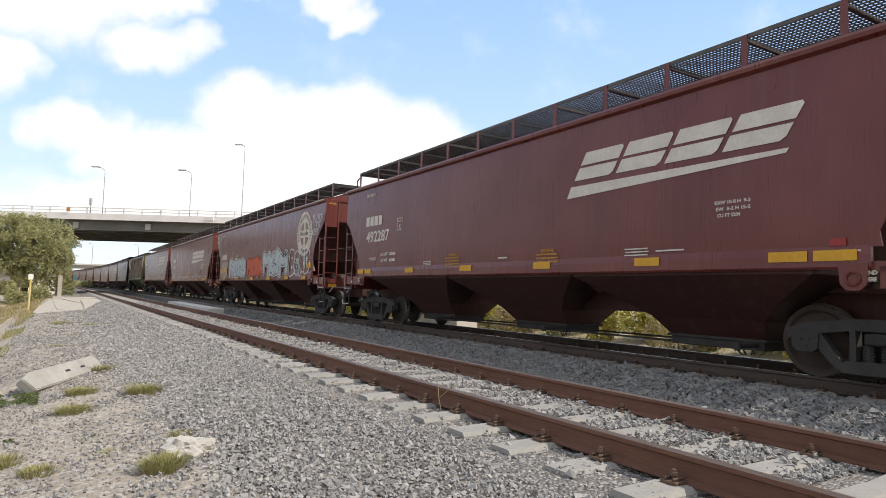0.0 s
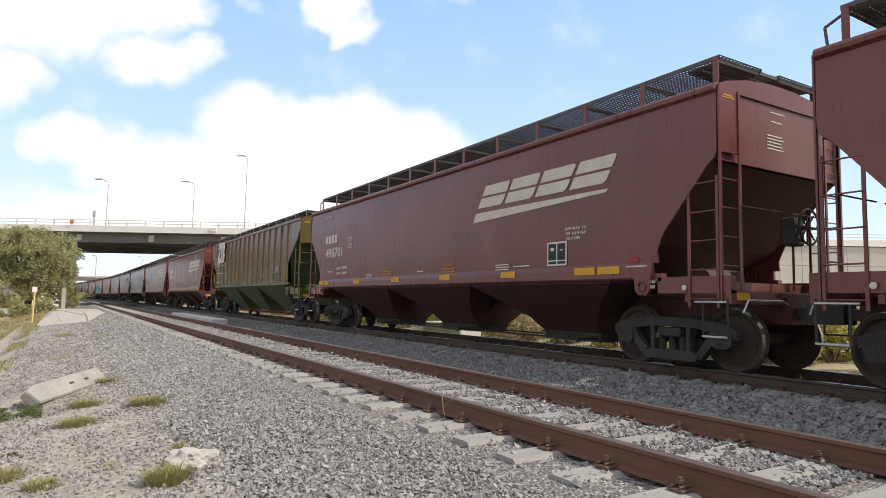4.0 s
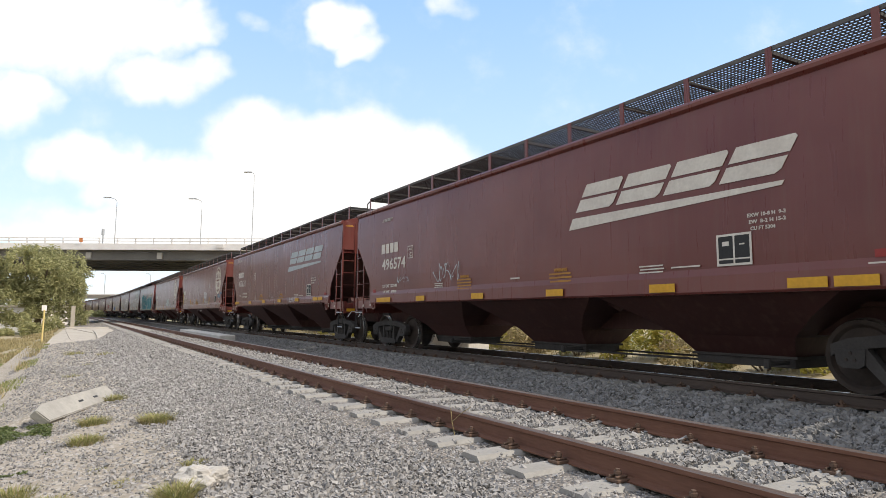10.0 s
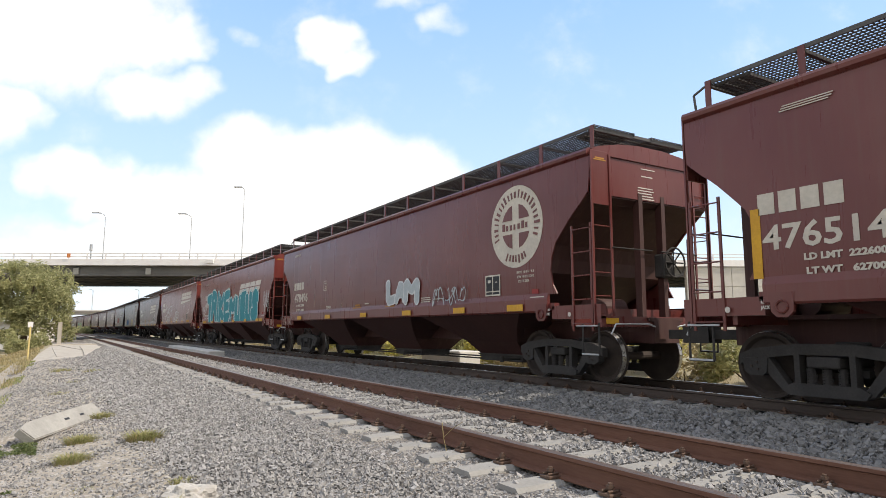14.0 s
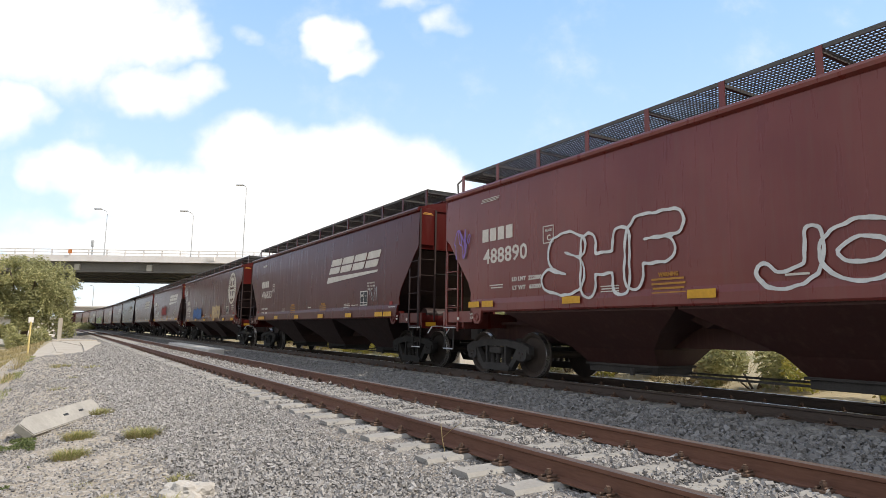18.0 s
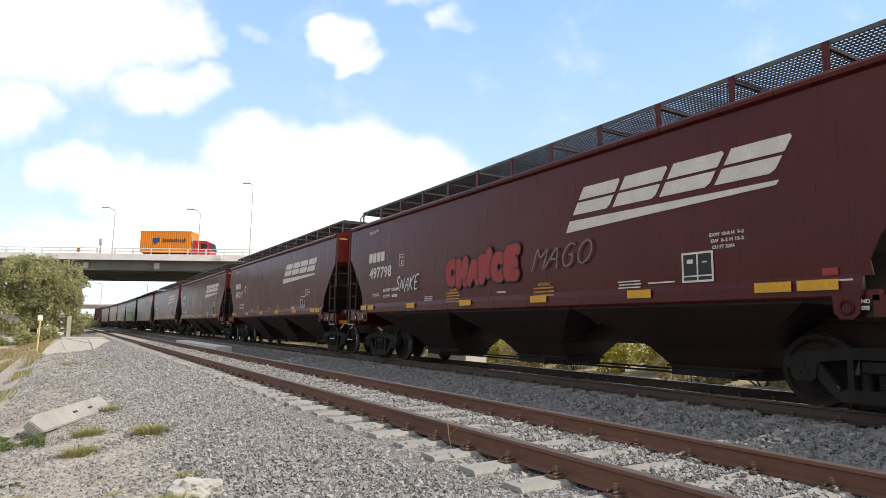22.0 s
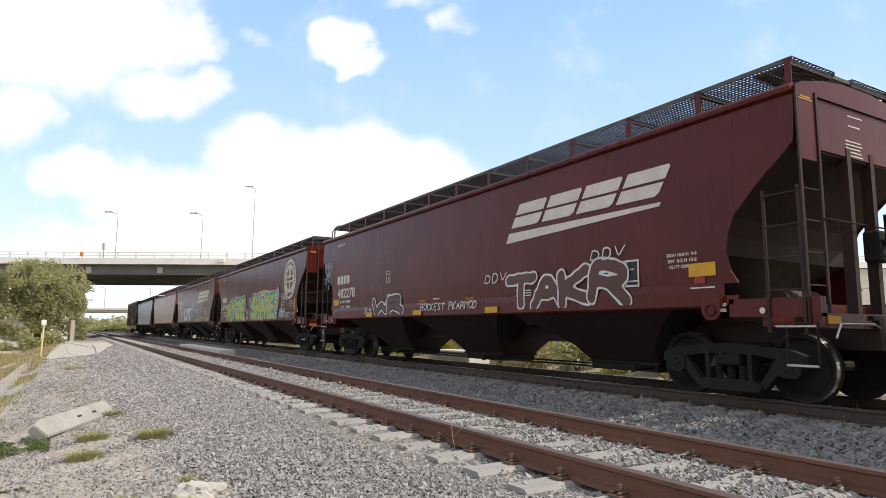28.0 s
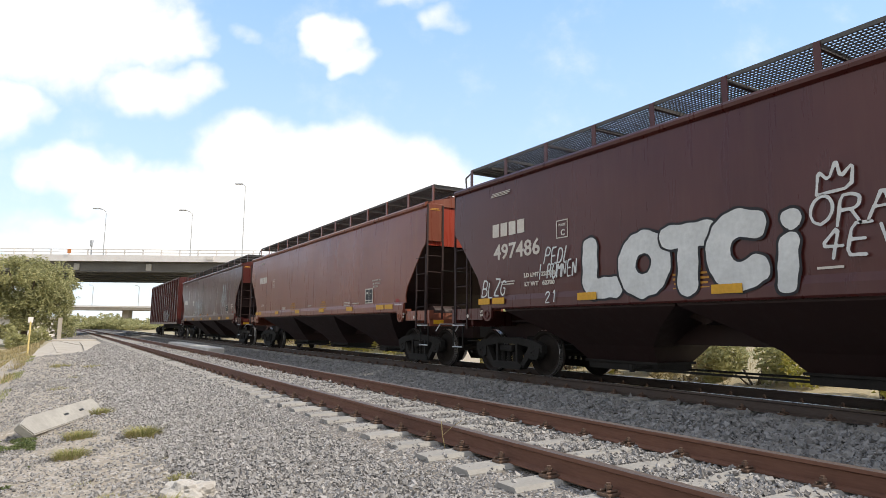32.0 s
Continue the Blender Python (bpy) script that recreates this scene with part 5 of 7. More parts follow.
def standard_marks(car, spec, stripes):
    """Number, stencils, warnings and reflective strips, where all hoppers carry them."""
    L, number, lmt, lwt, ink = spec["len"], spec.get("number", ""), spec.get("lmt"), spec.get("lwt"), spec.get("ink", "white")
    curved, ribbed, stripe_over = spec["kind"] == "curved", spec["kind"] == "rib", bool(spec.get("art"))
    drop, plate_at = (0.33, 4.6) if curved else (0.0, 3.45)
    frame_at = L - (3.08 if curved else 3.52)
    lead, plate_at = spec.get("lead", 0.0), spec.get("plate_at", plate_at)
    P = lambda name, polys, m, a, z, key=None, label="": marks(car, name, polys, m, a, z, L, key, label)
    low = spec.get("low", False)
    if low:
        lead, drop = 0.33, 0.14
    P("reporting_mark", lambda: block_marks(4, 0.22, 0.27), ink, 1.48 + lead, 2.80 - drop - (0.08 if curved else 0.0), "rm", "four painted block marks")
    if number:
        marks(car, "car_number", text_mesh(number, 0.43, ink, 0.008, width=0.245 * len(number)), ink, 1.52 + lead, 2.34 - drop - (0.07 if curved else 0.0), L, label="painted car number")
    P("plate_box", lambda: [rect(0, 0, 0.30, 0.018), rect(0, 0.312, 0.30, 0.018), rect(0, 0.018, 0.018, 0.294), rect(0.282, 0.018, 0.018, 0.294)], ink, plate_at, 2.56 - drop, "plate")
    marks(car, "plate_letter", text_mesh("C", 0.15, ink, 0.006), ink, plate_at + 0.11, 2.61 - drop, L)
    marks(car, "plate_word", text_mesh("PLATE", 0.06, ink, 0.002, width=0.18), ink, plate_at + 0.06, 2.78 - drop, L)
    P("stencil_print", lambda: lines([(0.04, 0.62), (0.02, 0.62), (0.0, 0.6)], 0.014, 0.016), ink, 1.84 if low else 1.42, 3.64 if low else 3.72, "topmark")
    if lmt:
        marks(car, "load_limit", text_mesh("LD LMT  " + lmt, 0.108, ink, 0.005, width=0.9), ink, 1.91 if low else spec.get("ld_at", 1.72 if curved else 2.50 + lead), 1.70 if low else 1.92 - drop * 0.45, L, label="stencilled load limit")
        marks(car, "light_weight", text_mesh("LT WT   " + lwt, 0.108, ink, 0.005, width=0.86), ink, 1.93 if low else spec.get("ld_at", 1.72 if curved else 2.50 + lead) + 0.02, 1.53 if low else 1.75 - drop * 0.45, L, label="stencilled light weight")
    if low:
        P("repair_patch", lambda: [rect(0, 0, 0.17, 0.09)], "g_red", 1.27, 1.57, "patch_low", "small red decal")
    elif not curved:
        P("small_print", lambda: lines([(0, 0.46), (0.05, 0.4)], 0.022, 0.03), ink, 1.75, 1.86, "sp1")
    drop = 0.0
    P("small_print", lambda: lines([(0, 0.4), (0.02, 0.38), (0, 0.4)], 0.018, 0.025), ink, 4.9, 1.68, "sp2")
    for a, z in () if ribbed else spec["warn"] if "warn" in spec else (((7.15, 1.56), (9.34, 1.54)) if curved else ((5.95, 1.72), (9.20, 1.68))):
        P("warning_print", lambda: lines([(0, 0.58), (0, 0.60), (0.02, 0.56), (0, 0.60)], 0.03, 0.038), "amber", a, z - drop, "warn", "amber warning stencil")
        marks(car, "warning_word", text_mesh("WARNING", 0.085, "amber", 0.004, width=0.36), "amber", a + 0.13, z + 0.055, L)
    P("small_print", lambda: lines([(0, 0.3)], 0.03, 0), ink, 8.0, 1.66, "sp3")
    P("small_print", lambda: lines([(0, 0.46), (0.02, 0.46), (0, 0.46)], 0.02, 0.028), ink, 11.35, 1.69, "sp4")
    P("small_print", lambda: lines([(0, 0.5)], 0.022, 0), ink, 11.96, 1.64, "sp5")
    for row, (words, w) in enumerate((("EXW 10-8 H  9-3", 0.52), ("EW  8-2 H 15-2", 0.50), ("CU FT 5204", 0.34))):
        marks(car, "dimension_print", text_mesh(words, 0.066, ink, 0.002, width=w), ink, L - (2.02 if curved else 3.05) + 0.02 * row, (2.02 if curved else 2.24) - 0.088 * row, L, label="stencilled dimensions")
    if not spec.get("frameless"):
        P("inspection_frame", lambda: [rect(0, 0, 0.52, 0.03), rect(0, 0.40, 0.52, 0.03), rect(0, 0.03, 0.03, 0.37), rect(0.49, 0.03, 0.03, 0.37), rect(0.25, 0.03, 0.025, 0.37), rect(0.03, 0.08, 0.46, 0.02), rect(0.09, 0.27, 0.10, 0.06), rect(0.34, 0.27, 0.08, 0.02)], ink, frame_at, 1.62, "frame", "white inspection stencil frame")
        P("inspection_panel", lambda: [rect(0.03, 0.03, 0.46, 0.37)], "black", frame_at, 1.62, "framefill")
    P("repair_patch", lambda: [rect(0, 0, 0.18, 0.09)], "g_red", L - 1.55, 1.60, "patch", "small red decal")
    P("small_print", lambda: lines([(0, 0.4)], 0.02, 0.05), ink, L - 1.62, 1.53, "sp6")
    for a, w in stripes:
        marks(car, "reflector", shared(("refl", w), lambda: flat([rect(0, 0, w, 0.125)], "yellow", "reflector")), None, a, 1.29 if low or curved else 1.43, L, out=0.018 if not stripe_over else 0.037, label="yellow reflective strip")


BAR_STRIPES = [(1.02, 0.40), (1.52, 0.40), (4.0, 0.45), (6.6, 0.46), (9.14, 0.47), (11.57, 0.47), (13.72, 0.48), (14.27, 0.48)]
CURVED_STRIPES = [(2.02, 0.45), (4.87, 0.45), (7.75, 0.43), (10.42, 0.47), (12.9, 0.47), (14.9, 0.5)]


def hopper(spec):
    k = spec["kind"]
    L = spec.get("body", spec["coupled"] - TAIL[k])
    # maroon undersides get paint with shade mixed in, deeper on the rear cars
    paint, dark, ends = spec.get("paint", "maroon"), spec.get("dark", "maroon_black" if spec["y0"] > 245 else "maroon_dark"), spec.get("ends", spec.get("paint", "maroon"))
    car = thing("hopper_car", spec["label"], "railcar", at=(MAIN, spec["y0"] - L / 2, 0), group="cars of the grain train")
    spec["car"], spec["len"] = car, L
    flush = k == "curved" or spec.get("low", False)
    for s in (-1, 1):
        part("side_sheet", recolour(shared(("side", k, L, s), lambda: side_sheet(k, L, s)), paint), None, car)
        part("side_sill", recolour(shared(("sidesill", k == "rib", L, s, flush), lambda: sill_mesh(L, s, k == "rib", 0.08 if flush else 0.0)), paint), None, car)
        if k == "rib":
            for i in range(16):
                part("side_post", recolour(shared("rib", rib_mesh), paint), None, car, at=pose(s * (HALF - 0.01), -L / 2 + 1.5 + i * (L - 3.0) / 15, 0, 0, 0, -90 if s > 0 else 90))
    car_roof(car, L, paint, k, 4.62 if spec["y0"] < 60 else 4.565 if spec["y0"] < 230 or k == "angled" else 4.53)
    car_frame(car, k, L, paint, dark, ends)
    yellow = list(spec.get("stripes", CURVED_STRIPES if k == "curved" else [(1.59, 0.90)] + BAR_STRIPES[2:] if spec.get("low") else BAR_STRIPES))
    standard_marks(car, spec, yellow)
    if spec.get("upright"):
        for a in spec["upright"]:
            marks(car, "reflector", shared("upr", lambda: flat([rect(0, 0, 0.13, 0.46)], "yellow", "reflector")), None, a, 1.50, L, label="yellow upright reflective strip")
        marks(car, "reflector", flat([rect(0, 0, 0.13, 0.90)], "yellow", "reflector"), None, 0.95, 1.58, L, label="tall yellow reflective strip")
    if spec.get("boxes"):
        w, h = spec["boxes"]
        for a in (1.18, L - 1.2 - w):
            marks(car, "reflector", shared(("ybox", w), lambda: flat([rect(0, 0, w, h)], "yellow", "reflector")), None, a, 1.70, L, label="yellow reflective panel")
    logo = spec.get("logo")
    if logo == "slant":
        marks(car, "company_logo", slanted_logo, spec.get("logo_ink", "white"), spec.get("logo_at", L - (6.05 if k == "curved" else 5.98)), spec.get("logo_z", 2.68 if k == "curved" else 2.65), L, "slant", "large slanted block logo over a tapering bar")
    elif logo == "disc":
        marks(car, "company_logo", lambda: [ngon(0, 0, 0.82)], "cream", spec.get("disc_at", L - 2.03), 2.96, L, "disc", "cream disc logo with a cross")
        marks(car, "logo_emblem", lambda: roundel_marks(0.82), paint, spec.get("disc_at", L - 2.03), 2.96, L, "discmarks", out=0.005)
    elif logo == "block":
        polys = [[(0.25, 1.16), (1.30, 1.16), (1.42, 0.92), (0.12, 0.80)], [(1.30, 1.16), (1.62, 1.12), (1.78, 0.95), (1.76, 0.76), (1.58, 0.62), (1.22, 0.62), (0.98, 0.90)],
                 [(1.58, 0.62), (1.76, 0.46), (1.74, 0.18), (1.56, 0.04), (1.20, 0.0), (1.22, 0.62)], [(0.0, 0.0), (1.20, 0.0), (1.02, 0.26), (0.05, 0.38)], [(0.62, 0.84), (0.86, 0.86), (1.16, 0.30), (0.94, 0.27)], [(0.05, 0.38), (0.42, 0.34), (0.62, 0.62), (0.42, 0.70)]]
        marks(car, "company_logo", polys, "white", 1.85, 2.86, L, label="white block logo, worn", out=0.046)
        for zz in (2.70, 2.26, 1.78):
            marks(car, "white_line", [rect(0, 0, 1.75, 0.035)], "white", 1.75, zz, L, out=0.046)
    for fn in spec.get("art", ()):
        fn(car, L)
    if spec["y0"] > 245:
        # the rear cars' running gear takes blacker copies, with shade put into the colour
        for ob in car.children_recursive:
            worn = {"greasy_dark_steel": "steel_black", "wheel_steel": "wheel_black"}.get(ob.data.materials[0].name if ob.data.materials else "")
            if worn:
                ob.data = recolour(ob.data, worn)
    return car

# -- the train, front to back as it passes --
def tag(words, ink, along, z, size, width=None, shear=0.2, bold=0.012):
    """One word in thin hand-sprayed strokes."""
    def draw(car, L):
        h, rng = size * 0.78, random.Random(words)
        step = (width or 0.6 * size * len(words)) / len(words)
        polylines = []
        for i, ch in enumerate(words):
            if ch in STROKES:
                rise = rng.uniform(-0.07, 0.07) * h
                polylines += [p + np.array((i * step, rise)) for p in letter_lines(ch, step * 0.78, h * rng.uniform(0.9, 1.1), shear, radians(rng.uniform(-6, 6)))]
        r = max(bold, min(max(0.012, 0.05 * h), 0.018))
        a, b, dist, wobble = reach(polylines, max(0.016, r * 0.8), r + 0.05)
        marks(car, "graffiti", film_mesh(a, b, dist + wobble * 0.25 * r - r, ink), ink, along, z, L, label="sprayed graffiti tag", out=0.040)
    return draw


def piece(words, fill, edge, along, z, size, width, halo=None, fat=0.15, inner=None):
    return lambda car, L: bubble(car, words, fill, edge, along, z, size, L, width, halo, fat, inner)


def loops(seed, ink, along, z, w, h, n=4, thick=0.04):
    def draw(car, L):
        a, b, dist, wobble = reach(scrawl(seed, w, h, n), 0.022, thick + 0.04)
        marks(car, "graffiti", film_mesh(a, b, dist - thick * (0.42 + 0.12 * wobble), ink), ink, along, z, L, label="sprayed scribble", out=0.040)
    return draw


def blob(seed, ink, along, z, w, h):
    def draw(car, L):
        rng = random.Random(seed)
        pts = [(w / 2 + w / 2 * (1 + rng.uniform(-0.18, 0.12)) * math.cos(2 * math.pi * i / 26), h / 2 + h / 2 * (1 + rng.uniform(-0.2, 0.15)) * math.sin(2 * math.pi * i / 26)) for i in range(26)]
        marks(car, "graffiti", [pts], ink, along, z, L, label="patch of sprayed paint", out=0.001)
    return draw


MAROON = "maroon three-bay covered hopper railcar"
CARS = [
    dict(body=16.0, frameless=True, paint="maroon", y0=18.30, coupled=17.9, kind="angled", number="492287", lmt="223500", lwt="62500", logo="slant", label=MAROON + ", large slanted white logo"),
    dict(paint="maroon_pale", y0=37.27, coupled=18.97, kind="curved", number="471558", lmt="222600", lwt="63400", logo="disc", ink="cream", boxes=(0.48, 0.19), label=MAROON + ", disc logo and silver graffiti",
         art=(tag("DOSA", "g_white", 0.2, 3.35, 0.46, 1.0), tag("ALEEZY", "g_white", 0.35, 3.08, 0.24, 0.8), tag("2013", "g_white", 0.7, 2.86, 0.2, 0.5), tag("RICH", "g_pale_teal", 0.75, 2.62, 0.24, 0.55),
              piece("NR", "g_tan", "maroon_pale", 1.5, 1.52, 0.62, 1.3), tag("BONDS.OR", "g_pale_teal", 2.2, 1.40, 0.17, 0.95), piece("FAUSTS", "g_silver", "g_black", 3.4, 1.47, 0.92, 3.3, halo="g_white"), piece("MCBA", "g_orange", "g_red", 7.0, 1.46, 0.94, 2.6, fat=0.19),
              tag("*", "g_silver", 9.55, 1.72, 0.2, 0.16), piece("MKSM", "g_silver", "g_black", 9.72, 1.46, 1.16, 3.35, halo="g_white"), tag("RIP BOM", "g_black", 12.55, 2.2, 0.18, 0.5), piece("BOND", None, "g_white", 13.42, 1.45, 1.12, 2.3, fat=0.2),
              tag("DIOSA", "g_white", 15.93, 3.26, 0.42, 0.95), tag("2013", "g_white", 16.25, 3.06, 0.2, 0.42), tag("IALEEZY", "g_white", 15.78, 2.86, 0.24, 0.72),)),
    dict(paint="maroon_pale", logo_z=2.43, logo_at=9.8, y0=54.97, coupled=17.7, kind="angled", low=True, number="496524", lmt="222500", lwt="62500", logo="slant", label=MAROON + ", large slanted white logo"),
    dict(y0=72.82, coupled=17.85, kind="angled", number="496701", lmt="223700", lwt="62300", logo="slant", logo_ink="cream", paint="maroon_pale", label=MAROON + ", faded slanted logo"),
    dict(y0=90.54, body=16.35, coupled=18.35, kind="rib", number="", logo="block", paint="green", dark="green_dark", ends="green_clean", label="rust-streaked green covered hopper railcar with ribbed sides", stripes=[],
         art=(lambda car, L: [marks(car, "reflector", shared("upg", lambda: flat([rect(0, 0, 0.13, 0.62)], "yellow", "reflector")), None, a, 1.66, L, label="yellow upright reflective strip", out=0.0) for a in (0.95, 3.75, 6.31, 9.1, 12.0, 14.86)] and None,
              loops(11, "g_silver", 3.95, 1.72, 0.5, 0.34, 4, 0.022), loops(12, "g_silver", 11.0, 1.85, 0.8, 0.22, 4, 0.025), loops(14, "g_silver", 4.75, 1.72, 0.35, 0.16, 3, 0.02))),
    dict(body=16.0, logo_at=10.25, paint="maroon", y0=109.07, coupled=17.9, kind="angled", number="497249", lmt="224200", lwt="61800", logo="slant", label=MAROON + ", large logo with sprayed tag", art=(tag("ZENKO", "g_white", 12.4, 3.42, 0.42, 1.6), loops(21, "g_silver", 13.2, 1.42, 1.2, 0.2, 5, 0.025))),
    dict(paint="maroon", y0=126.57, coupled=17.5, kind="angled", number="497282", lmt="224000", lwt="62000", logo="slant", label=MAROON + ", large slanted white logo", art=(tag("RIEMILES", "g_white", 2.0, 1.37, 0.26, 1.2, 0.2, 0.02), loops(31, "g_faint", 4.3, 1.6, 0.75, 0.42, 5, 0.022))),
    dict(paint="maroon_pale", logo_z=2.45, logo_at=9.76, y0=144.16, coupled=17.6, kind="angled", low=True, number="496574", lmt="223100", lwt="62300", logo="slant", label=MAROON + ", large slanted white logo", art=(loops(41, "g_silver", 2.9, 1.8, 0.6, 0.15, 3, 0.02), loops(42, "g_silver", 4.9, 1.75, 1.2, 0.4, 4, 0.025))),
    dict(paint="maroon_pale", plate_at=4.75, y0=161.91, coupled=17.75, kind="angled", number="477631", lmt="224000", lwt="62000", logo="slant", logo_ink="g_silver", label=MAROON + ", half-erased slanted logo", art=(tag("BLNGI", "g_white", 10.8, 1.42, 0.22, 0.8),)),
    dict(paint="maroon_pale", y0=180.68, coupled=18.77, kind="curved", number="476514", lmt="222600", lwt="62700", logo="disc", ink="cream", upright=(4.42, 6.93, 9.76, 11.88), lead=-0.42, ld_at=1.6, warn=((7.12, 1.60), (4.95, 1.62)), plate_at=3.85, disc_at=14.66, stripes=[], label=MAROON + ", disc logo and a white tag", art=(tag(".PERZ .", "g_white", 10.15, 1.66, 0.74, 1.62, 0.05, 0.032), loops(33, "g_white", 11.0, 1.60, 0.55, 0.16, 3, 0.03), loops(34, "g_silver", 6.46, 1.58, 0.42, 0.40, 5, 0.018), tag("HZO", "g_faint", 7.7, 1.03, 0.24, 0.6), tag("NOW.", "g_faint", 9.0, 1.04, 0.24, 0.8), tag("BDONE", "g_cyan", 14.85, 1.88, 0.30, 0.8), tag("PPP", "g_cyan", 15.6, 2.0, 0.26, 0.5),)),
    dict(y0=199.83, coupled=19.15, kind="curved", number="478496", lmt="224800", lwt="61200", logo="disc", ink="cream", label=MAROON + ", disc logo and pale graffiti", art=(piece("LAM", "g_silver", "g_white", 9.5, 1.60, 0.75, 1.7), loops(45, "g_silver", 12.0, 1.5, 1.4, 0.4, 5, 0.03),)),
    dict(logo_z=2.38, logo_at=10.1, paint="maroon_bright", y0=217.36, coupled=17.5, kind="angled", low=True, number="496148", lmt="223800", lwt="62400", logo="slant", label=MAROON + " covered in teal graffiti", art=(piece("TRIKE", "g_teal", "g_white", 2.65, 1.27, 1.98, 5.75, halo="g_pale_teal", fat=0.14), piece("MUEUS", "g_teal", "g_white", 8.42, 1.2, 1.72, 5.5, halo="g_pale_teal", fat=0.16), tag("SMOKING", "g_white", 1.35, 2.0, 0.34, 1.15, 0.2), tag("TREE", "g_white", 1.6, 1.72, 0.26, 0.7), tag("APEXX", "g_white", 8.3, 1.40, 0.2, 0.7), loops(51, "g_white", 14.9, 1.7, 0.7, 0.9, 3, 0.035),)),
    dict(paint="maroon_bright", logo_z=2.76, logo_at=10.75, y0=235.53, coupled=18.15, kind="angled", number="488890", lmt="222800", lwt="63200", logo="slant", label=MAROON + ", large logo and outline graffiti", art=(piece("SHF", None, "g_white", 3.55, 1.55, 1.25, 3.0, fat=0.16), piece("JOS", None, "g_white", 7.7, 1.50, 0.85, 2.4, fat=0.14), loops(62, "g_purple", 0.4, 2.55, 0.6, 0.6, 3, 0.035),)),
    dict(paint="maroon_deep", logo_z=2.42, logo_at=9.8, y0=253.00, coupled=17.47, kind="angled", low=True, number="496833", lmt="223400", lwt="62600", logo="slant", label=MAROON + ", large slanted white logo", art=(loops(71, "g_silver", 13.3, 1.75, 0.5, 0.4, 3, 0.018),)),
    dict(paint="maroon_deep", y0=271.69, coupled=18.69, kind="curved", number="478536", lmt="224900", lwt="61100", logo="disc", ink="cream", label=MAROON + ", disc logo, blue and yellow graffiti", art=(tag("FROH", "g_white", 0.2, 3.05, 0.85, 1.3, -0.1), loops(81, "g_white", 0.7, 2.55, 0.9, 0.8, 2, 0.04), piece("PARUO", "g_blue", "g_navy", 4.05, 1.43, 0.74, 2.72, fat=0.21), piece("RGSCO", "g_tan", "dark_maroon", 10.05, 1.40, 0.82, 2.05, fat=0.19), tag(".", "g_tan", 12.3, 1.75, 0.2, 0.2, 0, 0.05),)),
    dict(paint="maroon_deep", y0=289.15, coupled=17.46, kind="angled", number="497798", lmt="223600", lwt="62400", logo="slant", label=MAROON + ", large logo and red graffiti", art=(tag("SNAKE", "g_white", 3.35, 1.9, 0.46, 1.3, 0.3), piece("CHANCE", "g_red", "g_black", 5.98, 1.85, 0.80, 2.8, fat=0.19), tag("MAGO", "g_faint", 9.2, 2.05, 0.5, 1.6, 0.4),)),
    dict(paint="maroon_deep", y0=306.57, coupled=17.42, kind="angled", number="497291", lmt="224000", lwt="62000", logo="slant", label=MAROON + ", large slanted white logo"),
    dict(paint="maroon_deep", y0=324.46, coupled=17.89, kind="angled", number="486284", lmt="223500", lwt="62600", logo="slant", label=MAROON + ", large slanted white logo", art=(loops(101, "g_silver", 8.6, 1.4, 1.8, 0.2, 6, 0.025),)),
    dict(paint="maroon_deep", lead=0.42, plate_at=3.9, y0=342.53, coupled=18.07, kind="angled", number="487858", lmt="223700", lwt="62500", logo="slant", label=MAROON + ", large slanted white logo", art=(tag("SERON", "g_faint", 8.3, 1.62, 0.22, 0.7, 0.2, 0.012),)),
    dict(paint="maroon_rich", boxes=(0.44, 0.19), stripes=[(4.0, 0.45), (7.0, 0.45), (10.3, 0.45)], plate_at=5.3, y0=361.56, coupled=19.03, kind="curved", number="482278", lmt="223900", lwt="62100", logo="slant", label=MAROON + ", slanted logo and white graffiti", art=(loops(113, "g_silver", 0.3, 2.3, 0.7, 1.0, 5, 0.025), piece("WR", "dark_maroon", "g_black", 4.5, 1.33, 0.56, 1.75, halo="g_white", fat=0.13), tag("BLM", "g_white", 3.88, 1.40, 0.2, 0.5), piece("TAKR", "dark_maroon", "g_white", 11.1, 1.34, 0.82, 3.2, fat=0.13), tag("ROCKEST PKARMOD", "g_white", 7.4, 1.40, 0.2, 2.6), tag("DDV", "g_white", 10.3, 1.92, 0.22, 0.8), tag("DDV", "g_white", 13.5, 2.12, 0.22, 0.8),)),
    dict(paint="maroon_deep", boxes=(0.16, 0.42), stripes=[(4.0, 0.45), (7.0, 0.45), (10.3, 0.45)], y0=380.24, coupled=18.68, kind="curved", number="479481", lmt="223600", lwt="62400", logo="disc", ink="cream", label=MAROON + ", disc logo, yellow and green graffiti", art=(blob(121, "g_tan", 2.75, 1.48, 4.8, 1.0), piece("AYZE", "g_green", "g_black", 2.95, 1.27, 1.34, 4.2, halo="g_white", fat=0.18, inner="g_yellow"), blob(122, "g_tan", 8.3, 1.5, 5.0, 1.2), piece("SHARE!", "g_green", "g_black", 8.5, 1.24, 1.48, 4.7, halo="g_white", fat=0.19, inner="g_yellow"),
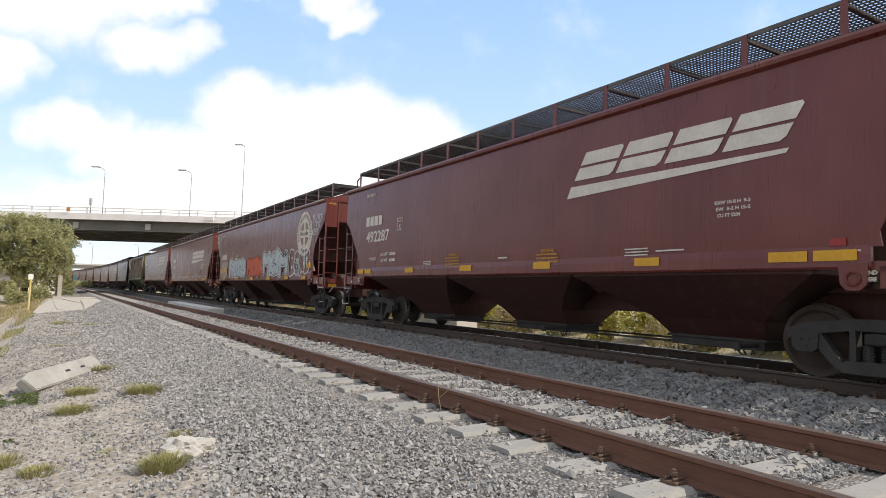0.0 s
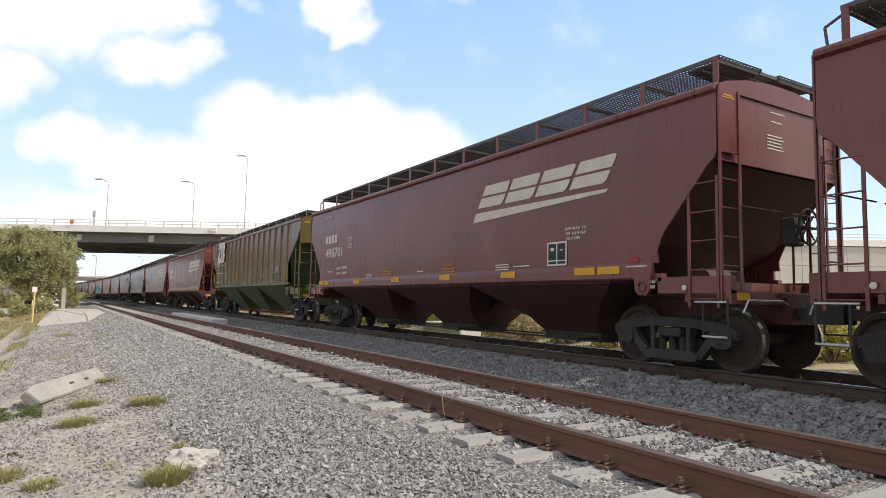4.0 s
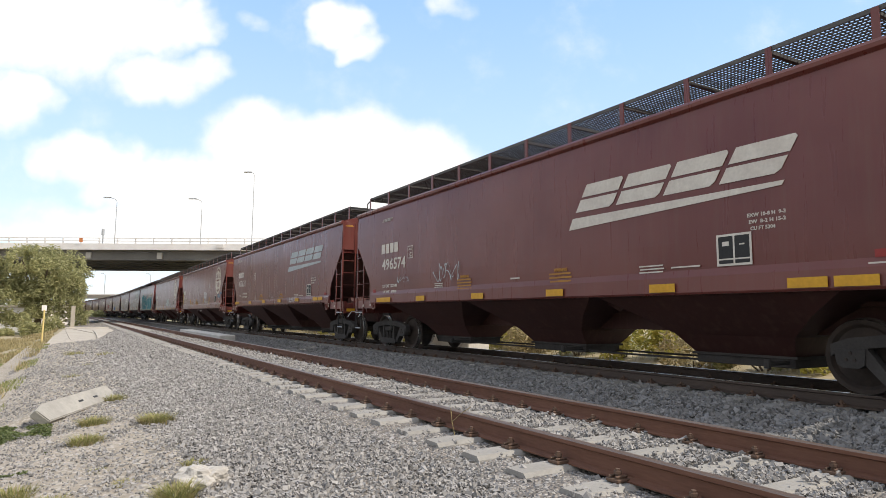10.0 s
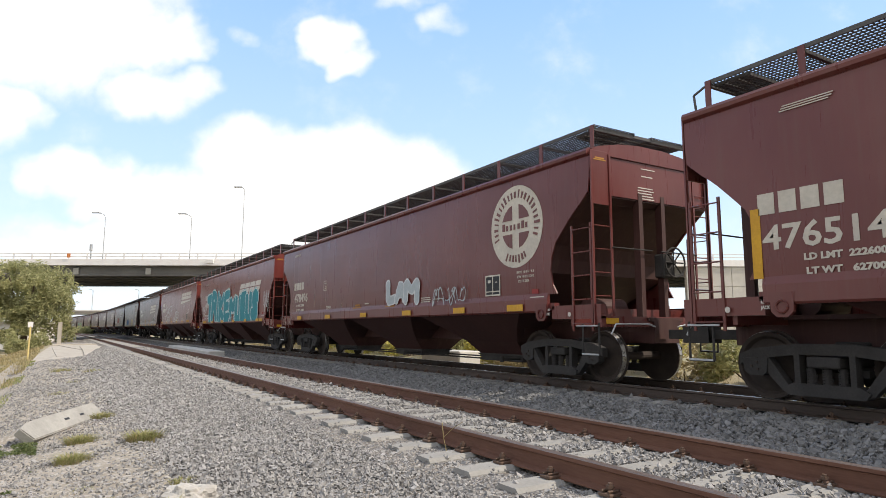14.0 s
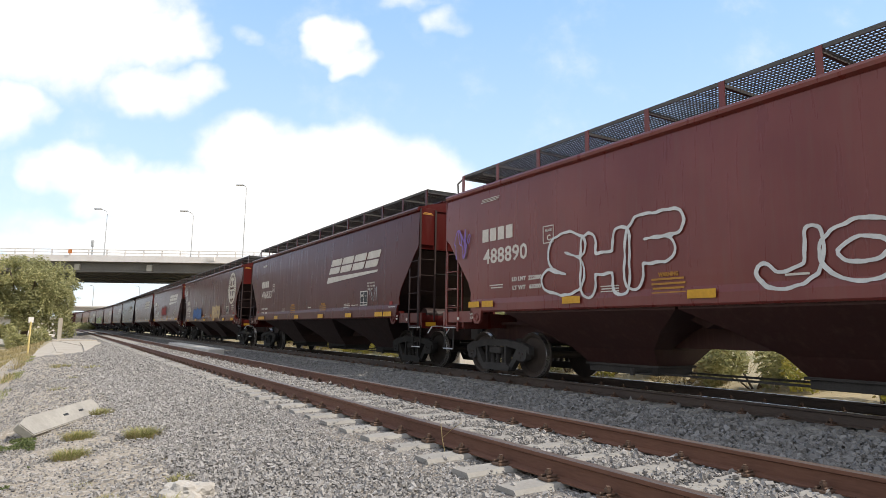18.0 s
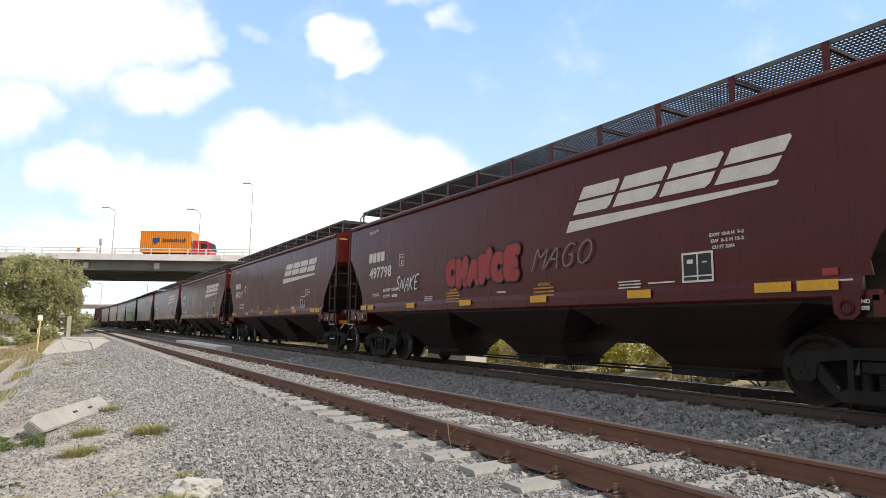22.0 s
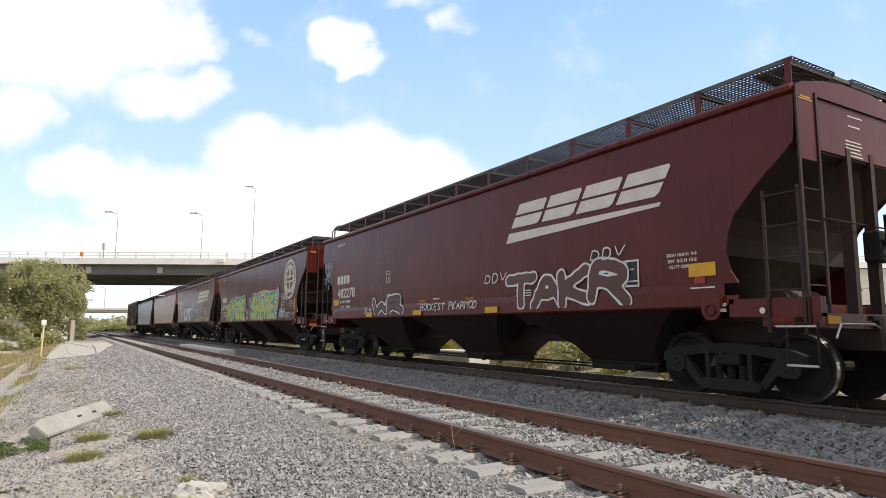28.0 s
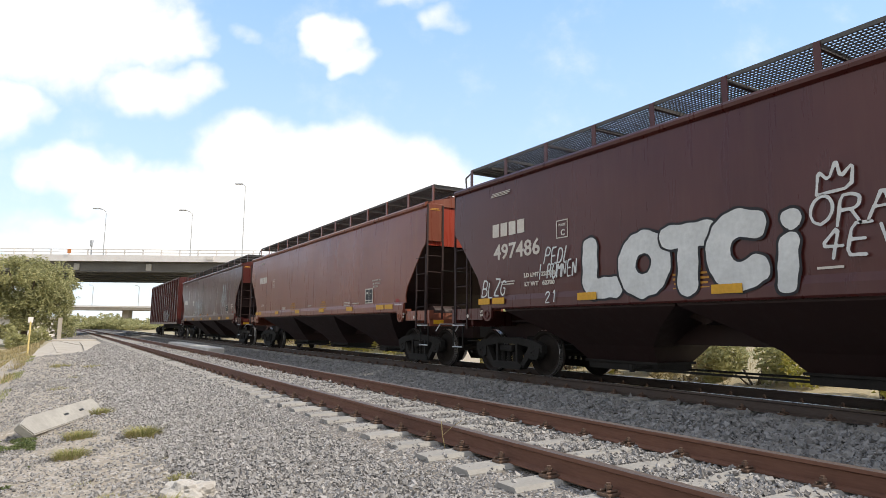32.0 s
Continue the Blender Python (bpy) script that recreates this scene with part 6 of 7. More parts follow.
              tag("DTB", "g_white", 8.0, 2.2, 0.26, 0.45), tag("21", "g_white", 8.1, 2.0, 0.24, 0.3), tag("KAZ", "g_white", 7.55, 1.62, 0.26, 0.5), tag("KAZ", "g_white", 7.6, 1.37, 0.14, 0.3), tag("**", "g_white", 9.9, 2.55, 0.2, 0.4), tag("RUST", "g_white", 12.9, 2.36, 0.26, 0.5), tag("PUNX!", "g_white", 12.9, 2.16, 0.26, 0.65), tag("* *", "g_white", 13.0, 1.98, 0.16, 0.5), tag("FORGE..", "g_white", 13.7, 2.12, 0.36, 1.3), tag("SHARE", "g_white", 13.45, 1.60, 0.2, 0.6), tag("RAINED OUT..", "g_white", 13.45, 1.40, 0.24, 1.7),)),
    dict(y0=397.59, coupled=17.35, kind="angled", number="497486", lmt="223300", lwt="62700", logo="slant", paint="dark_maroon", label="dark maroon covered hopper railcar, large logo and white graffiti", art=(piece("LOTCi", "g_white", "g_black", 4.2, 1.41, 1.22, 3.72, fat=0.16), tag("^", "g_white", 8.05, 2.55, 0.45, 0.5), tag("ORALE", "g_white", 7.95, 2.16, 0.46, 1.6), tag("4EVER", "g_white", 8.05, 1.78, 0.46, 1.55), tag("NRV2 OKA", "g_white", 9.9, 1.95, 0.42, 2.4, 0.1), tag("BLUNG!", "g_white", 10.2, 1.42, 0.24, 1.2), loops(131, "g_faint", 12.4, 2.2, 1.6, 0.5, 5, 0.03), tag("CABLOC", "g_white", 13.2, 1.8, 0.28, 1.0), tag("PEDL", "g_white", 3.15, 2.12, 0.36, 0.7), tag("I ROMNEN", "g_white", 2.95, 1.86, 0.34, 1.05), tag("21", "g_white", 3.15, 1.42, 0.26, 0.35), tag("BLZG", "g_white", 1.15, 1.58, 0.40, 0.85),)),
    dict(y0=415.39, coupled=17.8, kind="angled", number="", logo=None, paint="rust_brown", ends="orange_red", label="sun-faded brown covered hopper railcar with bright red ends"),
    dict(y0=434.99, coupled=19.5, kind="curved", number="", logo=None, paint="dark_maroon", label="dusty dark maroon covered hopper railcar with pale scribbles", art=(loops(141, "g_silver", 5.5, 1.6, 2.4, 0.9, 6, 0.04), loops(142, "g_silver", 13.5, 2.0, 1.2, 1.2, 4, 0.05))),
]
for spec in CARS:
    hopper(spec)


def last_car():
    """An open-topped ribbed gondola brings up the rear."""
    L = 16.4
    spec = dict(y0=453.2, len=L)
    car = thing("gondola_car", "tall dark brown gondola railcar with upright ribs", "railcar", at=(MAIN, spec["y0"] - L / 2, 0), group="cars of the grain train")
    spec["car"] = car
    top, low = 4.62, 1.05
    for s in (-1, 1):
        part("side_wall", boxes(tuple(sorted((s * 1.48, s * 1.54))) + (-L / 2, L / 2, low, top)), "dark_maroon", car)
        part("top_rail", boxes(tuple(sorted((s * 1.46, s * 1.60))) + (-L / 2, L / 2, top - 0.12, top), bevel=0.02), "dark_maroon", car)
        part("side_sill", boxes(tuple(sorted((s * 1.46, s * 1.60))) + (-L / 2, L / 2, low, low + 0.16), bevel=0.02), "dark_maroon", car)
        for i in range(15):
            y = -L / 2 + 0.1 + i * (L - 0.2) / 14
            part("side_post", shared(("gpost", s), lambda: finish(boxes(tuple(sorted((s * 1.54, s * 1.63))) + (-0.07, 0.07, low + 0.16, top - 0.12)), "side_post", "dark_maroon")), None, car, at=(0, y, 0))
    for e in (-1, 1):
        part("end_wall", boxes((-1.48, 1.48) + tuple(sorted((e * (L / 2 - 0.06), e * L / 2))) + (low, top)), "dark_maroon", car)
        for x in (-1.0, -0.35, 0.35, 1.0):
            part("end_post", boxes((x - 0.06, x + 0.06) + tuple(sorted((e * L / 2, e * (L / 2 + 0.09)))) + (low, top)), "dark_maroon", car)
        part("coupler", shared(("coupler", e), lambda: coupler_mesh(e)), None, car, at=(0, e * L / 2, 0))
        truck(car, e * (L / 2 - 1.5))
    part("floor", boxes((-1.48, 1.48, -L / 2 + 0.06, L / 2 - 0.06, low, low + 0.1)), "steel_dark", car)
    part("centre_sill", boxes((-0.3, 0.3, -L / 2 - 0.2, L / 2 + 0.2, 0.7, 1.05)), "steel_dark", car)
    loops(151, "g_silver", 9.2, 1.3, 3.0, 0.9, 6, 0.06)(car, L)
    return spec


CARS.append(last_car())

# ---- overpass, far bridge and what stands round the tracks ----
SKEW = pose(0, 0, 0, 0, 0, -31.3)   # the overpass crosses the tracks at a slant: x along it, y away


def skewed(x, y, z=0.0):
    return SKEW @ Vector((x, y, z))


def overpass():
    o = thing("overpass", "grey concrete road overpass with pale parapet and railing", "bridge", at=SKEW, kind="structure")
    x0, x1 = -340, 150
    for i in range(6):
        y = 70.25 + i * 3.45
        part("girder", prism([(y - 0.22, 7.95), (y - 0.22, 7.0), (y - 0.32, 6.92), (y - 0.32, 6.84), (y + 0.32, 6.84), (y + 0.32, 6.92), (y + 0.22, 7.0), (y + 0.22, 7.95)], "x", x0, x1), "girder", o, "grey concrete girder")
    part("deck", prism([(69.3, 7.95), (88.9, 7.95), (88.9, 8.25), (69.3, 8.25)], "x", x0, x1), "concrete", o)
    part("soffit", prism([(70.5, 6.95), (87.3, 6.95), (87.3, 7.0), (70.5, 7.0)], "x", x0, x1), "girder", o, "underside between the girders, darkened for shade")
    for y in (69.2, 88.7):
        part("parapet", prism([(y, 7.95), (y + 0.3, 7.95), (y + 0.25, 8.66), (y + 0.05, 8.66)], "x", x0, x1), "rail_white", o, "pale concrete parapet")
        for z in (8.95, 9.28):
            part("railing", prism([(y + 0.1, z - 0.04), (y + 0.2, z - 0.04), (y + 0.2, z + 0.04), (y + 0.1, z + 0.04)], "x", x0, x1), "rail_white", o, "white metal railing")
    post = finish(boxes((-0.05, 0.05, 0.08, 0.22, 8.6, 9.3)), "railing_post", "rail_white")
    for i in range(62):
        part("railing_post", post, None, o, at=(-95 + i * 2.05, 69.2, 0))
    stub = finish(boxes((-0.3, 0.3, -0.12, 0.15, 7.0, 7.72), bevel=0.02), "bracket", "concrete_light")
    for i in range(14):
        part("bracket", stub, None, o, at=(-73.5 + i * 8.1, 69.95, 0))
    part("retaining_wall", boxes((27, 150, 69.45, 70.0, -1.2, 7.9)), "concrete", o)
    panel = finish(boxes((0.02, 2.48, 69.36, 69.46, 0.02, 2.18), bevel=0.02), "wall_panel", "concrete_light")
    for i in range(24):
        for k in range(4):
            part("wall_panel", panel, None, o, at=(27 + i * 2.5, 0, -0.9 + 2.2 * k))
    part("drain_box", boxes((-26.3, -25.5, 69.1, 69.3, 8.2, 8.62), bevel=0.01), "rail_white", o)
    for x in (-62, 24, 62):
        for y in (73, 79, 85):
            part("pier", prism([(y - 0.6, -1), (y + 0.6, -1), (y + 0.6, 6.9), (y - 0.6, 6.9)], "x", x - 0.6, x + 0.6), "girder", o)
    return o


overpass()


def street_lamp(x, y, z0, z1, arm):
    lp = thing("street_lamp", "slim grey street lamp with a curved arm on the overpass", "street lamp", at=SKEW @ Matrix.Translation((x, y, z0)), group="lamps on the overpass")
    h = z1 - z0
    bm = bmesh.new()
    bmesh.ops.create_cone(bm, cap_ends=True, segments=8, radius1=0.06, radius2=0.035, depth=h, matrix=Matrix.Translation((0, 0, h / 2)))
    part("pole", bm, "lamp_grey", lp)
    pts = [(0, 0, h)] + [(-arm * (1 - math.cos(a)) , 0, h + 0.55 * math.sin(a) * abs(arm)) for a in (0.4, 0.8, 1.2, 1.5)]
    part("arm", pipe(pts, 0.04), "lamp_grey", lp)
    ex, _, ez = pts[-1]
    part("lamp_head", boxes((ex - 0.55 * (1 if arm > 0 else -1) - 0.15, ex + 0.2, -0.12, 0.12, ez - 0.03, ez + 0.11), bevel=0.03), "lamp_grey", lp)


for x, z1, arm in ((-51.8, 13.5, 0.9), (-38.0, 13.4, 0.9), (-28.3, 13.3, 0.9), (-22.5, 16.6, 0.5)):
    street_lamp(x, 69.5, 8.6, z1, arm)
sp = thing("signal_post", "short dark post on the overpass parapet", "post", at=SKEW @ Matrix.Translation((-39.3, 69.4, 8.6)))
part("post", rods(((0, 0, 0), (0, 0, 1.5)), r=0.07), "lamp_grey", sp)
part("head", boxes((-0.16, 0.12, -0.12, 0.12, 1.0, 1.75), bevel=0.04), "lamp_grey", sp)
mk = thing("orange_marker", "orange marker panel on the overpass railing", "sign", at=SKEW @ Matrix.Translation((-41.6, 69.15, 8.6)))
part("panel", boxes((-0.2, 0.2, -0.03, 0.0, 0.2, 0.65)), mat("orange_panel", surface, c1=(0.7, 0.25, 0.08), c2=(0.6, 0.2, 0.06), rough=0.6), mk)


def far_bridge():
    o = thing("far_bridge", "distant flat concrete bridge on a single pier", "bridge", at=SKEW, kind="structure")
    part("deck", prism([(232, 6.4), (244, 6.4), (244, 7.5), (232, 7.5)], "x", -320, 120), "concrete", o)
    part("parapet", prism([(231.7, 7.4), (232, 7.4), (232, 8.0), (231.7, 8.0)], "x", -320, 120), "rail_white", o)
    for x in (-190, -119, -48):
        part("pier", prism([(236, -1), (239, -1), (239, 6.4), (236, 6.4)], "x", x - 1.2, x + 1.2), "concrete", o)
    for x in (-129.5, -112.5):
        lp = thing("street_lamp", "distant slim street lamp on the far bridge", "street lamp", at=SKEW @ Matrix.Translation((x, 232, 7.5)), group="lamps on the far bridge")
        part("pole", rods(((0, 0, 0), (0, 0, 7.5)), r=0.12), "lamp_grey", lp)
        part("arm", pipe([(0, 0, 7.5), (-0.6, 0, 8.0), (-1.6, 0, 8.1)], 0.1), "lamp_grey", lp)


far_bridge()


# -- plants --
def crown_points(rng, n, lobes):
    """Points through lobes (cx, cy, cz, rx, ry, rz), denser towards their skins."""
    out = []
    w = np.array([l[3] * l[4] * l[5] for l in lobes])
    pick = rng.choice(len(lobes), n, p=w / w.sum())
    d = rng.normal(0, 1, (n, 3))
    d /= np.linalg.norm(d, axis=1)[:, None]
    r = rng.uniform(0.35, 1.0, n) ** 0.5
    lob = np.array(lobes)
    return lob[pick, :3] + d * r[:, None] * lob[pick, 3:]


def limb_mesh(branches):
    bm = bmesh.new()
    for a, b, r0, r1 in branches:
        a, b = Vector(a), Vector(b)
        d = b - a
        bmesh.ops.create_cone(bm, cap_ends=True, segments=7, radius1=r0, radius2=r1, depth=d.length, matrix=Matrix.Translation((a + b) / 2) @ d.to_track_quat("Z", "Y").to_matrix().to_4x4())
    return bm


def further(x, y, z, k=1.3):
    """Sets a plant drawn at nursery size back to its true distance and size."""
    return Matrix.Translation((x * k, y * k, 0.93 + (z - 0.93) * k)) @ Matrix.Scale(k, 4)


def big_tree():
    base = skewed(-30.55, 46)
    t = thing("pepper_tree", "broad olive-green weeping tree with a ragged crown", "tree", at=further(base.x, base.y, -0.45))
    rng = np.random.default_rng(40)
    br = [((0, 0, 0), (0.1, 0.0, 1.2), 0.28, 0.22)]
    tips = []
    for i in range(9):
        a = 2 * math.pi * i / 9
        p = (0.1 + 1.1 * math.cos(a), 1.0 * math.sin(a), 2.6 + 0.5 * math.sin(i * 2.1))
        q = (0.1 + 2.3 * math.cos(a), 2.1 * math.sin(a), 4.2 + 0.9 * math.sin(i * 1.3))
        br += [((0.1, 0, 1.2), p, 0.16, 0.10), (p, q, 0.10, 0.04)]
        tips.append(q)
    part("trunk", limb_mesh(br), "bark", t)
    lobes = [(q[0], q[1], q[2] + 0.2, 1.15, 1.15, 1.0) for q in tips] + [(0, 0, 5.6, 1.7, 1.6, 0.9), (0, 0, 3.8, 2.4, 2.2, 1.5), (-2.6, 0, 3.6, 1.2, 1.2, 1.3), (2.3, 0, 3.3, 0.8, 1.1, 1.7), (1.9, -1.2, 2.2, 1.0, 1.0, 1.3), (-1.6, -1.4, 2.2, 1.3, 1.0, 1.4), (0.3, -1.8, 2.6, 1.4, 0.9, 1.4), (2.3, -0.6, 1.2, 1.1, 1.0, 0.9), (-0.6, -1.6, 1.2, 1.4, 1.0, 0.8)]
    c = crown_points(rng, 7600, lobes)
    # short hanging sprays: several leaves below each point
    sprays = np.concatenate([c + np.array([0, 0, -0.13 * k]) + rng.normal(0, 0.05, c.shape) for k in range(5)])
    gap = np.array([noise.noise((p[0] * 0.9, p[1] * 0.9, p[2] * 0.9)) for p in sprays])
    sprays = sprays[(gap > -0.26) & (sprays[:, 2] > 0.35)]
    part("crown", soup("crown", "leaf_olive", leaves(41, sprays, np.full(len(sprays), 0.115), 1.1), QUAD), None, t)


big_tree()


def shrub(name, label, seed, at, lobes, n, size, material, group=""):
    rng = np.random.default_rng(seed)
    t = thing(name, label, "shrub", at=at, group=group)
    br = [((0, 0, -0.1), (l[0] * 0.7, l[1] * 0.7, max(0.15, l[2])), 0.03, 0.012) for l in lobes]
    part("stem", limb_mesh(br), "bark", t)
    c = crown_points(rng, n, lobes)
    c = c[c[:, 2] > 0.02]
    part("foliage", soup("foliage", material, leaves(seed + 1, c, np.full(len(c), size), 0.9), QUAD), None, t)


def rand_lobes(seed, n, w, h):
    rng = random.Random(seed)
    return [(rng.uniform(-w, w), rng.uniform(-w, w) * 0.6, h * rng.uniform(0.3, 0.6), w * rng.uniform(0.35, 0.6), w * rng.uniform(0.3, 0.5), h * rng.uniform(0.3, 0.45)) for _ in range(n)]


for i, (x, y, w, h, m) in enumerate([(-27.1, 41.5, 0.7, 1.2, "leaf_olive"), (-27.6, 42, 1.2, 1.9, "leaf_olive"), (-31, 42, 1.0, 0.8, "leaf_olive"), (-34, 44, 1.2, 0.8, "leaf_olive")]):
    p = skewed(x, y)
    shrub("shrub", "green shrub in dry grass beside the big tree", 60 + 2 * i, further(p.x, p.y, -0.9), rand_lobes(i, 7, w, h), 2600, 0.11, m, "shrubs by the big tree")
# low growth behind the train, glimpsed between the hopper bays
for i in range(40):
    y = 1.5 + i * 1.75
    x = 14.6 + 2.2 * ((i * 37) % 10) / 10 + 0.03 * y
    m = ("leaf_yellow", "leaf_olive", "straw", "leaf_yellow")[i % 4]
    shrub("shrub", {"leaf_yellow": "yellowing", "straw": "dry straw-coloured", "leaf_olive": "olive-green"}[m] + " shrub behind the main track", 100 + 2 * i, (x, y, ground_z(x, y) - 0.05), rand_lobes(20 + i, 6, 1.05, 1.5 + 0.5 * ((i * 13) % 5) / 5), 1700, 0.10, m, "shrubs behind the main track")


def far_wood(name, label, seed, spots, material, n, size):
    rng = np.random.default_rng(seed)
    pts = []
    for x, y, w, h in spots:
        p = skewed(x, y)
        lob = [(p.x + rng.uniform(-w, w), p.y + rng.uniform(-w, w), h * rng.uniform(0.2, 0.6), w * 0.6, w * 0.6, h * 0.42) for _ in range(6)]
        pts.append(crown_points(rng, n, lob))
    c = np.concatenate(pts)
    c = c[c[:, 2] > -0.6]
    solid(name, soup(name, material, leaves(seed, c, np.full(len(c), size), 1.2), QUAD), None, label, "trees", kind="stuff")


far_wood("green_bank", "bright green bushes on a far bank", 301, [(-84 + 3.0 * i, 150, 3.2, 2.0 + 0.5 * math.sin(i)) for i in range(7)], "leaf_olive", 1100, 0.30)
far_wood("far_trees", "hazy far trees beyond the bridges", 303, [(-150 + 8 * i, 205 + 3 * math.sin(i), 5, 4.4 + 1.2 * math.sin(i * 1.7)) for i in range(9)], "leaf_olive", 800, 0.6)
far_wood("tree_line", "line of trees behind the train", 305, [(-35 + 9 * i, 110 + 6 * math.sin(i * 2.0), 6, 6 + 2.5 * math.sin(i * 1.3)) for i in range(16)], "leaf_olive", 800, 0.5)


# -- masonry and small things beside the tracks --
ap = thing("concrete_apron", "pale concrete culvert apron flush with the gravel", "culvert", kind="structure")
top = bmesh.new()
hub = top.verts.new((0.1, 40.0, -0.33))
rim = [top.verts.new(p) for p in ((-1.5, 22.6, -0.64), (-0.5, 26.6, -0.40), (0.97, 31.8, -0.285), (1.2, 43.0, -0.29), (0.0, 55.6, -0.33), (-0.5, 55.6, -0.36), (-0.75, 45.0, -0.40), (-1.0, 35.0, -0.46))]
for i in range(8):
    top.faces.new((hub, rim[i], rim[(i + 1) % 8]))
part("slab", top, "concrete", ap)
part("slab", prism([(0.0, 34.0), (1.2, 33.5), (2.6, 51.0), (2.5, 62.0), (-0.4, 62.0), (-0.3, 50.0)], "z", -0.9, -0.325), "concrete", ap, "lower concrete slab in the joints")
part("slab", prism([(1.05, 32.0), (2.0, 40.0), (2.67, 51.0), (1.32, 51.0), (1.28, 43.0)], "z", -0.8, -0.272), "concrete", ap)
part("slab", prism([(-0.4, 56.0), (0.05, 55.9), (1.24, 43.6), (1.28, 51.3), (2.6, 51.3), (2.5, 62), (-0.4, 62)], "z", -0.8, -0.288), "concrete", ap)
skirt = bmesh.new()
edge = [(-1.5, 22.6), (-1.0, 35.0), (-0.75, 45.0), (-0.5, 55.6)]
edge_z = (-0.662, -0.462, -0.402, -0.362)
rows = [[skirt.verts.new((x, y, z)) for (x, y), z in zip(edge, edge_z)], [skirt.verts.new((x - 1.0, y - 0.3, -1.25)) for x, y in edge]]
for i in range(3):
    skirt.faces.new((rows[0][i], rows[0][i + 1], rows[1][i + 1], rows[1][i]))
part("slope", skirt, "concrete", ap, "sloping concrete edge")
part("kerb", boxes((-0.35, 2.6, 56.5, 58.0, -0.6, -0.22), bevel=0.03), "concrete", ap)
solid("concrete_pillar", boxes((-0.09, 0.21, 57.6, 57.9, -0.6, 1.45), bevel=0.02), "concrete", "square pale concrete pillar at the end of the apron", "pillar")
sl = thing("concrete_platform", "low pale concrete slab between the tracks", "slab", kind="structure")
part("slab", boxes((5.75, 6.45, 29.5, 41.5, -0.6, -0.04), bevel=0.03), "concrete_light", sl)
yp = thing("marker_post", "slim faded yellow marker post with a white top", "post", at=(-1.18, 35.8, -0.9))
part("post", rods(((0, 0, 0), (0.02, 0, 1.95)), r=0.038, n=8), "post_yellow", yp)
part("top_plate", boxes((-0.09, 0.12, -0.02, 0.02, 1.9, 2.16), bevel=0.01), "rail_white", yp, "white plate")


def broken_kerb():
    m = pose(0.14, 9.5, -0.235, 46, 0, 66.5)
    k = thing("broken_tie", "broken grey concrete tie with two slots, lying in the gravel", "railway tie", at=m)
    bm = bmesh.new()
    L, w, h = 1.0, 0.135, 0.05
    prism([(-L, -w), (L - 0.05, -w + 0.02), (L, 0.02), (L - 0.03, w), (-L + 0.15, w - 0.02), (-L - 0.08, 0.05)], "z", -h, h, bm)
    bmesh.ops.bevel(bm, geom=bm.edges[:], offset=0.012, segments=2, affect="EDGES")
    part("body", bm, "old_tie", k)
    for x in (-0.02, 0.42):
        part("slot", boxes((x - 0.06, x + 0.06, -0.014, 0.014, h - 0.05, h + 0.004)), "black", k, "dark lifting slot")


broken_kerb()


def soil_mound():
    """A low heap of crumbling soil on which the broken tie leans."""
    bm = bmesh.new()
    nx, ny = 34, 16
    rows = []
    for j in range(ny + 1):
        row = []
        for i in range(nx + 1):
            u, v = i / nx * 2 - 1, j / ny * 2 - 1
            d = max(0.0, 1 - u * u) * max(0.0, 1 - v * v)
            z = 0.20 * d + 0.05 * d * noise.noise((u * 5, v * 3, 4)) + 0.02 * noise.noise((u * 17, v * 9, 7)) * d - 0.03
            row.append(bm.verts.new((u * 1.0, v * 0.36, z)))
        rows.append(row)
    for a, b in zip(rows, rows[1:]):
        for i in range(nx):
            bm.faces.new((a[i], a[i + 1], b[i + 1], b[i]))
    return bm


solid("soil_mound", soil_mound(), "dirt", "low mound of crumbling tan soil under the broken tie", "soil", at=pose(0.02, 9.72, -0.37, 0, 0, 66.5), smooth=True)
solid("concrete_block", boxes((11.7, 12.6, 18.2, 20.8, -1.0, 0.20), bevel=0.04), "concrete_light", "low pale concrete block beyond the main track", "block")


def boulder(seed, r, material):
    bm = bmesh.new()
    bmesh.ops.create_icosphere(bm, subdivisions=4, radius=r)
    for v in bm.verts:
        n = noise.noise(v.co * (1.6 / r) + Vector((seed, 0, 0))) * 0.35 + abs(noise.noise(v.co * (3 / r) + Vector((seed, 3, 0)))) * 0.25 + noise.noise(v.co * (11 / r)) * 0.05
        v.co *= 1 + n
        v.co.z *= 0.62
    return finish(bm, "rock", material)


solid("rock", boulder(2.0, 0.17, "rock"), None, "pale broken rock lying in the gravel", "rock", at=pose(0.88, 4.86, -0.255, 0, 8, 30))


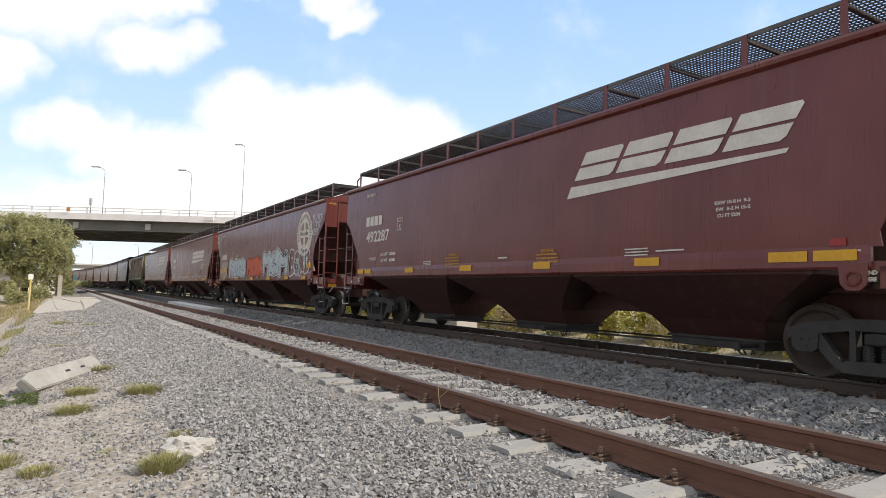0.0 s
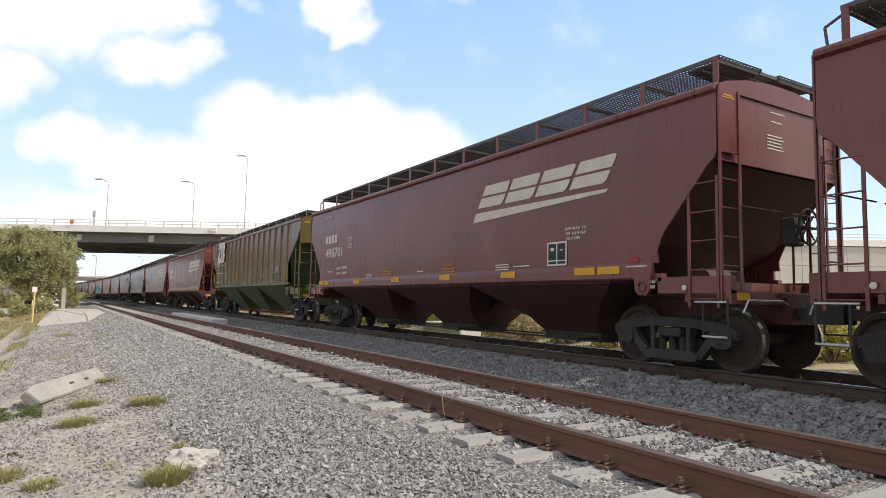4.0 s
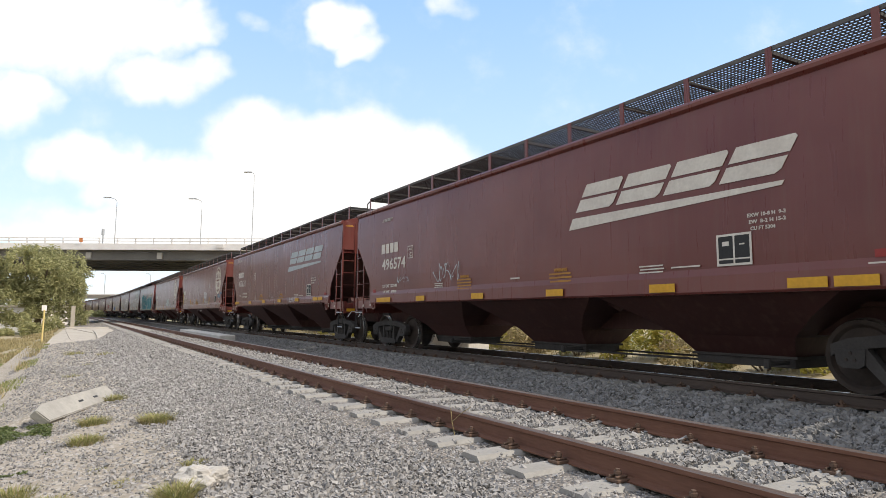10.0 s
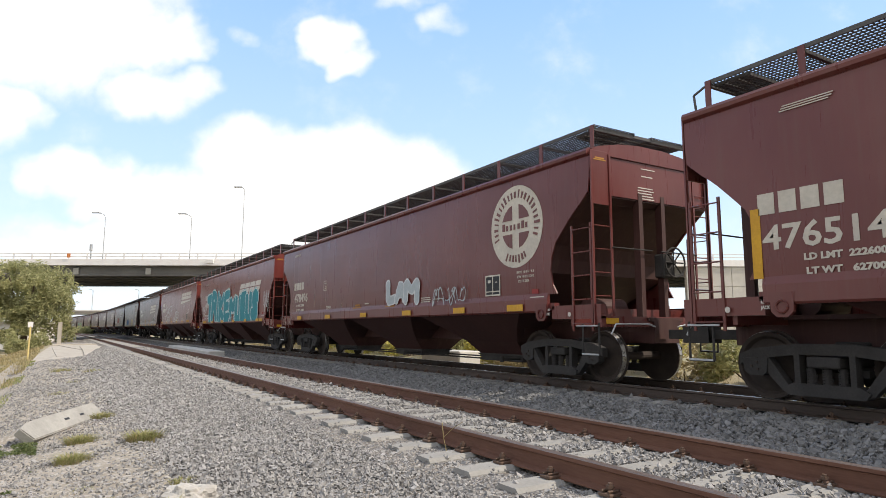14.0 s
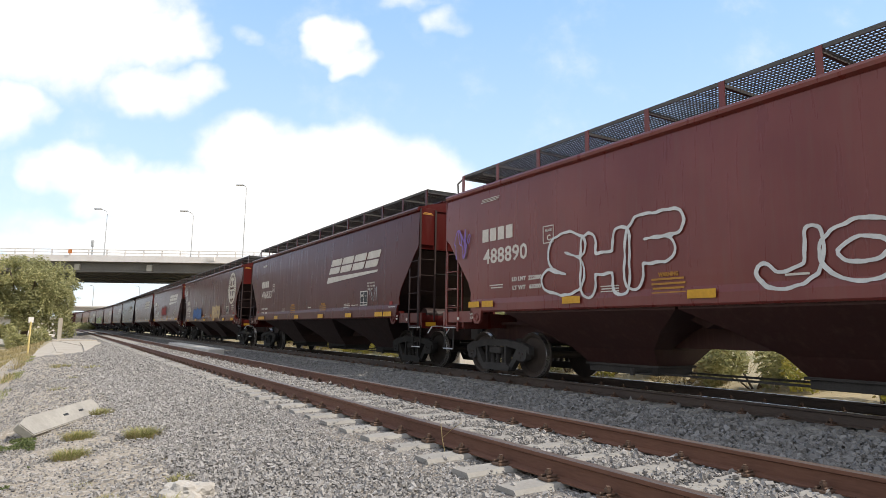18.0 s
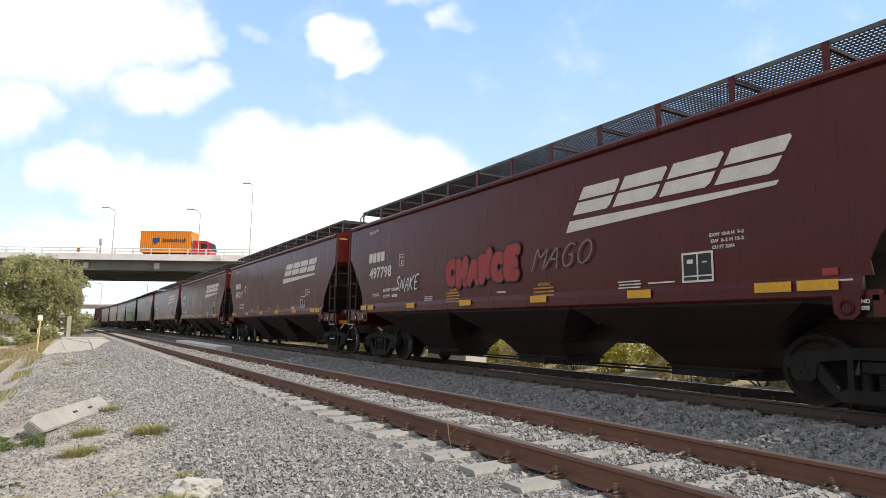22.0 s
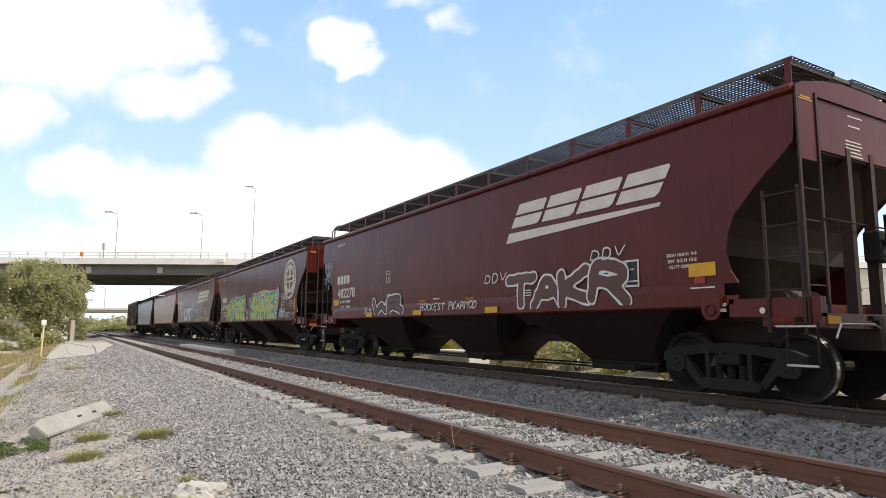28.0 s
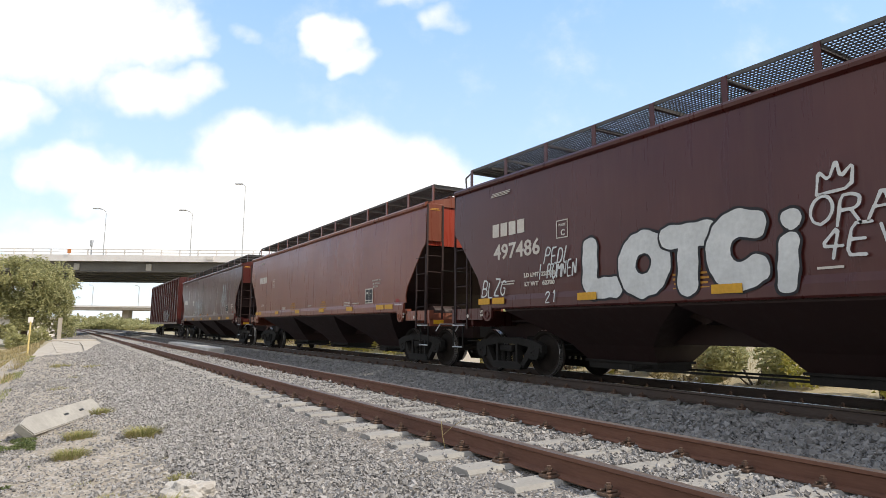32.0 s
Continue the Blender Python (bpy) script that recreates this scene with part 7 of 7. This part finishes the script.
def tuft_mesh(seed, n, h, spread, material):
    rng = np.random.default_rng(seed)
    a, r = rng.uniform(0, 2 * np.pi, n), spread * np.sqrt(rng.uniform(0, 1, n))
    bx, by = r * np.cos(a), r * np.sin(a)
    lean = rng.normal(0, 0.35, (n, 2)) + np.stack([np.cos(a), np.sin(a)], 1) * 0.45
    hh = 0.62 * h * rng.uniform(0.45, 1.1, n)
    w = 0.0028 + 0.002 * rng.uniform(0, 1, n)
    px, py = -np.sin(a) * w, np.cos(a) * w
    z = np.zeros(n)
    mid = np.stack([bx + lean[:, 0] * hh * 0.4, by + lean[:, 1] * hh * 0.4, hh * 0.6], 1)
    tip = np.stack([bx + lean[:, 0] * hh, by + lean[:, 1] * hh, hh * 0.95], 1)
    off = np.stack([px, py, z], 1)
    b0 = np.stack([bx, by, z - 0.02], 1)
    v = np.stack([b0 - off, b0 + off, mid + off * 0.8, mid - off * 0.8, tip], 1)
    me = soup("blades", material, v, [(0, 1, 2), (0, 2, 3), (3, 2, 4)])
    return me


def tuft(x, y, h, spread, n, seed, mats=("grass", "straw"), label="tuft of yellow-green grass in the gravel"):
    z = max(bed_z(x) if x > -1.1 else -9, ground_z(x, y) if x < 0.5 else -9)
    t = thing("grass_tuft", label, "grass", at=(x, y, z), group="grass tufts")
    part("clump", tuft_mesh(seed, n, h, spread, mats[0]), None, t)
    part("straw", tuft_mesh(seed + 500, n // 2, h * 0.9, spread * 1.15, mats[1]), None, t, "straw-coloured blades")


for i, (x, y, h, s, n) in enumerate([(0.87, 7.70, 0.22, 0.16, 700), (0.29, 8.15, 0.19, 0.15, 480), (0.19, 7.05, 0.19, 0.14, 480), (0.66, 4.55, 0.21, 0.12, 620), (0.58, 10.05, 0.19, 0.14, 330), (0.90, 5.42, 0.13, 0.08, 220), (0.40, 5.20, 0.10, 0.09, 140), (-0.04, 4.98, 0.15, 0.10, 260), (-0.28, 5.40, 0.18, 0.13, 320), (0.27, 5.75, 0.09, 0.09, 110),
                                    (0.9, 6.3, 0.06, 0.09, 110), (0.1, 14.5, 0.14, 0.2, 160), (0.9, 20.5, 0.2, 0.25, 200), (0.45, 17.0, 0.14, 0.2, 160), (0.15, 22.0, 0.25, 0.3, 220)]):
    tuft(x, y, h, s, n, 700 + i)


def weed_stalk():
    w = thing("dry_weed", "thin dry weed stalk beside the near rail", "weed", at=(3.14, 5.1, -0.19))
    part("stem", pipe([(0, 0, 0), (-0.02, 0.02, 0.13), (-0.03, 0.03, 0.26)], 0.004, 5), "straw", w)
    part("stem", pipe([(-0.02, 0.02, 0.13), (0.02, -0.08, 0.22), (0.05, -0.2, 0.29)], 0.003, 5), "straw", w)


weed_stalk()


def rough_grass(name, label, seed, n, area, h, material, test):
    rng = np.random.default_rng(seed)
    x0, x1, y0, y1 = area
    x, y = rng.uniform(x0, x1, n), y0 + (y1 - y0) * rng.uniform(0, 1, n) ** 1.3
    keep = np.array([test(a, b) for a, b in zip(x, y)])
    x, y = x[keep], y[keep]
    n = len(x)
    z = np.array([max(ground_z(a, b), bed_z(a) + 0.04) if -1.15 < a < 2 else ground_z(a, b) for a, b in zip(x, y)])
    a = rng.uniform(0, 2 * np.pi, n)
    hh = h * rng.uniform(0.4, 1.2, n)
    k = 0.0014 + 0.0005 * y
    off = np.stack([-np.sin(a) * k, np.cos(a) * k, np.zeros(n)], 1)
    b0 = np.stack([x, y, z - 0.02], 1)
    lean = rng.normal(0, 0.35, (n, 2))
    tip = b0 + np.stack([lean[:, 0] * hh, lean[:, 1] * hh, hh], 1)
    solid(name, soup(name, material, np.stack([b0 - off, b0 + off, tip], 1), [(0, 1, 2)]), None, label, "grass", kind="stuff")


patch = lambda s: (lambda x, y: noise.noise((x * 0.5 + s, y * 0.35, s)) > -0.05)
rough_grass("dry_grass", "straw-coloured dry grass on the low ground", 801, 80000, (-14, -0.9, 9, 60), 0.20, "straw", patch(3))
rough_grass("green_weeds", "low green weeds along the edge of the gravel", 802, 40000, (-4, -0.75, 5, 34), 0.07, "leaf_weed", patch(11))


def weed_carpet():
    """Low broad-leaved weeds that creep over the soil."""
    rng = np.random.default_rng(804)
    p = np.stack([rng.uniform(-1.7, -0.12, 60000), rng.uniform(5.7, 9.8, 60000), np.zeros(60000)], 1)
    thick = np.array([noise.noise((x * 1.3, y * 0.8, 2)) + 0.5 * noise.noise((x * 4, y * 3, 5)) - 0.5 * (x + 0.62) - 0.12 * abs(y - 7.6) for x, y, _ in p])
    p, thick = p[thick > 0.0], thick[thick > 0.0]
    p[:, 2] = [max(ground_z(x, y), bed_z(x) if x > -1.1 else -9) + 0.035 for x, y, _ in p]
    p[:, 2] += rng.uniform(0, 0.045, len(p)) * np.clip(thick * 4, 0.2, 1)
    return soup("weed_patch", "leaf_creeper", leaves(805, p, np.full(len(p), 0.017), 0.5), QUAD)


solid("weed_patch", weed_carpet(), None, "patch of low dark green creeping weeds on the soil", "weeds", kind="stuff")
rough_grass("dry_grass_behind", "dry grass behind the main track", 803, 22000, (14.5, 28, 2, 60), 0.30, "straw", patch(5))

# the pale house behind the big tree
hs = thing("house", "low white-walled house behind the tree", "house", at=SKEW @ Matrix.Translation((-47, 66, -1.2)))
part("wall", boxes((-7, 3.5, 0, 6, 0, 2.6)), "rail_white", hs)
part("roof", boxes((-7.3, 3.8, -0.3, 6.3, 2.6, 2.85), bevel=0.03), "concrete", hs)
for x in (-5, -1.5, 1.6):
    part("window", boxes((x, x + 1.1, -0.02, 0.05, 1.0, 2.0)), "black", hs, "dark window")

# -- what moves besides the train --
MOVERS = []


def truck_on_bridge():
    t = thing("container_truck", "red truck hauling an orange shipping container over the bridge", "truck", at=SKEW @ Matrix.Translation((-80, 76, 8.25)))
    orange = mat("orange_container", surface, c1=(0.78, 0.24, 0.01), c2=(0.68, 0.20, 0.01), scale=1.0, rough=0.5)
    red = mat("red_truck_paint", surface, c1=(0.55, 0.02, 0.02), c2=(0.45, 0.02, 0.02), scale=1.0, rough=0.3)
    bm = bmesh.new()
    n = 24
    for s in (-1.2, 1.2):
        pts = []
        for i in range(n * 4 + 1):
            ph = i % 4
            pts.append((-8.6 + 6.06 * i / (n * 4), s + (0.035 if ph in (1, 2) else 0) * (1 if s > 0 else -1)))
        rows = [[bm.verts.new((x, y, z)) for x, y in pts] for z in (1.35, 3.75)]
        for i in range(len(pts) - 1):
            bm.faces.new((rows[0][i], rows[0][i + 1], rows[1][i + 1], rows[1][i]))
    cont = part("container", bm, orange, t, "corrugated orange steel container")
    part("frame", boxes((-8.65, -2.5, -1.22, 1.22, 1.22, 1.40), (-8.65, -2.5, -1.22, -1.1, 3.7, 3.86), (-8.65, -2.5, 1.1, 1.22, 3.7, 3.86), (-8.65, -8.5, -1.22, 1.22, 1.3, 3.86), (-2.65, -2.5, -1.22, 1.22, 1.3, 3.86)), orange, cont)
    part("roof", boxes((-8.5, -2.6, -1.1, 1.1, 3.72, 3.80)), M["lamp_grey"], cont, "grey container roof")
    part("marking", boxes((-7.1, -6.3, -1.26, -1.24, 2.5, 3.0), (-7.0, -6.6, -1.27, -1.24, 2.3, 2.9)), mat("blue_mark", surface, c1=(0.03, 0.07, 0.25), c2=(0.03, 0.06, 0.2)), cont, "blue company mark")
    part("marking", boxes(*[(-5.9 + 0.26 * i, -5.74 + 0.26 * i, -1.26, -1.24, 2.5, 2.85 + 0.12 * (i in (0, 6, 10))) for i in range(11)]), mat("dark_mark", surface, c1=(0.06, 0.04, 0.05), c2=(0.05, 0.03, 0.04)), cont, "row of dark letter bars")
    part("chassis", boxes((-8.6, -0.4, -0.45, 0.45, 0.85, 1.22)), "steel_dark", t)
    cab = bmesh.new()
    prism([(-2.3, 0.75), (-0.22, 0.75), (-0.15, 1.6), (-0.38, 2.55), (-0.7, 2.75), (-2.3, 2.75)], "y", -1.15, 1.15, cab)
    bmesh.ops.bevel(cab, geom=cab.edges[:], offset=0.06, segments=2, affect="EDGES")
    c = part("cab", cab, red, t, "red cab over the engine")
    part("window", boxes((-1.25, -0.55, -1.17, 1.17, 1.75, 2.40)), "black", c, "dark side window")
    part("windscreen", prism([(-0.16, 1.68), (-0.10, 1.68), (-0.33, 2.5), (-0.39, 2.5)], "y", -1.0, 1.0), "black", c)
    part("bumper", boxes((-0.26, -0.08, -1.15, 1.15, 0.45, 0.80), bevel=0.03), "lamp_grey", t)
    part("stack", rods(((-2.4, -1.0, 1.0), (-2.4, -1.0, 3.2)), r=0.08, n=8), "lamp_grey", t)
    w = finish(rods(((0, -0.14, 0), (0, 0.14, 0)), r=0.5, n=18), "wheel", "black")
    for x in (-8.0, -6.8, -3.4, -1.2):
        for y in (-1.05, 1.05):
            part("wheel", w, None, t, at=(x, y, 0.5))
    # it keeps an even 11.7 m/s
    rows = [(s, SKEW @ Matrix.Translation((-48.8 + 11.7 * (s - 20.3), 76, 8.25))) for s in (0.0, 8.0, 16.0, 24.0, 32.0)]
    MOVERS.append((t, rows))


truck_on_bridge()


def bird(x0, z0, vx, vz, at, ph):
    b = thing("bird", "small dark bird in flight", "bird", at=SKEW @ Matrix.Translation((x0, 30, z0)), group="birds crossing the sky")
    bm = bmesh.new()
    bmesh.ops.create_icosphere(bm, subdivisions=2, radius=0.5)
    for v in bm.verts:
        v.co = Vector((v.co.x * 0.30, v.co.y * 0.075, v.co.z * 0.075))
    part("body", bm, "black", b)
    part("tail", prism([(-0.12, -0.02), (-0.26, -0.05), (-0.26, 0.05), (-0.12, 0.02)], "z", -0.006, 0.006), "black", b)
    rows = [(s, SKEW @ Matrix.Translation((x0 + vx * (s - at), 30, z0 + vz * (s - at)))) for s in (0.0, 8.0, 16.0, 24.0, 32.0)]
    MOVERS.append((b, rows))
    for s in (-1, 1):
        w = part("wing", prism([(0.08, 0), (0.03, s * 0.22), (-0.06, s * 0.36), (-0.05, s * 0.2), (-0.08, 0)], "z", -0.006, 0.006), "black", b)
        keys = [(0.0, pose(0, 0, 0, s * 20))] + [(round((150 + 3 * i) / 30, 4), pose(0, 0, 0, s * 35 * math.cos(i * 1.3 + ph))) for i in range(26)] + [(32.0, pose(0, 0, 0, s * 20))]
        MOVERS.append((w, keys))


bird(-17.8, 8.58, 11.1, 1.3, 6.02, 0.0)
bird(-14.05, 8.52, 12.1, -0.1, 6.02, 1.2)

# ---- what moves ----
def travelled(t):
    """Metres run since the start; the slack between the cars checks the train for a moment near the first second."""
    return 12.842 * t - 0.02476 * t * t - 0.17 * math.exp(-((t - 1.0) / 0.18) ** 2)


def motions():
    steps = [0.5 * i for i in range(65)]
    for spec in CARS:
        mid = spec["y0"] - spec["len"] / 2
        rows = []
        for t in steps:
            y = mid - travelled(t)
            rows.append((t, pose(MAIN + bend(y), y, 0, 0, 0, bend_turn(y))))
        walk(spec["car"], rows)
    # the axles roll while their car is near
    for axle, car, dy in SPIN:
        spec = [s for s in CARS if s["car"] is car][0]
        y0 = spec["y0"] - spec["len"] / 2 + dy
        rows, base = [], Matrix.Translation(axle.matrix_basis.translation)
        for f in range(0, 961):
            t = f / 30
            y = y0 - travelled(t)
            if f in (0, 960) or -9 < y < 34:
                turn = travelled(t) / 0.457 if -9 < y < 34 else (rows[-1][2] if rows else None)
                rows.append([t, y, turn])
        first = next((r[2] for r in rows if r[2] is not None), 0.0)
        keys = [(t, base @ pose(0, 0, 0, math.degrees((first if a is None else a) % (2 * math.pi)))) for t, _, a in rows]
        walk(axle, keys)
    for mover, rows in MOVERS:
        walk(mover, rows)


motions()
